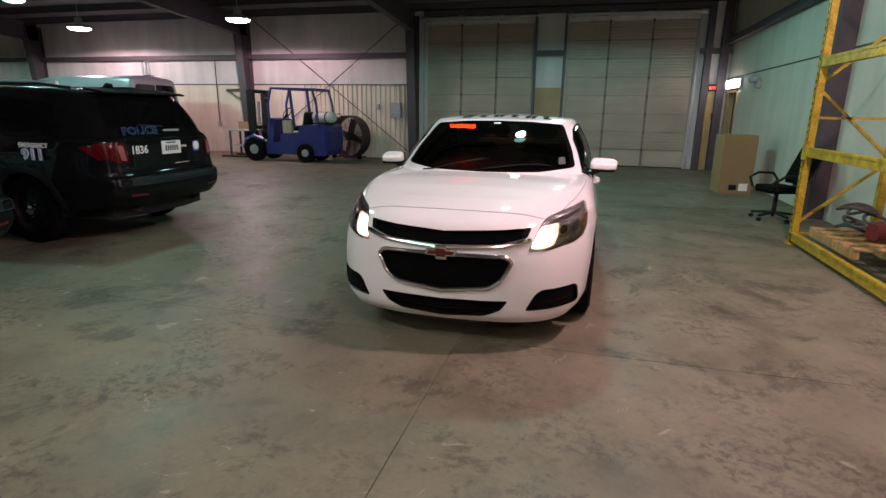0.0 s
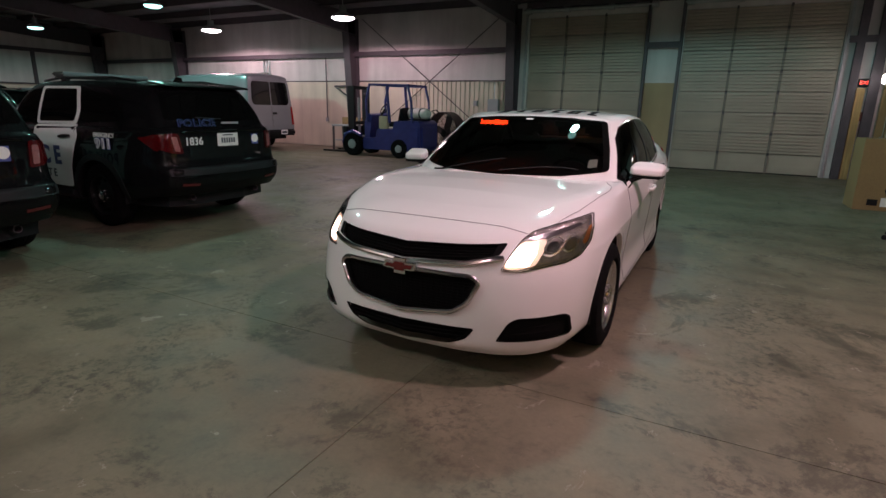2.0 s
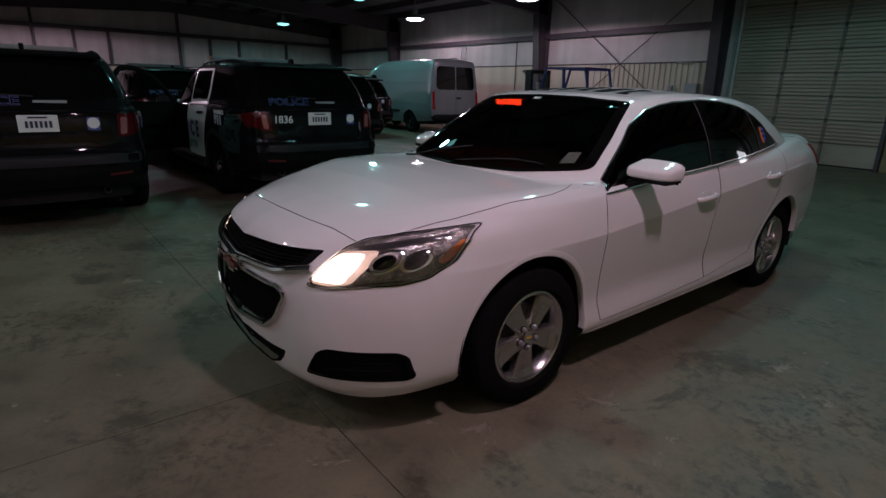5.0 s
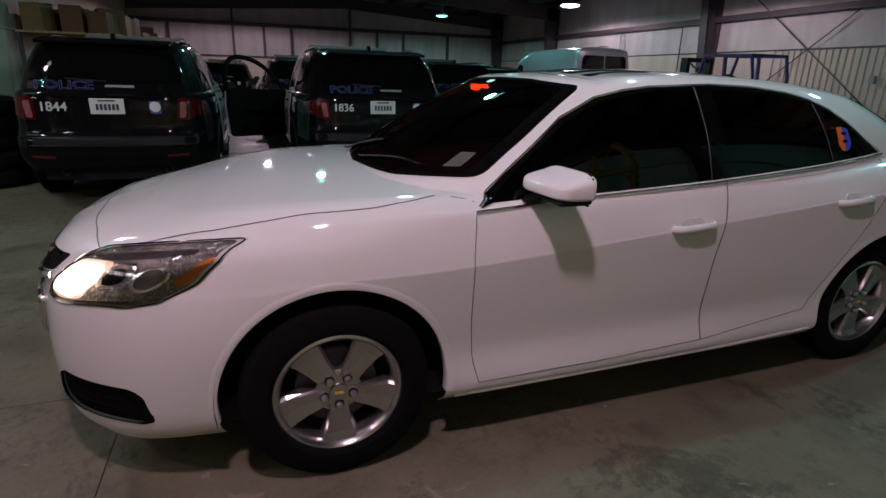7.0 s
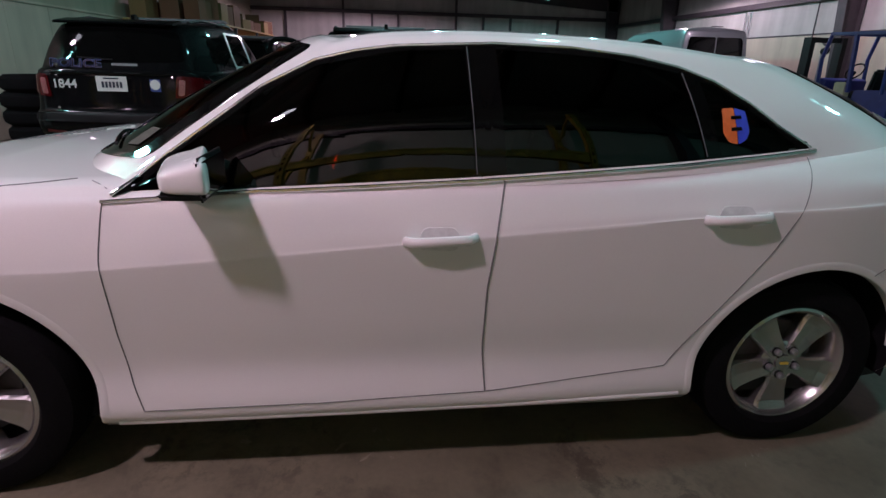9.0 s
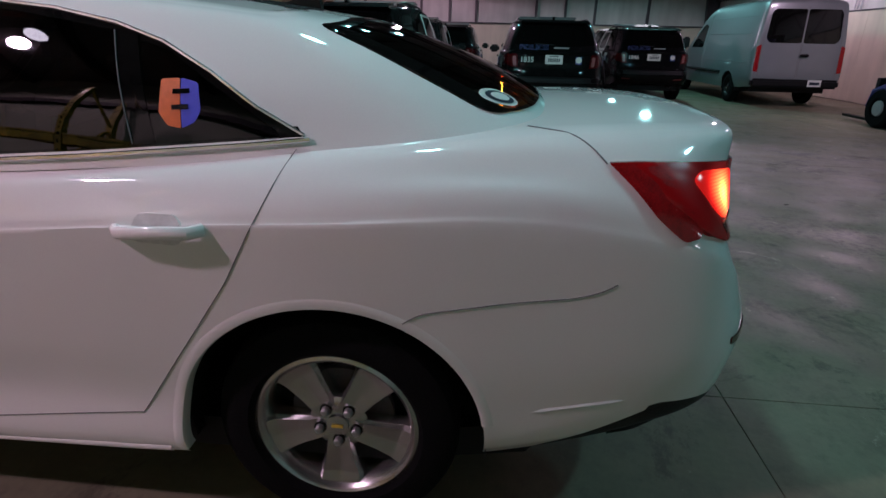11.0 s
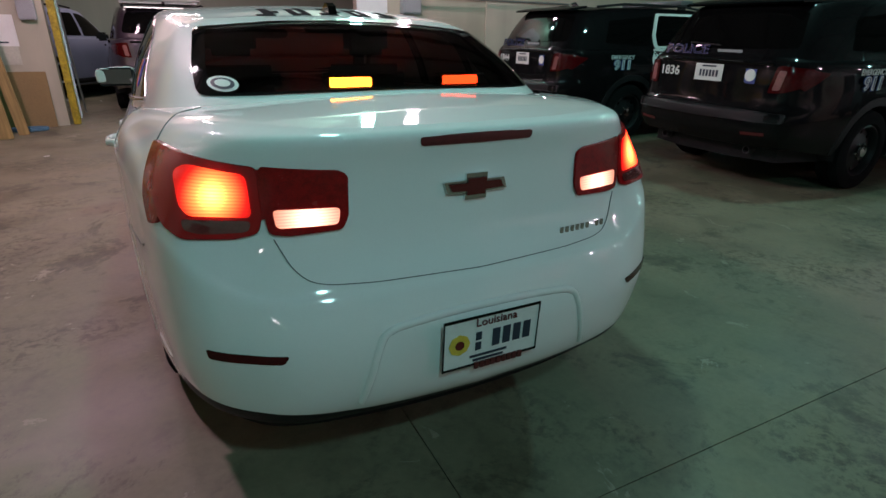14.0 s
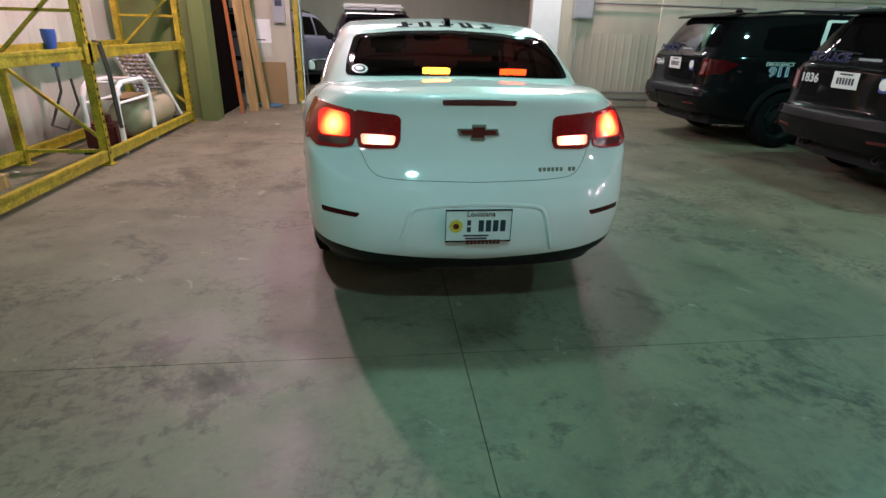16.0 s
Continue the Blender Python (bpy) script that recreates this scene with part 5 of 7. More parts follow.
        bm = skin.patch(side_fill, "left", 0.009, 0.0, 4, 0.02, 0.02)
        if s < 0:
            b2 = mirrored(bm)
            bm.free()
            bm = b2
        part("lamp_flank", bm, RED_LENS, ol, "red lamp flank", True)
        part("rear_reflector", skin.patch(m(rounded([(.541, .615), (.722, .628), (.718, .604), (.556, .594)], 0.008)), "rear", 0.003, 0.0, 3, 0.006, 0.02), SUV_LENS, car, "dark red bumper reflector", True)
    part("high_brake_lamp", skin.patch(rounded([(-.165, 1.092), (.165, 1.092), (.168, 1.114), (0, 1.117), (-.168, 1.114)], 0.01), "rear", 0.003, 0.0, 3, 0.006, 0.02), OXIDE, car, "dark red high brake lamp", True)

    # plate in its bumper recess
    part("plate_recess_edge", tube(skin.line([tuple(p) for p in spline([(.37, .43), (.345, .52), (.322, .60), (.295, .637), (.22, .651), (0, .66), (-.22, .651), (-.295, .637), (-.322, .60), (-.345, .52), (-.37, .43)], 5)], "rear", -0.003, 0.02), 0.012, 10), WHITE_PAINT, car, "raised recess edge in the bumper", True)
    pm = pose(0, 2.556, .566, 93, 0, 180)
    pl = box((0, 0, 0), (.305, .152, .004), 0.001)
    bmesh.ops.transform(pl, matrix=pm, verts=pl.verts)
    plate = part("number_plate", pl, PLATE, car, "white licence plate with dark characters")
    fr = tube([pm @ Vector(p) for p in ((-.153, -.077, .002), (.153, -.077, .002), (.153, .077, .002), (-.153, .077, .002))], 0.0045, 6, True)
    part("plate_frame", fr, FRIT, plate, "dark plate frame")
    lettering("plate_word", "Louisiana", .036, pm @ Matrix.Translation((.01, .058, .004)), RED_INK, plate, "red state name")
    for k in range(4):
        part("plate_bar", box((0, 0, 0), (.024, .056, .002), 0, pm @ Matrix.Translation((.022 + .034 * k - .01, 0, .004))), INK, plate, "dark plate bar")
    for zz in (.016, -.017):
        part("plate_bar", box((0, 0, 0), (.018, .025, .002), 0, pm @ Matrix.Translation((-.045, zz, .004))), INK, plate)
    for k, w in ((-.048, .12), (-.062, .10)):
        part("plate_bar", box((0, 0, 0), (w, .007, .002), 0, pm @ Matrix.Translation((-.01, k, .004))), INK, plate)
    disc = lathe([(0.0001, 0), (.033, 0), (.033, .002), (.0001, .002)], 8, "Z")
    bmesh.ops.transform(disc, matrix=pm @ Matrix.Translation((-.105, 0, .003)), verts=disc.verts)
    seal_o = part("plate_seal", disc, GOLD, plate, "yellow round seal")
    disc = lathe([(0.0001, 0), (.014, 0), (.014, .002), (.0001, .002)], 12, "Z")
    bmesh.ops.transform(disc, matrix=pm @ Matrix.Translation((-.105, 0, .0052)), verts=disc.verts)
    part("seal_centre", disc, RED_INK, seal_o)
    for k in range(9):
        part("frame_lettering", box((0, 0, 0), (.014, .02, .006), 0, pm @ Matrix.Translation((-.068 + .018 * k + .02, -.08, .006))), OXIDE, plate, "dark red plate frame lettering")
    # model lettering on the lid as plain chrome bars
    for k in range(9):
        if k == 6:
            continue
        xx = -.30 - .021 * k
        h = skin.lay((xx, .802), "rear", 0)
        part("lid_letter", box((xx, h.y + .002, .802), (.014, .005, .02), 0.001), CHROME, car, "small chrome letter bar")

    # stickers
    oct_pts = [(.545 + .04 * math.cos(a) * 1.1, 1.19 + .021 * math.sin(a)) for a in np.linspace(0, 2 * math.pi, 16, endpoint=False)]
    st = part("round_sticker", skin.patch(oct_pts, "rear", 0.006, 0.0, 2, 0.001, 0.02), PLATE, car, "white round window sticker")
    ring = [(.545 + .03 * math.cos(a) * 1.1, 1.19 + .0155 * math.sin(a)) for a in np.linspace(0, 2 * math.pi, 16, endpoint=False)]
    part("sticker_ring", skin.patch(ring, "rear", 0.0075, 0.0, 2, 0.001, 0.02), INK, st)
    ring = [(.545 + .02 * math.cos(a) * 1.1, 1.19 + .010 * math.sin(a)) for a in np.linspace(0, 2 * math.pi, 12, endpoint=False)]
    part("sticker_core", skin.patch(ring, "rear", 0.009, 0.0, 2, 0.001, 0.02), PLATE, st)
    stripe = [(1.004, 1.132), (1.035, 1.126), (1.024, 1.235), (.982, 1.232), (.982, 1.16)]
    part("window_decal", skin.patch(rounded(stripe, .006), "left", 0.004, 0.0, 2, 0.001, 0.02), mat("orange_film", (0.75, 0.16, 0.03), 0.4), car, "orange and blue window decal")
    part("window_decal", skin.patch(rounded([(1.037, 1.126), (1.066, 1.14), (1.078, 1.165), (1.066, 1.225), (1.026, 1.235)], .006), "left", 0.004, 0.0, 2, 0.001, 0.02), mat("blue_film", (0.05, 0.07, 0.6), 0.4), car, "orange and blue window decal")
    for z in (1.166, 1.20):
        part("window_decal_mark", skin.patch([(1.012, z), (1.05, z + .002), (1.048, z + .012), (1.011, z + .010)], "left", 0.0055, 0.0, 2, 0.001, 0.02), FRIT, car, "dark mark on the window decal")
    part("inspection_sticker", skin.patch([(.60, 1.075), (.655, 1.08), (.642, 1.13), (.592, 1.128)], "front", 0.0045, 0.0, 2, 0.001, 0.02), mat("grey_sticker", (0.10, 0.11, 0.09), 0.9, spec=0.05), car, "pale inspection sticker in the windscreen corner")
    part("screen_label", skin.patch([(-.03, 1.388), (.03, 1.388), (.03, 1.40), (-.03, 1.40)], "front", 0.0045, 0.0, 2, 0.001, 0.02), PLATE, car, "small pale screen label")

    # roof lettering that cannot be read: black bars in two rows
    def roof_mark(xx, yy, bars):
        bm = bmesh.new()
        for dx, dy, w, l in bars:
            merge(bm, skin.patch([(xx + dx - w / 2, yy + dy - l / 2), (xx + dx + w / 2, yy + dy - l / 2), (xx + dx + w / 2, yy + dy + l / 2), (xx + dx - w / 2, yy + dy + l / 2)], "top", 0.0025, 0.0, 3, 0.001, 0.05))
        part("roof_marking", bm, ROOF_BLACK, car, "black roof marking")

    for k in range(6):
        roof_mark(-.36 + .155 * k, -.01, ((0, 0, .045, .34), (.03, -.15, .05, .05), (-.02, .13, .07, .05)) if k % 2 else ((-.02, 0, .04, .34), (.035, .02, .04, .3), (.01, -.15, .09, .045)))
    for k in range(5):
        roof_mark(.27 - .135 * k, 1.04, ((-.02, 0, .03, .26), (.03, .03, .03, .22), (0, .1, .07, .04)) if k % 2 else ((0, 0, .04, .26), (.03, .1, .05, .05), (-.03, .02, .04, .05)))
    fin = bmesh.new()
    merge(fin, prism([(.98, 1.425), (1.14, 1.40), (1.13, 1.455), (1.08, 1.47)], -.018, .018, "X"))
    part("antenna_fin", fin, FRIT, car, "black roof antenna fin")
    # wipers
    for a, b in (((-.52, -1.185), (.02, -1.075)), ((.02, -1.20), (.55, -1.04))):
        p = [skin.lay((a[0] + (b[0] - a[0]) * t, a[1] + (b[1] - a[1]) * t + .09), "top", .012) for t in np.linspace(0, 1, 8)]
        part("wiper", tube([q for q in p if q is not None], 0.007, 6), FRIT, car, "black wiper blade")
    # cabin
    for x in (-.37, .37):
        seat(car, x, .12, .42, .5)
    seat(car, 0, 1.02, .45, 1.2, "rear_bench", .5)
    part("dashboard", box((0, -.72, .86), (1.45, .42, .18), 0.06), INNER, car, "dark dashboard")
    part("parcel_shelf", box((0, 1.60, 1.10), (1.2, .5, .03), 0.01), INNER, car, "dark rear shelf")
    part("cabin_floor", span((-.75, -1.0, .34), (.75, 1.8, .4)), INNER, car, "dark cabin floor")
    sw = tube([(.37 + .18 * math.cos(a), -.42 - .06 * math.sin(a), .93 + .17 * math.sin(a)) for a in np.linspace(0, 2 * math.pi, 24, endpoint=False)], 0.014, 8, True)
    part("steering_wheel", sw, DARK, car, "black steering wheel")
    part("cabin_mirror", box((0, -.45, 1.33), (.24, .03, .06), 0.012), DARK, car, "dark inside mirror")
    # warning lights behind the glass
    for x, m_ in ((-.35, RED_FLASH), (.32, UNLIT)):
        h = part("visor_light", box((x, -.325, 1.362), (.27, .05, .044), 0.008), DARK, car, "dark visor warning light bar")
        part("light_strip", box((x, -.352, 1.362), (.25, .006, .036), 0.003), m_, h, "red warning light strip")
    for x, m_ in ((.13, AMBER_FLASH), (-.30, RED_DIM)):
        h = part("deck_light", box((x, 1.745, 1.19), (.17, .05, .034), 0.008), DARK, car, "dark rear deck warning light bar")
        # plates added to keep the strip from mirroring in the rear glass
        part("shroud", span((x - .09, 1.74, 1.21), (x + .09, 1.80, 1.214)), DARK, h)
        part("shroud", span((x - .09, 1.74, 1.166), (x + .09, 1.845, 1.17)), DARK, h)
        part("light_strip", box((x, 1.773, 1.19), (.15, .006, .032), 0.003), m_, h, "lit light strip")
    return car


sedan()


def suv(m, unit, label, open_door=False, lightbar=True, paint=None, police=True):
    """A black police utility vehicle with white front doors, front towards -y."""
    paint = paint or BLACK_PAINT
    car = thing("police_suv", m, label, "police car", "parked police vehicles") if police else thing("parked_suv", m, label, "car")
    LV = []  # rising levels of the shell
    LV.append(([0, .40, .68, .85, .92, .94, .945, .945, .945, .94, .92, .80, .62, .36, 0],
         [-2.30, -2.27, -2.17, -1.98, -1.75, -1.43, -.9, 0, .9, 1.43, 1.9, 2.38, 2.50, 2.53, 2.54],
         [.27, .27, .27, .28, .29, .29, .27, .27, .27, .29, .36, .43, .43, .43, .43]))
    LV.append(([0, .42, .70, .88, .96, .985, .985, .985, .985, .985, .955, .83, .65, .38, 0],
         [-2.38, -2.35, -2.22, -1.98, -1.72, -1.43, -.9, 0, .9, 1.43, 1.92, 2.46, 2.585, 2.615, 2.62],
         [.45, .45, .45, .45, .45, .45, .42, .42, .42, .46, .52, .56, .56, .56, .56]))
    LV.append(([0, .42, .70, .88, .965, .995, .99, .985, .99, .995, .955, .83, .65, .38, 0],
         [-2.40, -2.36, -2.23, -1.97, -1.70, -1.43, -.9, 0, .9, 1.43, 1.93, 2.46, 2.585, 2.615, 2.62],
         [.70, .70, .70, .70, .70, .70, .70, .70, .70, .70, .71, .72, .72, .72, .72]))
    LV.append(([0, .40, .67, .85, .94, .985, .985, .985, .985, .98, .94, .815, .63, .37, 0],
         [-2.36, -2.32, -2.19, -1.93, -1.68, -1.43, -.9, 0, .9, 1.43, 1.92, 2.42, 2.53, 2.555, 2.56],
         [.92, .92, .92, .93, .94, .94, .93, .93, .94, .94, .93, .80, .79, .79, .79]))
    LV.append(([0, .38, .63, .79, .88, .935, .945, .95, .95, .945, .915, .80, .62, .36, 0],
         [-2.24, -2.20, -2.08, -1.86, -1.64, -1.43, -.9, 0, .9, 1.43, 1.90, 2.38, 2.49, 2.515, 2.52],
         [1.02, 1.02, 1.025, 1.045, 1.06, 1.07, 1.09, 1.11, 1.13, 1.14, 1.14, 1.12, 1.12, 1.12, 1.12]))
    LV.append(([0, .34, .57, .72, .81, .87, .90, .91, .91, .905, .87, .76, .6, .34, 0],
         [-2.05, -2.02, -1.92, -1.76, -1.58, -1.40, -.9, 0, .9, 1.43, 1.88, 2.33, 2.44, 2.465, 2.47],
         [1.07, 1.07, 1.075, 1.09, 1.10, 1.11, 1.13, 1.15, 1.17, 1.18, 1.18, 1.19, 1.20, 1.20, 1.20]))
    CB = []  # rising levels of the shell
    CB.append(([0, .40, .66, .80, .87, .905, .915, .92, .918, .91, .885, .775, .60, .35, 0],
         [-1.20, -1.16, -1.07, -.95, -.83, -.62, -.3, 0, .8, 1.4, 1.88, 2.33, 2.445, 2.475, 2.48],
         [1.07, 1.07, 1.07, 1.08, 1.09, 1.10, 1.11, 1.12, 1.14, 1.15, 1.16, 1.17, 1.18, 1.18, 1.18]))
    CB.append(([0, .385, .62, .735, .79, .82, .835, .84, .84, .83, .805, .72, .57, .34, 0],
         [-.80, -.77, -.70, -.61, -.51, -.36, -.1, .15, .8, 1.35, 1.80, 2.20, 2.31, 2.345, 2.35],
         [1.38, 1.375, 1.37, 1.365, 1.37, 1.38, 1.39, 1.40, 1.41, 1.41, 1.41, 1.41, 1.415, 1.42, 1.42]))
    CB.append(([0, .37, .58, .665, .70, .72, .735, .74, .74, .73, .71, .65, .53, .32, 0],
         [-.45, -.43, -.38, -.31, -.22, -.1, .08, .3, .8, 1.28, 1.70, 2.05, 2.17, 2.21, 2.22],
         [1.63, 1.625, 1.615, 1.61, 1.615, 1.625, 1.64, 1.65, 1.655, 1.65, 1.635, 1.61, 1.61, 1.615, 1.617]))
    CB.append(([0, .35, .55, .62, .65, .665, .675, .68, .68, .67, .65, .60, .50, .31, 0],
         [-.35, -.33, -.29, -.24, -.17, -.06, .1, .32, .8, 1.25, 1.64, 1.97, 2.09, 2.13, 2.14],
         [1.665, 1.66, 1.652, 1.648, 1.655, 1.668, 1.682, 1.692, 1.697, 1.69, 1.675, 1.65, 1.648, 1.65, 1.652]))
    body = grid_shell(levels_to_rows(LV, 7, 4), interp([-2.05, -1.6, -1.2, 2.47], [1.075, 1.13, 1.16, 1.2]), 5, 1.8)
    cabin = grid_shell(levels_to_rows(CB, 7, 5), interp([-.35, .2, .9, 1.7, 2.14], [1.668, 1.715, 1.725, 1.70, 1.655]), 5, 1.7)
    skin = Skin(body, cabin)
    FW, RW, WZ, AR = -1.43, 1.43, .372, .42
    for yc in (FW, RW):
        arch_cut(body, yc, WZ, AR + 0.012)
    part("body", body, paint, car, "painted body", True)
    part("roof", cabin, paint, car, "roof and pillars", True)
    part("underbody", prism([(-.5, -2.2), (.5, -2.2), (.8, -1.8), (.85, 1.7), (.7, 2.3), (.3, 2.4), (-.3, 2.4), (-.7, 2.3), (-.85, 1.7), (-.8, -1.8)], .28, .4, "Z"), DARK, car, "black underbody")
    for yc in (FW, RW):
        lip, n = bmesh.new(), 40
        rows = []
        for rr, off, dx in ((AR, 0.0, -0.04), (AR, 0.0, 0.004), (AR + 0.02, 0.004, 0), (AR + 0.07, 0.004, 0), (AR + 0.075, -0.002, 0)):
            row = []
            for j in range(n + 1):
                an = math.pi * (-0.06 + 1.12 * j / n)
                q = (yc + rr * math.cos(an), max(WZ + rr * math.sin(an), 0.30))
                h = skin.lay_up((yc + (AR + 0.02) * math.cos(an) if dx else q[0], max(WZ + (AR + 0.02) * math.sin(an), 0.30) if dx else q[1]), "left", off)
                row.append(lip.verts.new((h.x + dx, q[0], q[1]) if dx else h))
            rows.append(row)
        for p, q in zip(rows, rows[1:]):
            for j in range(n):
                lip.faces.new((p[j], p[j + 1], q[j + 1], q[j]))
        both("arch_flare", lip, DARK, car, "black plastic arch flare")
        for s in (1, -1):
            wheel_well(car, s * .95, yc, WZ, AR + .014, s * .6)
            wheel(car, "wheel", s * .85, yc, WZ, .372, .235, .235, "steel", s)
    both("sill", tube(skin.line([(-.95, .35), (0, .34), (.95, .36)], "left", 0.0), .05, 8), DARK, car, "black sill")
    # glass
    screen = rounded([(-.76, 1.13), (0, 1.12), (.76, 1.13), (.70, 1.38), (.61, 1.59), (0, 1.62), (-.61, 1.59), (-.70, 1.38)], .05)
    rearw = rounded([(-.70, 1.27), (0, 1.25), (.70, 1.27), (.66, 1.42), (.60, 1.575), (0, 1.60), (-.60, 1.575), (-.66, 1.42)], .05)
    for nm, poly, side in (("windscreen", screen, "front"), ("rear_window", rearw, "rear")):
        part(nm, skin.patch(poly, side, .004, 0, 6, .008, .06), SUV_GLASS, car, "black tinted glass", True)
    for nm, poly in (("side_window", [(-.66, 1.16), (.12, 1.18), (.10, 1.60), (-.1, 1.585), (-.3, 1.52)]), ("side_window", [(.2, 1.185), (.95, 1.20), (1.0, 1.35), (.9, 1.60), (.18, 1.605)]), ("quarter_window", [(1.12, 1.22), (1.85, 1.26), (1.75, 1.52), (1.02, 1.595)])):
        both(nm, skin.patch(rounded(poly, .03, 3), "left", .004, 0, 5, .008, .06), SUV_GLASS, car, "black tinted side glass")
    # white doors, front and rear, with lettering across both
    doors = (("front_door", rounded([(-.86, 1.13), (.14, 1.165), (.15, .9), (.145, .44), (-.75, .42), (-.84, .7)], .04), rounded([(-.74, 1.15), (.155, 1.17), (.13, 1.625), (-.1, 1.612), (-.32, 1.545)], .04)),
             ("rear_door", rounded([(.165, 1.166), (1.04, 1.195), (1.11, 1.06), (1.04, .9), (.95, .70), (.93, .44), (.165, .44)], .04), rounded([(.16, 1.175), (1.03, 1.195), (1.06, 1.35), (.95, 1.63), (.15, 1.632)], .04)))
    for s in (1, -1):
        for nm, door, top in doors:
            if (s > 0 and open_door and nm == "front_door") or not police:
                continue
            d = skin.patch(door, "left", .006, 0, 5, .014, .06)
            w = skin.patch(top, "left", .006, .87, 2, .012, .05)
            hy = .06 if nm == "front_door" else .93
            hx = skin.lay((hy, 1.03), "left", .03).x
            hnd = bar((hx, hy - .16, 1.04), (hx, hy, 1.045), .03, .03, .008)
            if s < 0:
                d, w, hnd = [mirrored(q) for q in (d, w, hnd)]
            dd = part(nm, d, WHITE_DOOR, car, "white door with dark lettering", True)
            part("window_frame", w, WHITE_DOOR, dd, "white window frame", True)
            part("door_handle", hnd, DARK, dd, "black handle")
            turned, mid = (90, .0) if s > 0 else (-90, 1.0)
            for ch, off in zip("POLICE", (-.62, -.37, -.13, .06, .30, .56)):
                yy = (.12 + off) if s > 0 else (.12 - off)
                if (yy > .155) != (nm == "rear_door"):
                    continue
                xs = skin.lay((yy, .80), "left", .010).x
                lettering("door_letter", ch, .30, pose(s * xs, yy, .80, 90, 0, turned), NAVY, dd, "dark blue letter", 0.95, .012)
            for ch, off in zip("LAFAYETTE", np.linspace(-.42, .46, 9)):
                yy = (.12 + off) if s > 0 else (.12 - off)
                if (yy > .155) != (nm == "rear_door"):
                    continue
                xs = skin.lay((yy, .585), "left", .010).x
                lettering("door_letter", ch, .13, pose(s * xs, yy, .585, 90, 0, turned), INK, dd, "dark letter", 0.95, .004)
    if open_door:
        dr = new("open_door")
        dr.parent = car
        dr.matrix_basis = Matrix.Translation((.95, -.86, 0)) @ Matrix.Rotation(radians(-62), 4, "Z")
        sl = prism(rounded([(0, .42), (.98, .42), (1.02, .9), (1.0, 1.14), (0, 1.12)], .05), -.03, .05, "X")
        part("door_skin", sl, WHITE_DOOR, dr, "white outer door skin")
        part("door_lining", prism(rounded([(-.012, .405), (.99, .405), (1.035, .9), (1.015, 1.155), (-.012, 1.135)], .06), -.09, -.032, "X"), INNER, dr, "black inner door lining")
        arch = spline([(-.05, -.01, 1.1), (-.075, .14, 1.27), (-.11, .34, 1.45), (-.14, .56, 1.57), (-.15, .78, 1.62), (-.14, .95, 1.60), (-.10, 1.02, 1.48), (-.07, 1.035, 1.3), (-.05, 1.02, 1.12)], 5)
        part("window_frame", tube([tuple(p) for p in arch], .036, 8), INNER, dr, "black open window frame", True)
        part("armrest", box((-.12, .5, .82), (.07, .5, .06), .02), INNER, dr)
        part("door_pocket", box((-.11, .48, .56), (.06, .66, .16), .03), INNER, dr)
        part("speaker_grille", lathe([(.0001, 0), (.075, 0), (.075, .012), (.0001, .016)], 20, "X"), DARK, dr, "round speaker grille", True).matrix_basis = Matrix.Translation((-.094, .2, .62)) @ Matrix.Rotation(math.pi, 4, "Z")
    # tail lamps, tailgate
    for s in (1, -1):
        mm = lambda poly: [(s * p[0], p[1]) for p in poly]
        tl = part("tail_lamp", skin.patch(mm(rounded([(.615, .90), (.735, .91), (.83, .96), (.835, 1.11), (.70, 1.125), (.64, 1.12)], .02)), "rear", .012, 0, 5, .03, .04), SUV_LENS, car, "dark red tail lamp", True)
        part("clear_section", skin.patch(mm(rounded([(.645, .925), (.705, .93), (.72, 1.085), (.665, 1.09)], .015)), "rear", .015, 0, 3, .006, .03), PINK_LENS, tl, "pale lamp section", True)
        bm = skin.patch(rounded([(2.13, 1.075), (2.25, 1.09), (2.36, 1.11), (2.42, .97), (2.36, .93), (2.26, .99)], .02), "left", .012, 0, 4, .02, .04)
        if s < 0:
            bm = mirrored(bm)
        part("lamp_flank", bm, SUV_LENS, tl, "red lamp flank", True)
        part("exhaust_tip", lathe([(.03, -.06), (.036, -.06), (.036, .06), (.03, .06)], 16, "Y", True), STEEL, car, "dark exhaust tip", True).matrix_basis = Matrix.Translation((s * .48, 2.38, .375))
        part("rear_reflector", skin.patch(mm([(.50, .535), (.70, .545), (.70, .57), (.50, .56)]), "rear", .004, 0, 2, .006, .05), OXIDE, car, "red bumper reflector", True)
    part("bumper_pad", skin.patch(rounded([(-.80, .66), (0, .65), (.80, .66), (.80, .735), (0, .745), (-.80, .735)], .02), "rear", .012, 0, 4, .02, .06), DARK, car, "black bumper step pad", True)
    part("tailgate_trim", tube(skin.line([(-.60, 1.135), (0, 1.14), (.60, 1.135)], "rear", .008, .05), .014, 8), FRIT, car, "black tailgate trim", True)
    part("spoiler", prism([(2.0, 1.67), (2.28, 1.632), (2.30, 1.645), (2.26, 1.662), (2.0, 1.70)], -.6, .6, "X"), BLACK_PAINT, car, "black roof spoiler")
    yp = skin.lay((0, 1.04), "rear", .008).y
    pm = pose(0, yp, 1.04, 90, 0, 180)
    plate = part("number_plate", box((0, 0, 0), (.305, .152, .004), .001, pm), PLATE, car, "white licence plate with dark bars")
    for k in range(6):
        part("plate_bar", box((0, 0, 0), (.022, .06, .002), 0, pm @ Matrix.Translation((-.1 + .036 * k + .012, -.008, .004))), INK, plate)
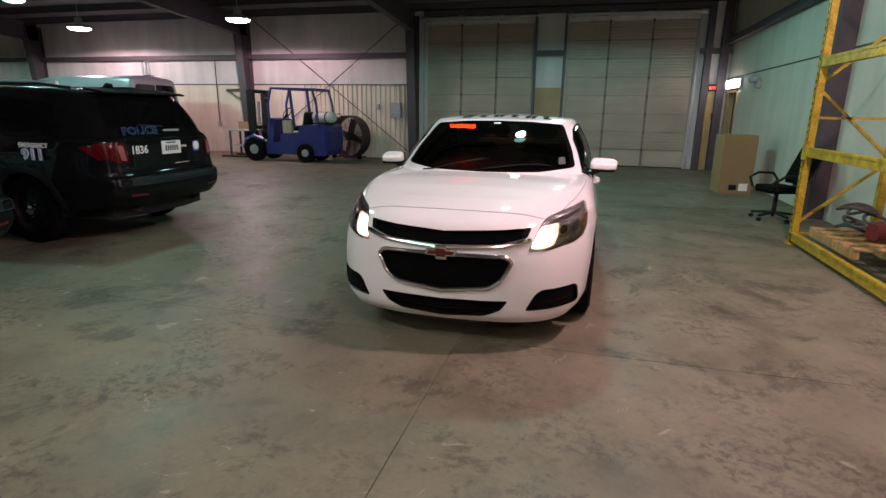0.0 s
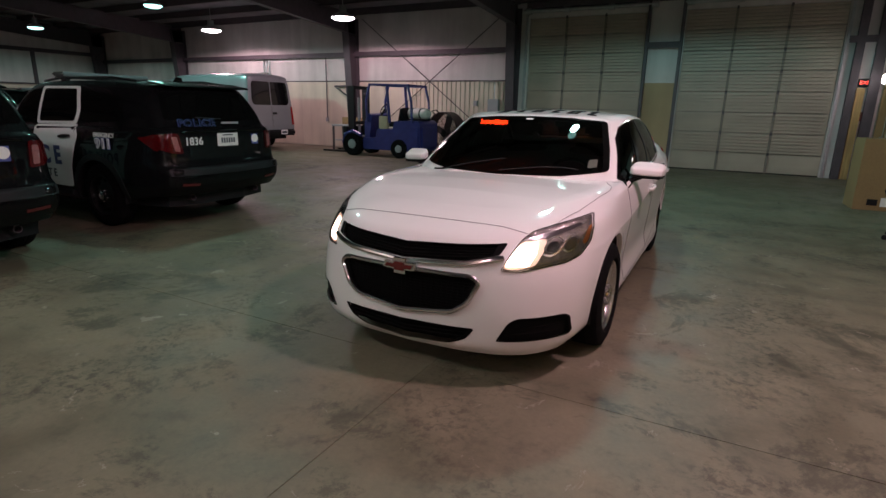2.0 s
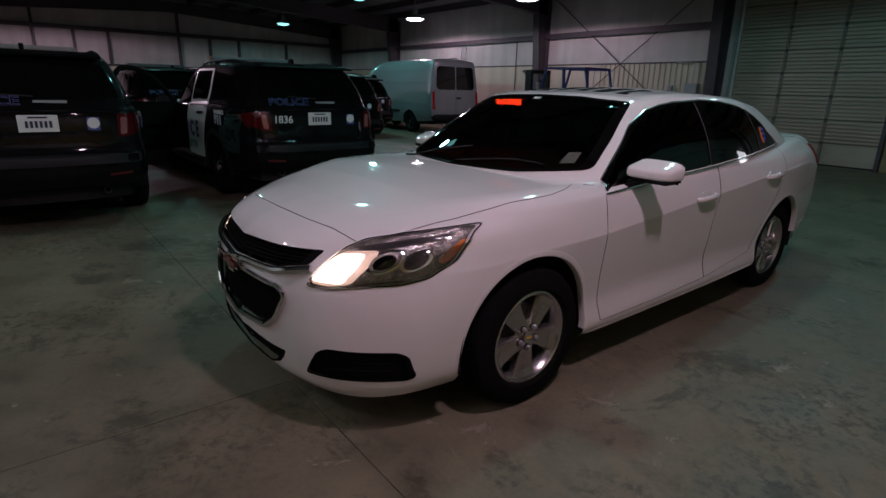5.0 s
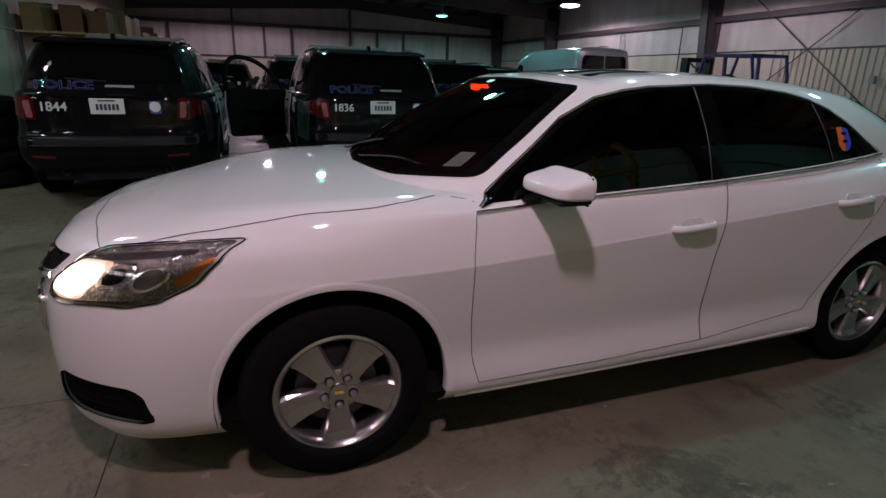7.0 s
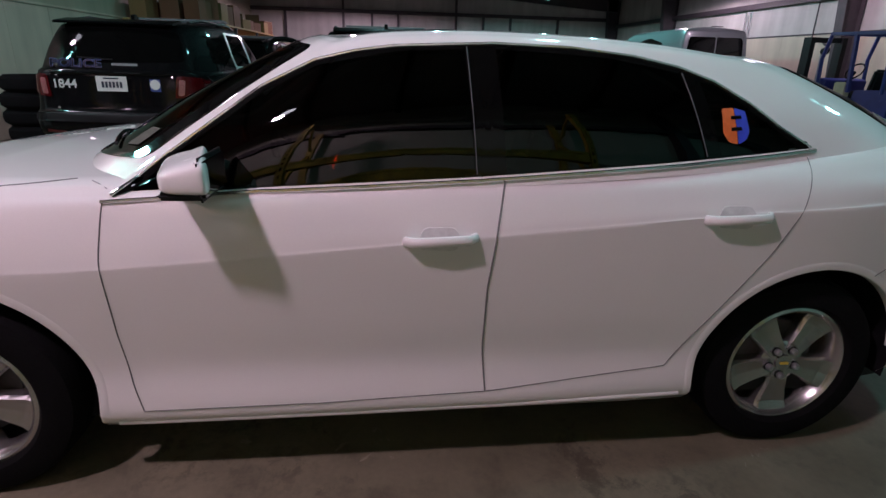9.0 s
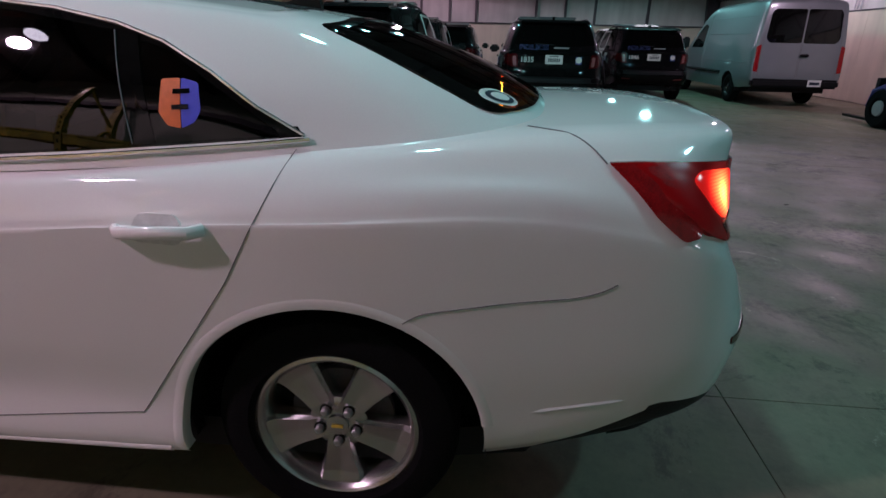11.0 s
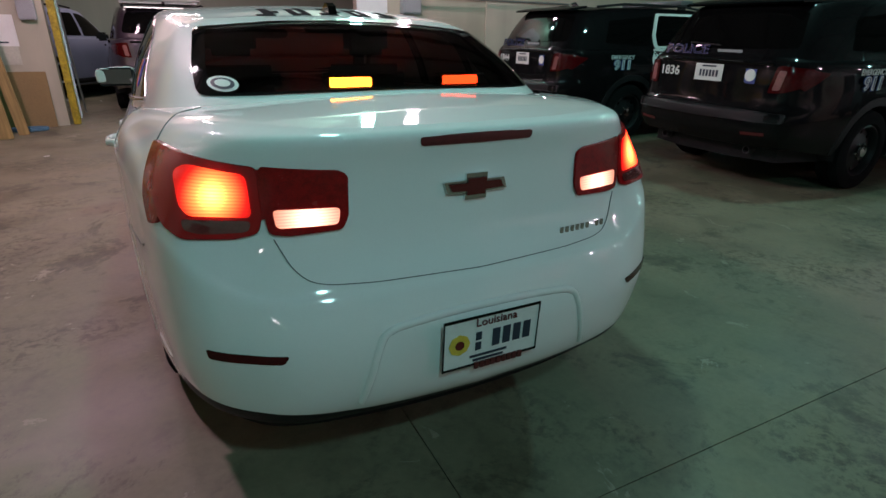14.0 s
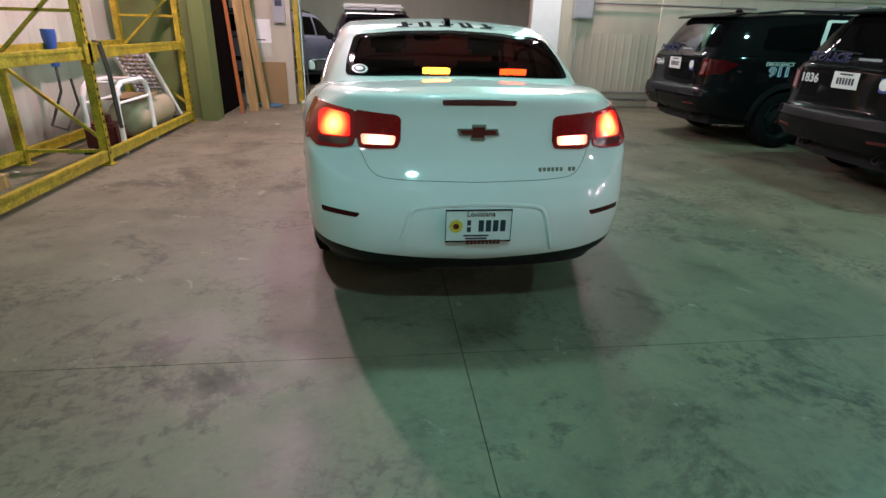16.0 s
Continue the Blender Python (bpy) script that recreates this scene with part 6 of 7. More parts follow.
    part("plate_bar", box((0, 0, 0), (.15, .014, .002), 0, pm @ Matrix.Translation((0, .055, .004))), INK, plate)
    yb = skin.lay((.44, 1.03), "rear", .006).y
    if police:
        sm = pose(-.43, yb, 1.03, 90, 0, 180)
        sh = part("door_seal", box((0, 0, 0), (.105, .125, .003), .001, sm), BLUE_INK, car, "round white seal over a blue shield")
        disc = lathe([(.0001, 0), (.052, 0), (.052, .003), (.0001, .003)], 20, "Z")
        bmesh.ops.transform(disc, matrix=sm @ Matrix.Translation((0, .008, .0025)), verts=disc.verts)
        part("seal_disc", disc, PLATE, sh, "white disc")
        yl = skin.lay((.3, 1.235), "rear", .008).y
        lettering("tailgate_word", "POLICE", .115, pose(.36, yl + .006, 1.235, 77, 0, 180), BLUE_INK, car, "blue outlined lettering", 1.35, .0035)
        lettering("tailgate_word", "POLICE", .115, pose(.36, yl + .0095, 1.235, 77, 0, 180), BLACK_PAINT, car, "black letter fill", 1.35, -.0005)
        part("tailgate_bar", box((-.12, yl, 1.23), (.26, .004, .03), .001), GREY_BOX, car, "small grey lettering bar")
    yn = skin.lay((.5, 1.05), "rear", .010).y
    if police and unit:
        lettering("unit_number", unit, .122, pose(.47, yn, 1.03, 90, 0, 180), WHITE_INK, car, "white unit number", 1.0, .002)
    for s in (1, -1):
        if police:
            xs = skin.lay((1.35, 1.0), "left", .012)
            side_rot = 90 if s > 0 else -90
            lettering("side_word", "EMERGENCY", .07, pose(s * (skin.lay((1.62, 1.075), "left", .008).x), 1.62, 1.082, 90, 0, side_rot), WHITE_INK, car, "white lettering", 1.0, .001)
            for off, ink, bold in ((.009, BLUE_INK, .014), (.0125, WHITE_INK, .007), (.016, NAVY, -.003)):
                lettering("side_word", "911", .15, pose(s * (skin.lay((1.62, .98), "left", off).x), 1.62, .985, 90, 0, side_rot), ink, car, "blue numerals with a white outline", 1.35, bold)
        part("mirror_housing", box((s * 1.08, -.78, 1.17), (.22, .1, .16), .04), DARK, car, "black door mirror")
        part("roof_rail", tube([(s * .63, -.05, 1.70), (s * .64, .3, 1.735), (s * .64, 1.4, 1.735), (s * .62, 1.85, 1.69)], .016, 8), DARK, car, "black roof rail")
        # bright drip line
        part("rear_door_handle", bar((s * skin.lay((.95, 1.05), "left", .03).x, .82, 1.05), (s * skin.lay((.95, 1.05), "left", .03).x, 1.0, 1.055), .03, .03, .008), DARK, car, "black handle")
    if lightbar:
        lb = part("light_bar", box((0, .18, 1.79), (1.2, .26, .055), .02), CLEAR_BAR, car, "low clear roof light bar")
        part("light_bar_base", box((0, .18, 1.752), (1.15, .22, .03), .01), DARK, lb, "black light bar base")
        part("light_bar_foot", bar((-.5, .18, 1.70), (-.5, .18, 1.745), .05, .12), DARK, lb)
        part("light_bar_foot", bar((.5, .18, 1.70), (.5, .18, 1.745), .05, .12), DARK, lb)
    part("antenna_fin", prism([(1.62, 1.69), (1.80, 1.675), (1.77, 1.76), (1.72, 1.77)], -.02, .02, "X"), FRIT, car, "black roof antenna fin")
    part("wiper", bar((0, skin.lay((0, 1.29), "rear", .02).y, 1.28), (.35, skin.lay((.35, 1.30), "rear", .02).y, 1.30), .02, .015), DARK, car, "black rear wiper")
    # front end
    part("grille", skin.patch(rounded([(-.5, .62), (.5, .62), (.55, .90), (-.55, .90)], .04), "front", .004, 0, 4, .01, .06), DARK, car, "black grille", True)
    for s in (1, -1):
        part("headlamp", skin.patch([(s * p[0], p[1]) for p in rounded([(.58, .82), (.86, .90), (.84, 1.0), (.62, .95)], .03)], "front", .008, 0, 4, .02, .05), GREY_BOX, car, "grey headlamp", True)
    return car


SUV_GLASS = mat("privacy_glass", (.003, .003, .003), .04, spec=.16)
PINK_LENS = mat("pink_lens", (.26, .09, .09), .15, 0, .2, 40, 200, 0, .5)
CLEAR_BAR = mat("clear_bar_plastic", (.12, .14, .15), .15, 0, .1, 20, 100, 0, 1.0)


def facing_west(rear_x, y, turn=0.0):
    """Parked with its tail at rear_x towards +x."""
    return Matrix.Translation((rear_x, y, 0)) @ Matrix.Rotation(radians(-90 + turn), 4, "Z") @ Matrix.Translation((0, -2.62, 0))


suv(facing_west(-3.9, -0.05), "1836", "black police utility vehicle with white front doors and blue lettering", True)
suv(facing_west(-3.72, -2.92), "1844", "black police utility vehicle with white doors, parked near the wall")
suv(facing_west(-8.1, 2.72), "1835", "black police utility vehicle parked alone behind the sedan")
suv(facing_west(-11.85, 5.4), "1846", "black police utility vehicle parked beside the silver van")
plain = [facing_west(-9.4, -0.3), facing_west(-13.6, 0.2), facing_west(-9.6, -3.2), facing_west(-15.5, 3.0), facing_west(-17.8, 6.0), facing_west(-17.5, -2.2)]
spare = suv(plain[0], "", "black police utility vehicle with white doors in the back row")
for mm in plain[1:]:
    copy_thing(spare, mm)


def van():
    v = thing("cargo_van", Matrix.Translation((-11.85, 8.62, 0)) @ Matrix.Rotation(radians(-90), 4, "Z") @ Matrix.Translation((0, -3.0, 0)), "silver medium-roof cargo van with dark rear door glass", "van")
    LV = []  # rising levels of the shell
    LV.append(([0, .45, .75, .90, .95, .97, .97, .97, .97, .97, .97, .95, .8, .45, 0],
         [-2.85, -2.82, -2.7, -2.5, -2.2, -1.9, -1.2, 0, 1.0, 1.6, 2.4, 2.84, 2.93, 2.95, 2.95],
         [.30, .30, .30, .30, .32, .34, .33, .33, .33, .36, .40, .44, .44, .44, .44]))
    LV.append(([0, .47, .78, .95, 1.0, 1.02, 1.03, 1.03, 1.03, 1.03, 1.03, 1.0, .84, .47, 0],
         [-2.95, -2.92, -2.78, -2.52, -2.2, -1.9, -1.2, 0, 1.0, 1.6, 2.45, 2.93, 3.0, 3.01, 3.01],
         [.62, .62, .62, .62, .62, .62, .62, .62, .62, .62, .62, .64, .64, .64, .64]))
    LV.append(([0, .46, .76, .93, .99, 1.01, 1.02, 1.03, 1.03, 1.03, 1.03, 1.0, .84, .47, 0],
         [-2.88, -2.85, -2.7, -2.42, -2.1, -1.8, -1.2, 0, 1.0, 1.6, 2.45, 2.90, 2.96, 2.97, 2.97],
         [.95, .95, .96, 1.0, 1.05, 1.1, 1.12, 1.12, 1.12, 1.12, 1.12, 1.12, 1.12, 1.12, 1.12]))
    LV.append(([0, .43, .70, .85, .90, .92, .94, .96, .96, .96, .96, .93, .8, .45, 0],
         [-1.75, -1.72, -1.62, -1.48, -1.35, -1.2, -.8, 0, 1.0, 1.6, 2.4, 2.86, 2.92, 2.93, 2.93],
         [1.55, 1.56, 1.6, 1.66, 1.7, 1.72, 1.75, 1.75, 1.75, 1.75, 1.75, 1.75, 1.75, 1.75, 1.75]))
    LV.append(([0, .40, .66, .78, .82, .84, .87, .88, .88, .88, .88, .86, .76, .43, 0],
         [-1.05, -1.03, -.96, -.88, -.78, -.65, -.35, 0, 1.0, 1.6, 2.35, 2.80, 2.87, 2.89, 2.89],
         [2.10, 2.10, 2.12, 2.15, 2.17, 2.19, 2.22, 2.24, 2.25, 2.25, 2.25, 2.24, 2.24, 2.24, 2.24]))
    LV.append(([0, .36, .58, .68, .72, .75, .78, .79, .79, .79, .79, .77, .68, .4, 0],
         [-.8, -.78, -.72, -.66, -.58, -.45, -.2, .1, 1.0, 1.6, 2.3, 2.72, 2.80, 2.83, 2.83],
         [2.22, 2.22, 2.235, 2.25, 2.27, 2.29, 2.32, 2.33, 2.34, 2.34, 2.34, 2.33, 2.33, 2.33, 2.33]))
    body = grid_shell(levels_to_rows(LV, 7, 5), interp([-.8, -.3, .5, 2.5, 2.83], [2.26, 2.37, 2.41, 2.41, 2.38]), 5, 1.8)
    skin = Skin(body)
    for yc in (-1.95, 1.75):
        arch_cut(body, yc, .35, .40)
    part("body", body, SILVER_PAINT, v, "silver painted body", True)
    part("underbody", span((-.85, -2.6, .32), (.85, 2.7, .5)), DARK, v, "black underbody")
    for yc in (-1.95, 1.75):
        for s in (1, -1):
            wheel_well(v, s * .98, yc, .35, .41, s * .6)
            wheel(v, "wheel", s * .88, yc, .352, .352, .22, .21, "steel", s)
    for s in (1, -1):
        mm = lambda poly: [(s * p[0], p[1]) for p in poly]
        d = part("rear_door", tube(skin.line(mm([(.015, .68), (.015, 2.2)]), "rear", -.001), .006, 6), GAP, v, "seam of the rear door")
        part("rear_window", skin.patch(mm(rounded([(.02, 1.42), (.72, 1.42), (.80, 1.52), (.76, 2.06), (.70, 2.14), (.02, 2.14)], .05)), "rear", .006, 0, 5, .01, .06), FRIT, v, "black rear door glass", True)
        part("tail_lamp", skin.patch(mm(rounded([(.87, .78), (.965, .80), (.955, 1.34), (.87, 1.38)], .02)), "rear", .012, 0, 4, .03, .05), RED_LENS, v, "tall red tail lamp", True)
        part("outer_seam", tube(skin.line(mm([(.85, .68), (.845, 1.5), (.76, 2.18)]), "rear", -.001), .006, 6), GAP, v, "door seam", True)
        part("seam", tube(skin.line([(-.3, .5), (-.3, 2.15)], "left", -.001), .006, 6) if s > 0 else mirrored(tube(skin.line([(-.3, .5), (-.3, 2.15)], "left", -.001), .006, 6)), GAP, v, "body panel seam", True)
        bm = skin.patch(rounded([(-1.45, 1.28), (-.45, 1.28), (-.48, 1.85), (-.75, 1.9), (-1.1, 1.7)], .04), "left", .005, 0, 4, .01, .06)
        part("side_window", bm if s > 0 else mirrored(bm), FRIT, v, "black cab side glass", True)
        for z in (.98, 1.62, 2.0):
            bm = tube(skin.line([(-.2, z), (2.6, z)], "left", 0), .009, 6)
            part("side_rib", bm if s > 0 else mirrored(bm), SILVER_PAINT, v, "pressed side rib", True)
        bm = tube(skin.line([(-1.5, .70), (-.4, .70), (1.2, .70)], "left", 0.0), .035, 6)
        part("side_moulding", bm if s > 0 else mirrored(bm), DARK, v, "black side moulding", True)
        part("mirror_housing", box((s * 1.15, -1.6, 1.4), (.2, .12, .34), .04), DARK, v, "black tall mirror")
    part("windscreen", skin.patch(rounded([(-.78, 1.2), (.78, 1.2), (.66, 2.0), (-.66, 2.0)], .05), "front", .005, 0, 5, .01, .06), FRIT, v, "black windscreen", True)
    part("bumper", box((0, 2.98, .54), (1.96, .16, .2), .05), DARK, v, "black rear bumper step")
    yp = skin.lay((0, .85), "rear", 0).y
    pl = part("number_plate", box((-.42, 3.063, .56), (.3, .006, .15), .002), PLATE, v, "white licence plate")
    part("plate_bar", box((-.42, 3.068, .555), (.22, .004, .06)), INK, pl)
    part("door_handle", box((-.08, yp + .02, 1.16), (.2, .03, .06), .015), DARK, v, "black rear door handle")
    part("roof_vent", box((-.15, 2.6, 2.42), (.3, .1, .02), .008), FRIT, v, "dark high brake lamp")
    return v


van()


# ---- things in the hall ----
def high_bay(place, lens, size=1.0):
    """A hanging lamp; size narrows the bowl, most for the lamps out of view."""
    t = thing("high_bay_lamp", Matrix.Translation(place), "round high-bay lamp hanging from the roof, lit; some are added out of view", "ceiling lamp", "high-bay lamps")
    part("housing", lathe([(.0001, .26), (.10, .26), (.11, .12), (.13, .07), (.0001, .07)], 20, "Z"), GREY_BOX, t, "grey ballast housing", True)
    part("reflector", lathe([(.13, .07), (.24, .03), (.33, -.05), (.34, -.06), (.325, -.055), (.23, .02), (.12, .06)], 28, "Z", True), GREY_BOX, t, "shallow grey reflector", True)
    part("lens", lathe([(.0001, -.135), (.14, -.13), (.24, -.115), (.30, -.09), (.325, -.058), (.0001, -.05)], 28, "Z"), lens, t, "bright frosted lens", True)
    for ob in t.children:
        ob.scale = (size, size, 1)
    top = roof_z(place[1]) - place[2] + .01
    part("hanger", rod((0, 0, .25), (0, 0, max(top, .4)), .012, n=8), GALV, t, "thin hanger rod")
    return t


# the six added unseen lamps get a fixture as well
for i, ((px, py, pz), colour, watts) in enumerate(LAMPS):
    high_bay((px, py, pz), LAMP_LENS if colour == WARM else LAMP_TEAL, 1.0 if i < 2 else 0.75 if i < 4 else 0.42)


def forklift():
    f = thing("forklift", Matrix.Translation((-7.55, 9.15, 0)), "blue forklift truck with a gas bottle and overhead guard", "forklift")
    part("chassis", prism(rounded([(-.75, .22), (1.15, .2), (1.22, .35), (1.22, 1.0), (1.12, 1.08), (.35, 1.05), (.3, .82), (-.25, .82), (-.3, .55), (-.75, .55)], .05), -.5, .5, "Y"), BLUE_PAINT, f, "dark blue chassis and hood")
    part("counterweight", box((1.05, 0, .62), (.42, 1.06, .76), .1), BLUE_PAINT, f, "rounded blue counterweight")
    part("cowl", prism(rounded([(-.72, .5), (-.55, .5), (-.45, 1.2), (-.6, 1.25), (-.72, 1.0)], .03), -.45, .45, "Y"), BLUE_PAINT, f, "blue front cowl")
    part("seat_cushion", box((.12, 0, .95), (.45, .5, .14), .04), DARK, f, "black seat cushion")
    part("seat_back", box((.38, 0, 1.2), (.12, .48, .45), .04, Matrix.Rotation(radians(12), 4, "Y")), DARK, f, "black seat back")
    part("side_box", box((-.05, -.42, 1.0), (.3, .12, .36), .02), TAN, f, "olive side box")
    for y in (-.5, .5):
        part("guard_post", tube([(-.58, y, 1.0), (-.62, y, 1.6), (-.50, y, 2.05)], .035, 8), BLUE_PAINT, f)
        part("guard_post", tube([(.95, y, 1.0), (.92, y, 1.6), (.80, y, 2.05)], .035, 8), BLUE_PAINT, f)
        part("guard_post", bar((.2, y, 1.0), (.1, y, 2.05), .06, .06), BLUE_PAINT, f)
        part("guard_rail", bar((-.52, y, 2.06), (.84, y, 2.03), .07, .06, .01), BLUE_PAINT, f)
        part("front_fender", tube([(-1.45, y * 1.05, .35), (-1.38, y * 1.05, .62), (-1.1, y * 1.05, .72), (-.8, y * 1.05, .62)], .06, 8), BLUE_PAINT, f, "blue front fender")
    for k in range(6):
        x = -.5 + 1.3 * k / 5
        part("guard_bar", bar((x, -.5, 2.05), (x, .5, 2.05), .04, .03), BLUE_PAINT, f)
    part("mast_crossbar", bar((-1.22, -.36, 1.98), (-1.22, .36, 1.98), .07, .1), DARK, f, "black mast crossbar")
    part("mast_crossbar", bar((-1.22, -.36, .95), (-1.22, .36, .95), .07, .1), DARK, f, "black mast crossbar")
    for y in (-.36, .36):
        part("mast_rail", span((-1.36, y - .05, .1), (-1.14, y + .05, 2.03)), DARK, f, "black mast rail")
        part("fork", prism([(-1.5, .12), (-1.44, .12), (-1.44, .75), (-1.5, .75)], y - .06, y + .06, "Y"), DARK, f, "black fork shank")
        part("fork_blade", span((-2.35, y - .06, .07), (-1.44, y + .06, .115)), DARK, f, "black fork blade")
    part("lift_cylinder", rod((-1.25, 0, .2), (-1.25, 0, 1.7), .045), GALV, f, "steel lift cylinder")
    part("carriage", span((-1.46, -.5, .35), (-1.37, .5, .85)), DARK, f, "black fork carriage")
    part("tilt_cylinder", rod((-1.15, -.3, .55), (-.6, -.3, .6), .035), GALV, f)
    part("steering_wheel", tube([(-.30 + .1 * math.sin(a), .17 * math.cos(a), 1.38 + .14 * math.sin(a)) for a in np.linspace(0, 6.283, 20, endpoint=False)], .014, 6, True), DARK, f, "black steering wheel")
    part("steering_column", rod((-.5, 0, 1.1), (-.30, 0, 1.37), .03), DARK, f)
    bottle = lathe([(.0001, -.42), (.08, -.42), (.14, -.37), (.155, -.3), (.155, .3), (.14, .37), (.08, .42), (.0001, .42)], 24, "Y")
    bo = part("gas_bottle", bottle, mat("pale_bottle_paint", (.45, .5, .45), .4, 0, .1), f, "pale green gas bottle", True)
    bo.matrix_basis = Matrix.Translation((.92, -.05, 1.27)) @ Matrix.Rotation(radians(70), 4, "Z")
    for k in (-.18, .18):
        part("bottle_strap", lathe([(.157, k - .025), (.163, k - .025), (.163, k + .025), (.157, k + .025)], 24, "Y", True), DARK, bo, "black strap")
    part("bottle_cradle", box((.92, -.05, 1.1), (.5, .5, .05), .01), DARK, f)
    part("headlight", rod((-.62, -.45, 1.75), (-.7, -.45, 1.75), .07, n=14), DARK, f, "round work light")
    for x, r, y in ((-1.12, .34, .46), (.52, .27, .44)):
        for s in (1, -1):
            w = lathe([(.0001, -.09), (r * .5, -.1), (r * .55, -.13), (r * .9, -.13), (r, -.09), (r, .09), (r * .9, .13), (r * .55, .13), (r * .5, .1), (.0001, .09)], 30, "Y")
            o = part("tyre", w, RUBBER, f, "black solid tyre", True)
            o.matrix_basis = Matrix.Translation((x, s * y, r))
            h = part("hub", lathe([(.0001, -.02), (r * .42, -.02), (r * .38, .02), (.0001, .03)], 16, "Y"), GREY_BOX, o, "grey hub", True)
            h.matrix_basis = Matrix.Translation((0, s * .105, 0)) @ (Matrix() if s > 0 else Matrix.Rotation(math.pi, 4, "X"))
    return f


forklift()


def drum_fan():
    f = thing("drum_fan", Matrix.Translation((-6.45, 10.45, 0)) @ Matrix.Rotation(radians(-14), 4, "Z"), "large dark red drum fan on two small wheels", "fan")
    part("drum", lathe([(.62, -.2), (.645, -.2), (.645, .2), (.62, .2)], 40, "Y", True), FANRED, f, "round sheet-metal drum", True).location = (0, 0, .68)
    for s in (-.19, .19):
        g = bmesh.new()
        for r in (.12, .2, .28, .36, .44, .52, .6):
            add_tube(g, [(r * math.cos(a), s, .68 + r * math.sin(a)) for a in np.linspace(0, 6.283, 32, endpoint=False)], .004, 5, True)
        for k in range(8):
            a = k * math.pi / 8
            add_rod(g, (-.62 * math.cos(a), s, .68 - .62 * math.sin(a)), (.62 * math.cos(a), s, .68 + .62 * math.sin(a)), .005, n=6)
        part("guard", g, DARK, f, "dark wire guard")
    for k in range(4):
        b = box((.3, 0, 0), (.5, .02, .2), .004, Matrix.Rotation(radians(30), 4, "X"))
        bmesh.ops.transform(b, matrix=Matrix.Translation((0, 0, .68)) @ Matrix.Rotation(k * math.pi / 2 + .3, 4, "Y"), verts=b.verts)
        part("blade", b, FANRED, f, "dark fan blade")
    part("motor", rod((0, -.12, .68), (0, .14, .68), .11, n=18), DARK, f, "dark motor")
    part("motor_mount", bar((-.62, .05, .68), (.62, .05, .68), .05, .03), FANRED, f)
    part("handle", tube([(-.3, -.2, 1.25), (-.3, -.34, 1.34), (-.12, -.34, 1.38), (-.12, -.2, 1.29)], .014, 8), DARK, f, "push handle")
    for s in (-1, 1):
        part("foot", bar((s * .4, -.25, .06), (s * .4, .25, .06), .05, .04), FANRED, f)
        part("stand", bar((s * .4, 0, .06), (s * .4, 0, .2), .04, .04), FANRED, f)
        part("wheel", rod((s * .46, -.2, .08), (s * .52, -.2, .08), .08, n=18), RUBBER, f, "small black wheel")


drum_fan()
wb = thing("steel_workbench", Matrix.Translation((-9.75, 9.9, 0)), "worn steel bench with a shelf against the wall", "workbench")
part("top", box((0, 0, .82), (1.0, .6, .05), .006), GREY_BOX, wb)
part("back_board", box((0, .28, .95), (1.0, .04, .25), .004), CARD, wb, "brown back board")
part("shelf", box((0, 0, .35), (.95, .55, .03)), GREY_BOX, wb)
for x in (-.46, .46):
    for y in (-.26, .26):
        part("leg", bar((x, y, 0), (x, y, .8), .05, .05), STEEL, wb)

# conduits, switch boxes and signs on the back wall
eb = thing("switch_box", Matrix.Translation((-5.1, Y1 - .14, 1.5)), "grey switch box with conduit on the ribbed wall", "electrical box")
part("cover", box((0, 0, 0), (.34, .16, .46), .012), GREY_BOX, eb)
part("conduit", tube([(0, .03, .23), (0, .03, .75), (-.5, .03, .76)], .016, 8), GALV, eb)
part("conduit", tube([(.0, .03, -.23), (0, .03, -.6)], .016, 8), GALV, eb)
part("small_box", box((-.62, .04, .1), (.12, .1, .16), .01), GREY_BOX, eb)
cd = thing("conduit_pipe", Matrix.Translation((-11.6, Y1 - .06, 0)), "thin dark conduit down the wall to an outlet", "conduit")
part("pipe", tube([(0, 0, 1.0), (0, 0, 3.05)], .018, 8), STEEL, cd)
part("outlet", box((0, -.01, .95), (.1, .08, .14), .008), GREY_BOX, cd)
bk = thing("wall_bracket", Matrix.Translation((-10.75, Y1 - .05, 2.1)), "dark triangular steel wall bracket", "bracket")
part("arm", bar((-.45, -.05, 0), (.35, -.05, .02), .05, .05), STEEL, bk)
part("strut", bar((-.45, -.05, 0), (.3, -.05, -.45), .04, .04), STEEL, bk)
cdb = thing("conduit_pipe", Matrix.Translation((-14.6, Y1 - .05, 0)), "three thin pale conduits rising up the wall", "conduit")
for k in range(3):
    part("pipe", rod((.14 * k, 0, 2.3), (.14 * k, 0, 3.05), .02, n=8), GALV, cdb)

em = thing("emergency_light", Matrix.Translation((X1 - .06, 10.1, 2.26)), "bright wall-mounted tube light on the pale wall", "wall light")
part("housing", box((.03, 0, 0), (.06, 1.3, .24), .01), GREY_BOX, em)
part("diffuser", box((-.025, 0, 0), (.05, 1.24, .2), .02), TUBE_LIT, em, "glowing white diffuser")
sp = thing("twin_spot", Matrix.Translation((X1 - .05, 8.0, 2.2)), "twin-head emergency spot light on the wall", "wall light")
part("box", box((0, 0, -.05), (.1, .3, .16), .02), GREY_BOX, sp)
for y in (-.1, .1):
    part("head", rod((-.05, y, .06), (-.16, y, .03), .07, .05, 14), GREY_BOX, sp)
ex = thing("exit_sign", Matrix.Translation((3.97, Y1 - .043, 2.2)), "dark exit sign with red glowing letters", "exit sign")
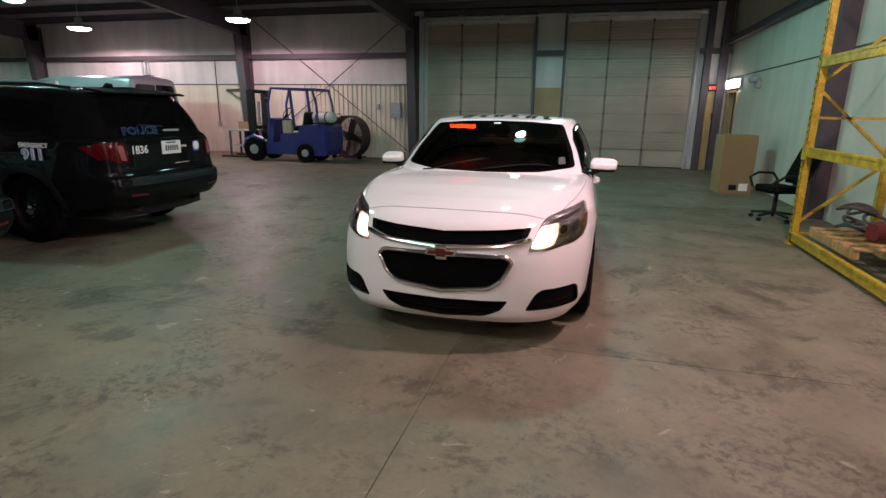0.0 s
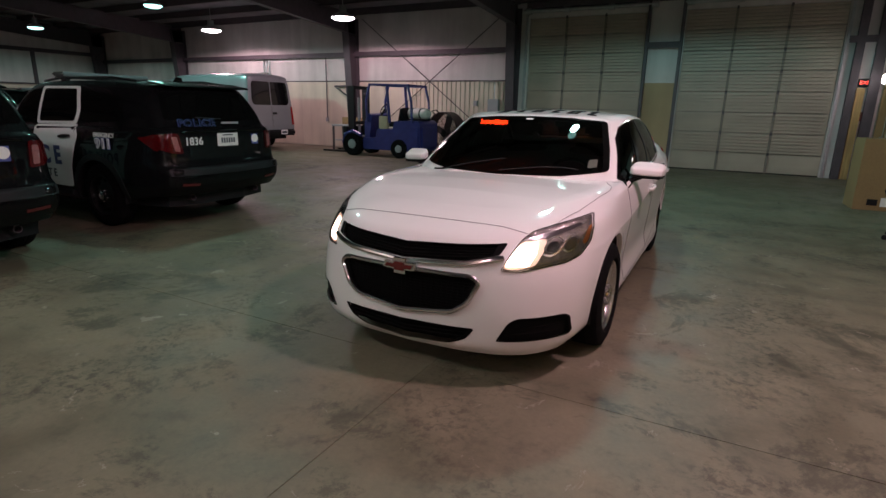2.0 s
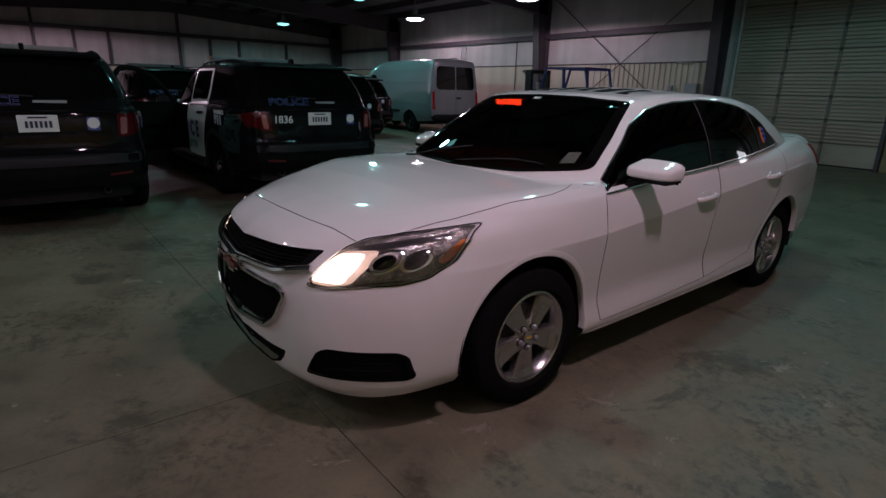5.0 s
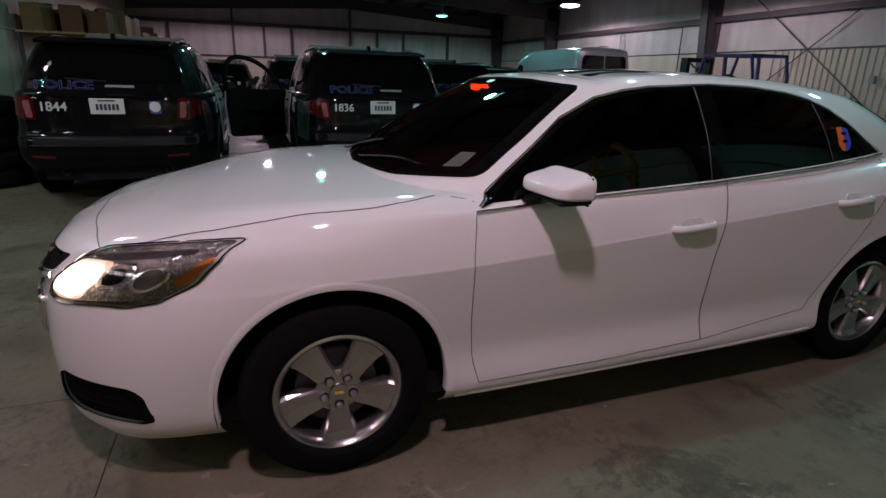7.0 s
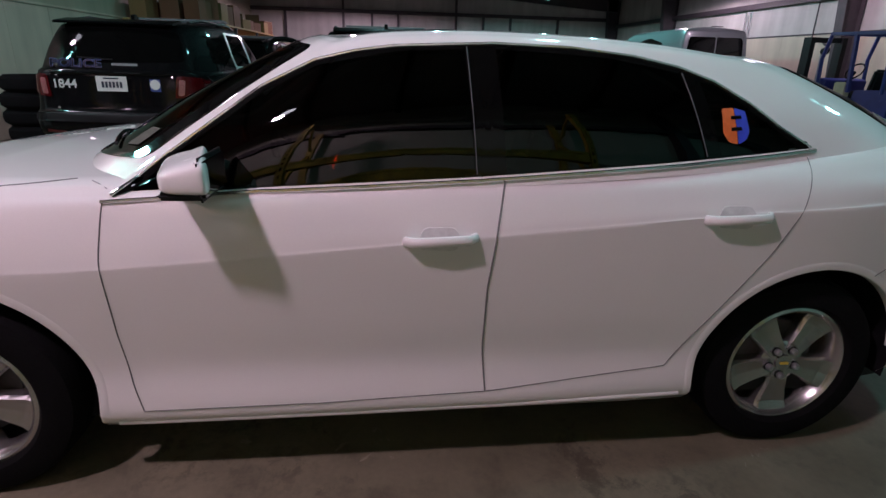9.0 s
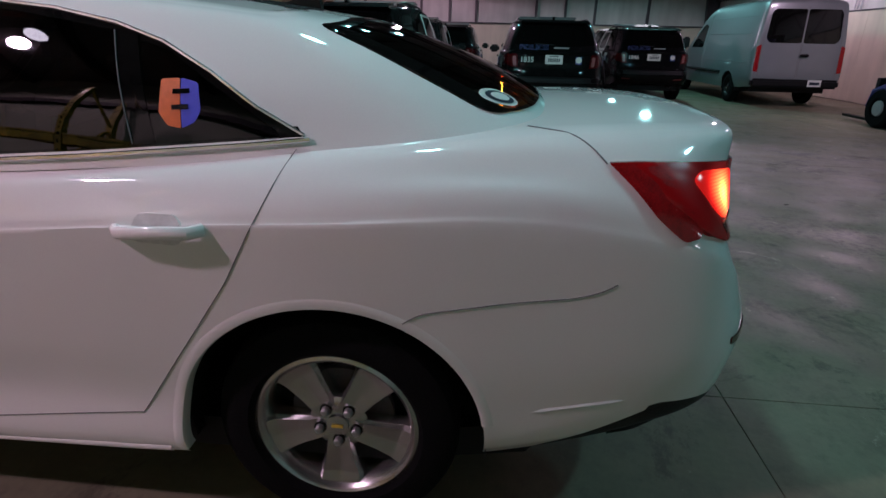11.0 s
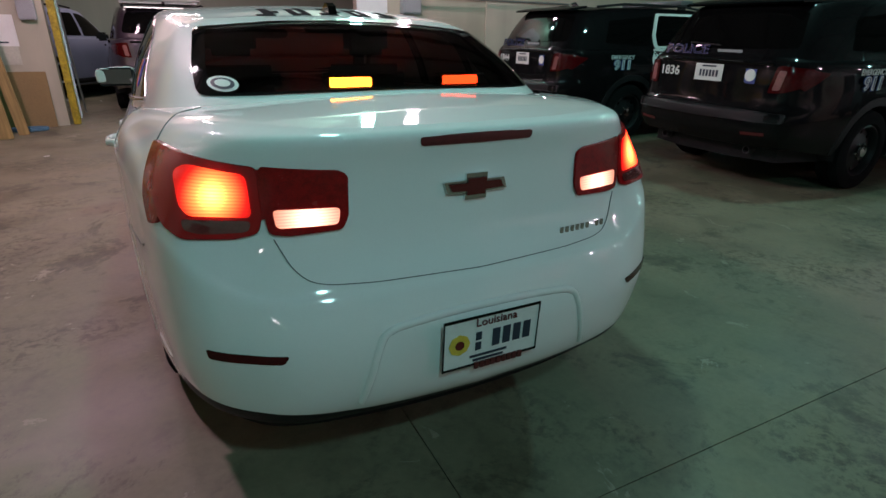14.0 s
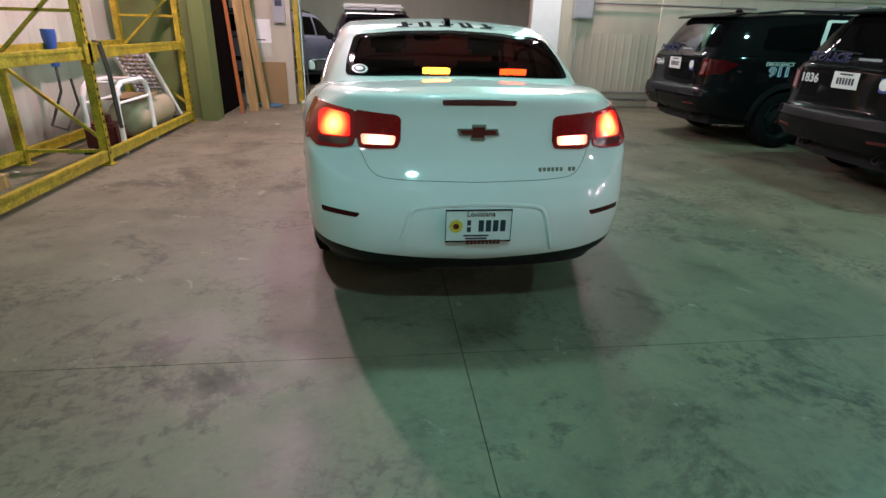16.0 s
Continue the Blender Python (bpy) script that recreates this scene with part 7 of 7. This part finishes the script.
part("case", box((0, 0, 0), (.27, .08, .18), .01), DARK, ex)
lettering("letters", "EXIT", .115, pose(0, -.042, -.005, 90, 0, 0), EXIT_LIT, ex, "red glowing letters")
dr = thing("door_3", Matrix.Translation((X1 + .1, 10.35, 0)), "dark half-open exit door in a tan frame", "door")
tagged(dr, kind="structure")
part("frame", span((-.12, -.5, 0), (.02, -.44, 2.12)), CARD, dr, "tan door frame")
part("frame", span((-.12, .44, 0), (.02, .5, 2.12)), CARD, dr, "tan door frame")
part("frame", span((-.12, -.44, 2.06), (.02, .44, 2.12)), CARD, dr, "tan door frame")
part("leaf", span((.04, -.44, .01), (.085, .44, 2.06)), mat("dark_door_leaf", (.03, .028, .025), .6), dr, "dark door leaf")
part("push_bar", bar((.0, -.35, 1.0), (.0, .35, 1.0), .06, .05), GALV, dr, "steel push bar")
structure(part("door_backing", span((X1 + .2, 9.8, 0), (X1 + .3, 10.9, 2.2)), DECK), "dark closing panel behind the exit door", "wall")
structure(part("corner_trim", span((3.82, Y1 - .1, 0), (3.98, Y1 - .004, 2.08)), TIMBER), "tan corner post board", "trim")
pb = thing("pull_box", Matrix.Translation((4.02, Y1 - .05, 1.45)), "small red and grey alarm box on the corner", "alarm box")
part("box", box((0, 0, 0), (.12, .08, .2), .01), OXIDE, pb)
part("conduit", rod((0, .01, .1), (0, .01, 1.4), .012, n=8), GALV, pb)
sm_ = thing("small_bin", Matrix.Translation((3.62, 7.6, 0)), "small black bin with a pale label on the floor", "bin")
part("bin", box((0, 0, .13), (.2, .26, .26), .02), DARK, sm_)
part("label_patch", box((-.02, -.133, .15), (.1, .004, .12)), PAPER, sm_)

# cardboard box
cb = thing("cardboard_box", Matrix.Translation((3.62, 6.35, 0)) @ Matrix.Rotation(radians(4), 4, "Z"), "tall closed brown cardboard box against the wall", "box")
part("carton", box((0, 0, .56), (.6, .58, 1.12), .006), CARD, cb)
part("flap", box((0, -.15, 1.124), (.59, .27, .006)), CARD, cb)
part("flap", box((0, .15, 1.124), (.59, .27, .006)), CARD, cb)
part("print_label", box((.14, -.293, .14), (.16, .004, .14)), PAPER, cb, "white printed label")
part("print_mark", box((-.05, -.293, .13), (.14, .004, .1)), DARK, cb, "dark printed mark")


def office_chair():
    c = thing("office_chair", Matrix.Translation((3.55, 3.35, 0)) @ Matrix.Rotation(radians(-70), 4, "Z"), "worn black office chair with loop armrests", "chair")
    part("seat", box((0, 0, .46), (.5, .5, .1), .045), INNER, c, "black padded seat")
    part("backrest", box((0, .36, .80), (.46, .09, .58), .04, Matrix.Rotation(radians(-24), 4, "X")), INNER, c, "leaning black backrest")
    part("gas_lift", rod((0, 0, .12), (0, 0, .42), .03), DARK, c)
    part("back_bar", bar((0, .2, .42), (0, .34, .62), .08, .02), DARK, c)
    for s in (-1, 1):
        part("armrest", tube([(s * .27, -.2, .46), (s * .30, -.24, .6), (s * .30, -.12, .67), (s * .30, .12, .66), (s * .29, .2, .56), (s * .27, .1, .46)], .02, 8), DARK, c, "black loop armrest")
    for k in range(5):
        a = 2 * math.pi * k / 5
        e = (.3 * math.cos(a), .3 * math.sin(a))
        leg = part("base_leg", bar((0, 0, .12), (*e, .085), .045, .03), DARK, c)
        part("castor", rod((e[0] - .02 * math.sin(a), e[1] + .02 * math.cos(a), .03), (e[0] + .02 * math.sin(a), e[1] - .02 * math.cos(a), .03), .03, n=12), DARK, leg)


office_chair()


# yellow pallet rack
def rack():
    r = thing("pallet_rack", Matrix.Translation((0, 0, 0)), "yellow steel pallet rack with empty bays along the wall", "rack")
    xf, xb = 3.29, 4.1
    for yy in (1.68, -1.08, -3.84):
        for x in (xf, xb):
            bm = bmesh.new()
            for w in ((-.035, -.03), (.03, .035)):
                add_span(bm, (x - .04, yy + w[0], 0), (x + .04, yy + w[1], 3.4))
            add_span(bm, (x - .04, yy - .035, 0), (x - .034, yy + .035, 3.4))
            up = part("upright", bm, YELLOW, r)
            part("foot_plate", span((x - .07, yy - .07, 0), (x + .07, yy + .07, .012)), YELLOW, up)
            if x == xf:
                for k in range(40):
                    z = .12 + .08 * k
                    part("slot", box((x - .0415, yy, z), (.003, .018, .03)), FRIT, up)
        z = .25
        k = 0
        while z < 3.2:
            part("brace", bar((xf, yy, z if k % 2 == 0 else z + .75), (xb, yy, z + .75 if k % 2 == 0 else z), .03, .03), YELLOW, r)
            z += .8
            k += 1
        for z in (.14, 1.48):
            part("brace", bar((xf, yy, z), (xb, yy, z), .03, .03), YELLOW, r)
    for a, b in ((1.64, -1.04), (-1.12, -3.80)):
        for z in (.10, 1.10, 2.08):
            for x in (xf - .01, xb):
                bm = add_span(span((x - .025, b, z - .055), (x + .025, a, z + .055), .004), (x - .03, b, z + .025), (x + .03, a, z + .05))
                part("beam", bm, YELLOW, r)
            if z == 1.10:
                for x in (xf - .04,):
                    for e in (a, b):
                        part("beam_clip", span((x - .012, e - .07, z - .09), (x + .0, e + .07, z + .09)), YELLOW, r)


rack()
pal = thing("wood_pallet", Matrix.Translation((3.72, .9, .155)), "brown wooden pallet lying in the rack", "pallet")
for k in range(5):
    part("board", box((0, -.5 + .25 * k, .10), (.7, .12, .02), .003), TIMBER, pal)
for x in (-.32, 0, .32):
    part("runner", box((x, 0, .045), (.06, 1.1, .09), .004), TIMBER, pal)
coil = thing("hose_heap", Matrix.Translation((3.75, 1.15, .275)), "heap of dark coiled hoses and a roll on the pallet", "hoses")
for k in range(7):
    r0 = rng.uniform(.1, .22)
    cx, cy, cz = rng.uniform(-.1, .15), rng.uniform(-.2, .2), .02 + .03 * k
    part("hose", tube([(cx + r0 * math.cos(a), cy + r0 * math.sin(a) * 1.3, cz + .04 + .03 * math.sin(2 * a + k)) for a in np.linspace(0, 6.283, 22, endpoint=False)], .018, 7, True), ROPE, coil)
part("roll", rod((-.1, -.45, .1), (.12, -.38, .1), .09, n=18), OXIDE, coil, "dull red roll")

# air tank, guard rails and mesh in the second bay
tank = thing("air_tank", Matrix.Translation((3.56, -2.85, 0)), "tan horizontal air tank on a red base", "air compressor")
part("vessel", lathe([(.0001, -.65), (.12, -.63), (.2, -.57), (.23, -.48), (.23, .48), (.2, .57), (.12, .63), (.0001, .65)], 28, "Y"), TAN, tank, "tan tank", True).location = (0, 0, .29)
part("saddle", box((0, -.35, .05), (.4, .1, .10), .01), OXIDE, tank, "red saddle")
part("saddle", box((0, .35, .05), (.4, .1, .10), .01), OXIDE, tank, "red saddle")
part("deck", box((0, .32, .53), (.42, .7, .02), .004), CARD, tank, "brown top plate")
pump = thing("red_pump", Matrix.Translation((3.55, -1.72, 0)), "small dark red engine on the rack floor", "engine")
part("block", box((0, 0, .18), (.34, .3, .3), .03), OXIDE, pump)
part("head", rod((0, 0, .3), (0, 0, .42), .08, n=16), OXIDE, pump)
part("foot", box((0, 0, .02), (.4, .36, .04), .006), DARK, pump)
gr = thing("white_guard_rail", Matrix.Translation((3.42, -2.05, .38)), "white bent tube guard rail standing over the tank", "guard rail")
for x in (-.1, .25):
    part("hoop", tube([(x, -.45, -.38), (x, -.45, .12), (x, -.43, .24), (x, -.37, .33), (x, -.27, .38), (x, .27, .38), (x, .37, .33), (x, .43, .24), (x, .45, .12), (x, .45, -.38)], .028, 10), PAPER, gr)
    part("mid_rail", rod((x, -.45, .17), (x, .45, .17), .016, n=8), PAPER, gr)
for y in (-.3, .3):
    part("cross_rail", rod((-.1, y, .38), (.25, y, .38), .016, n=8), PAPER, gr)
me_ = thing("metal_mesh_ramp", Matrix.Translation((3.6, -3.72, .16)) @ Matrix.Rotation(radians(44), 4, "X"), "grey perforated metal ramp leaning in the rack", "ramp")
part("rail", bar((-.2, -.1, 0), (-.2, 1.3, 0), .03, .06), PAPER, me_)
part("rail", bar((.2, -.1, 0), (.2, 1.3, 0), .03, .06), PAPER, me_)
for k in range(17):
    part("rung", bar((-.2, -.05 + .078 * k, 0), (.2, -.05 + .078 * k, 0), .012, .03), GALV, me_)
for k in range(5):
    part("lengthwise_bar", bar((-.14 + .07 * k, -.08, .008), (-.14 + .07 * k, 1.25, .008), .012, .02), GALV, me_)
bj = thing("blue_jug", Matrix.Translation((4.02, -1.9, 1.16)), "blue plastic bottle hung with a hose on the wall", "bottle")
part("cone", lathe([(.0001, -.25), (.04, -.25), (.05, -.05), (.07, .06), (.07, .14), (.0001, .14)], 18, "Z"), BLUE_PLASTIC, bj, "", True)
part("hose", tube([(0, 0, -.24), (-.05, .1, -.5), (.02, .3, -.85), (.03, .0, -.95), (.0, -.3, -.7), (0, -.25, -.4)], .015, 7), ROPE, bj, "grey hose")
hs = thing("hanging_hose", Matrix.Translation((3.25, -1.14, 1.12)), "dark hose looped over the rack beam", "hose")
part("loop", tube([(-.06, -.02, .06), (-.09, -.04, -.2), (-.08, -.1, -.75), (-.07, -.16, -.78), (-.075, -.12, -.2), (-.05, -.08, .08), (.0, -.04, .09)], .014, 7), ROPE, hs)

# green partition, black panel for the unlit opening, boards
structure(part("partition", span((2.94, -4.35, 0), (3.16, -3.95, 3.6)), GREEN_PAINT), "green painted partition end", "wall")
structure(part("partition_side", span((3.16, -4.35, 0), (X1, -4.2, 3.6)), GREEN_PAINT), "green painted partition wall", "wall")
structure(part("partition_post", span((2.62, -5.9, 0), (2.8, -5.72, 3.6)), GREEN_PAINT), "green painted post", "post")
# Near-black slab in place of a real opening; its shade is in the colour.
structure(part("partition_dark", span((3.0, -5.7, 0), (3.06, -4.35, 3.6)), mat("unlit_opening_black", (.006, .004, .0035), 1.0, spec=0.02), None), "near-black panel standing in for the unlit opening beside the partition", "wall")
for i, (x, w, a, mt) in enumerate(((2.74, .05, 3, mat("orange_board", (.40, .11, .025), .7, 0, .2)), (2.60, .15, 3.5, TIMBER), (2.46, .12, 5.5, TIMBER))):
    lb = thing("leaning_board", Matrix.Translation((x, -4.75 - .28 * i, 0)) @ Matrix.Rotation(radians(a), 4, "Y"), "long timber board leaning against the partition", "board", "leaning boards")
    part("plank", box((0, 0, 1.3), (w, .035, 2.6), .003), mt, lb)
cs = thing("cardboard_sheet", Matrix.Translation((2.47, Y0 + .03, 0)), "flat brown cardboard sheet leaning on the wall", "cardboard")
part("sheet", box((0, .02, .38), (.62, .012, .76), .002, Matrix.Rotation(radians(3), 4, "X")), CARD, cs)
pp = thing("paper_notice", Matrix.Translation((2.55, Y0 + .01, 1.27)), "white paper notice in a pale holder", "notice")
part("holder", box((0, 0, -.12), (.3, .012, .6), .003), mat("beige_panel", (.5, .48, .40), .6), pp, "beige holder")
part("sheet", box((0, .009, .02), (.34, .004, .40)), PAPER, pp)
part("writing_bar", box((.04, .0125, -.13), (.2, .002, .02)), INK, pp)
tb = thing("thermostat_box", Matrix.Translation((2.2, Y0 + .05, 1.68)), "grey wall control box with a small screen", "control box")
part("case", box((0, 0, 0), (.2, .1, .5), .012), GREY_BOX, tb)
part("screen", box((0, .052, .08), (.12, .004, .1)), INK, tb)
part("conduit", rod((0, 0, .25), (0, 0, 1.6), .016, n=8), GALV, tb)
yp = thing("yellow_bollard", Matrix.Translation((1.93, Y0 - .09, 0)), "yellow painted door guard post", "bollard")
part("post", bar((0, 0, 0), (0, 0, 3.2), .09, .12, .012), YELLOW, yp)
bh = thing("blue_hose_heap", Matrix.Translation((2.45, -5.6, 0)), "heap of blue hose on the floor", "hose")
for k in range(3):
    part("coil", tube([(.22 * math.cos(a), .1 * math.sin(a), .02 + .012 * k) for a in np.linspace(0, 6.283, 22, endpoint=False)], .013, 7, True), mat("blue_hose", (.05, .14, .22), .6), bh)
structure(part("door_jamb", span((WD[0] - .55, Y0 + .002, 0), (WD[0], Y0 + .03, 3.3)), mat("white_panel", (.72, .73, .72), .5, 0, .05)), "white panel beside the doorway", "trim")
dbx = thing("breaker_panel", Matrix.Translation((-3.42, Y0 + .08, 1.95)), "grey breaker panel with conduits on the wall", "electrical box")
part("case", box((0, 0, 0), (.36, .15, .62), .012), GREY_BOX, dbx)
part("door", box((0, .08, 0), (.32, .01, .56), .004), GREY_BOX, dbx)
part("latch", box((.13, .088, .05), (.02, .012, .06)), DARK, dbx)
for x in (-.12, 0, .12):
    part("conduit", rod((x, 0, .31), (x, 0, 1.6), .016, n=8), GALV, dbx)
part("conduit", rod((.1, 0, -.31), (.1, 0, -1.9), .016, n=8), GALV, dbx)
part("conduit", tube([(-.18, 0, -.02), (-.4, 0, -.02), (-3.5, 0, -.04)], .016, 8), GALV, dbx)
for z in (.3, .18):
    pr = thing("floor_pipe", Matrix.Translation((-4.6, Y0 + .05, z)), "thin pipe along the foot of the wall", "pipe", "wall pipes")
    part("pipe", rod((-1.6, 0, 0), (1.6, 0, 0), .018, n=8), GALV, pr)
structure(part("wall_liner_south", corrugated("c", 2.6, 4.9, 0.02, 1.4, 0, 0.16, 0.004).copy(), CREAM), "cream ribbed panels at the foot of the wall", "wall panel").matrix_basis = Matrix.Translation((0, Y0 + .02, 0)) @ Matrix.Rotation(math.pi, 4, "Z")
boards = bmesh.new()
x = -5.0
while x > X0 + 1.3:
    add_span(boards, (x - 1.2, Y0 + .003, .02), (x - .004, Y0 + .03, 2.07))
    x -= 1.204
add_span(boards, (X0 + .1, Y0 + .003, 2.09), (-5.0, Y0 + .045, 2.13))
structure(part("wall_boards_south", boards, LINER), "tan flat liner boards along the shaded wall", "wall panel")
boards = bmesh.new()
y = Y0 + .1
while y < Y1 - 1.3:
    add_span(boards, (X0 + .003, y, .02), (X0 + .03, y + 1.2, 2.04))
    y += 1.204
structure(part("wall_boards_west", boards, LINER), "tan flat liner boards at the foot of the far wall", "wall panel")

# long shelf with cartons along the wall, seen above the parked vehicles
sh = thing("storage_shelf", Matrix.Translation((-15.3, -5.25, 0)), "long dark storage shelf stacked with cartons", "shelf")
for x in (-3.9, -1.3, 1.3, 3.9):
    for y in (-.6, 1.15):
        part("post", bar((x, y, 0), (x, y, 2.06), .07, .07), STEEL, sh)
for z in (.4, 1.25, 2.08):
    part("shelf_board", box((0, .28, z), (7.9, 1.84, .04)), TIMBER, sh)
for k in range(36):
    w, h, d = rng.uniform(.42, .85), rng.uniform(.24, .6), rng.uniform(.36, .56)
    row = k % 3
    c = thing("carton", Matrix.Translation((-11.8 - .62 * (k // 3), -5.55 + .6 * row + rng.uniform(-.04, .04), 2.1)) @ Matrix.Rotation(rng.uniform(-.35, .35), 4, "Z"), "brown cardboard carton on the top shelf", "box", "cartons")
    part("carton", box((0, 0, h / 2), (min(w, .56), d, h), .006), OLD_CARD if k % 4 else CARD, c)
    part("tape", box((0, 0, h + .001), (.05, d, .003)), TAN, c)
    if k % 3 == 0:
        part("flap", box((0, d / 2 + .06, h - .01), (w * .6, .14, .008), 0, Matrix.Rotation(.0, 4, "X")), CARD, c, "open carton flap")
for (tx, ty_), n in (((-5.45, -4.62), 5), ((-6.35, -4.8), 4)):
    ty = thing("tyre_stack", Matrix.Translation((tx, ty_, 0)), "stack of black tyres beside the wall", "tyres", "tyre stacks")
    for k in range(n):
        part("tyre", lathe([(.22, -.095), (.33, -.105), (.385, -.06), (.395, 0), (.385, .06), (.33, .105), (.22, .095)], 32, "Z", True), RUBBER, ty, "", True).location = (rng.uniform(-.03, .03), rng.uniform(-.03, .03), .106 + .211 * k)

# next bay: two parked vehicles and a ladder
suv(Matrix.Translation((.55, -9.3, 0)) @ Matrix.Rotation(radians(2), 4, "Z"), "", "dark parked vehicle with a white roof in the next bay", False, False, mat("dark_paint", (.03, .02, .03), .4, coat=1.0), False)
suv(Matrix.Translation((2.75, -10.6, 0)) @ Matrix.Rotation(radians(-25), 4, "Z"), "", "pale blue parked vehicle in the next bay", False, False, PURPLE_PAINT, False)
# White slab laid on top to give the dark vehicle its white roof.
wr = thing("white_roof_slab", Matrix.Translation((.55, -9.0, 1.735)), "white slab standing in for the dark vehicle's white roof", "roof box")
part("cover", box((0, .6, .06), (1.3, 1.7, .12), .05), PAPER, wr)
ld = thing("step_ladder", Matrix.Translation((2.12, -6.75, 0)), "grey step ladder standing by the doorway", "ladder")
for x in (-.18, .18):
    part("stile", bar((x, 0, 0), (x * .8, -.25, 2.1), .03, .06), GALV, ld)
    part("back_leg", bar((x, -.7, 0), (x * .8, -.28, 2.05), .025, .04), GALV, ld)
for k in range(7):
    part("step", box((0, -.03 * k - .02, .28 + .27 * k), (.34, .09, .025)), GALV, ld)

# crumbs, twigs and paper scraps on the floor
scraps = bmesh.new()
for k in range(70):
    near = k < 34
    x, y = (rng.uniform(-2.5, 3.0), rng.uniform(-5.4, -2.6)) if near else (rng.uniform(-3.5, 3.2), rng.uniform(2.7, 7.0))
    a, l = rng.uniform(0, 6.28), rng.uniform(.006, .022)
    add_box(scraps, (x, y, .003), (l * 2, l * rng.uniform(.3, .9), .005), 0, Matrix.Translation((x, y, 0)) @ Matrix.Rotation(a, 4, "Z") @ Matrix.Translation((-x, -y, 0)))
tagged(part("floor_scraps", scraps, ROPE), "small dark crumbs and twigs scattered on the floor", "debris", kind="stuff")
scraps = bmesh.new()
for k in range(26):
    x, y = rng.uniform(2.55, 3.2), rng.uniform(-4.2, -1.2)
    l = rng.uniform(.01, .035)
    add_box(scraps, (x, y, .003), (l * 2, l * rng.uniform(.4, .9), .005), 0, Matrix.Translation((x, y, 0)) @ Matrix.Rotation(rng.uniform(0, 6.28), 4, "Z") @ Matrix.Translation((-x, -y, 0)))
tagged(part("paper_scraps", scraps, PAPER), "white paper scraps lying along the rack", "debris", kind="stuff")

# ---- floor slabs ----
gx, gy = [X0 - 0.3, -19.65, -14.72, -9.79, -4.86, 0.08, X1 + 3.2], [-13.2, -7.15, -2.2, 2.74, 7.67, Y1 + 0.25]
for a, b in zip(gx, gx[1:]):
    for c, d in zip(gy, gy[1:]):
        bm = span((a + 0.002, c + 0.002, -0.1), (b - 0.002, d - 0.002, 0.0))
        part("slab", bm, CONCRETE, floor)
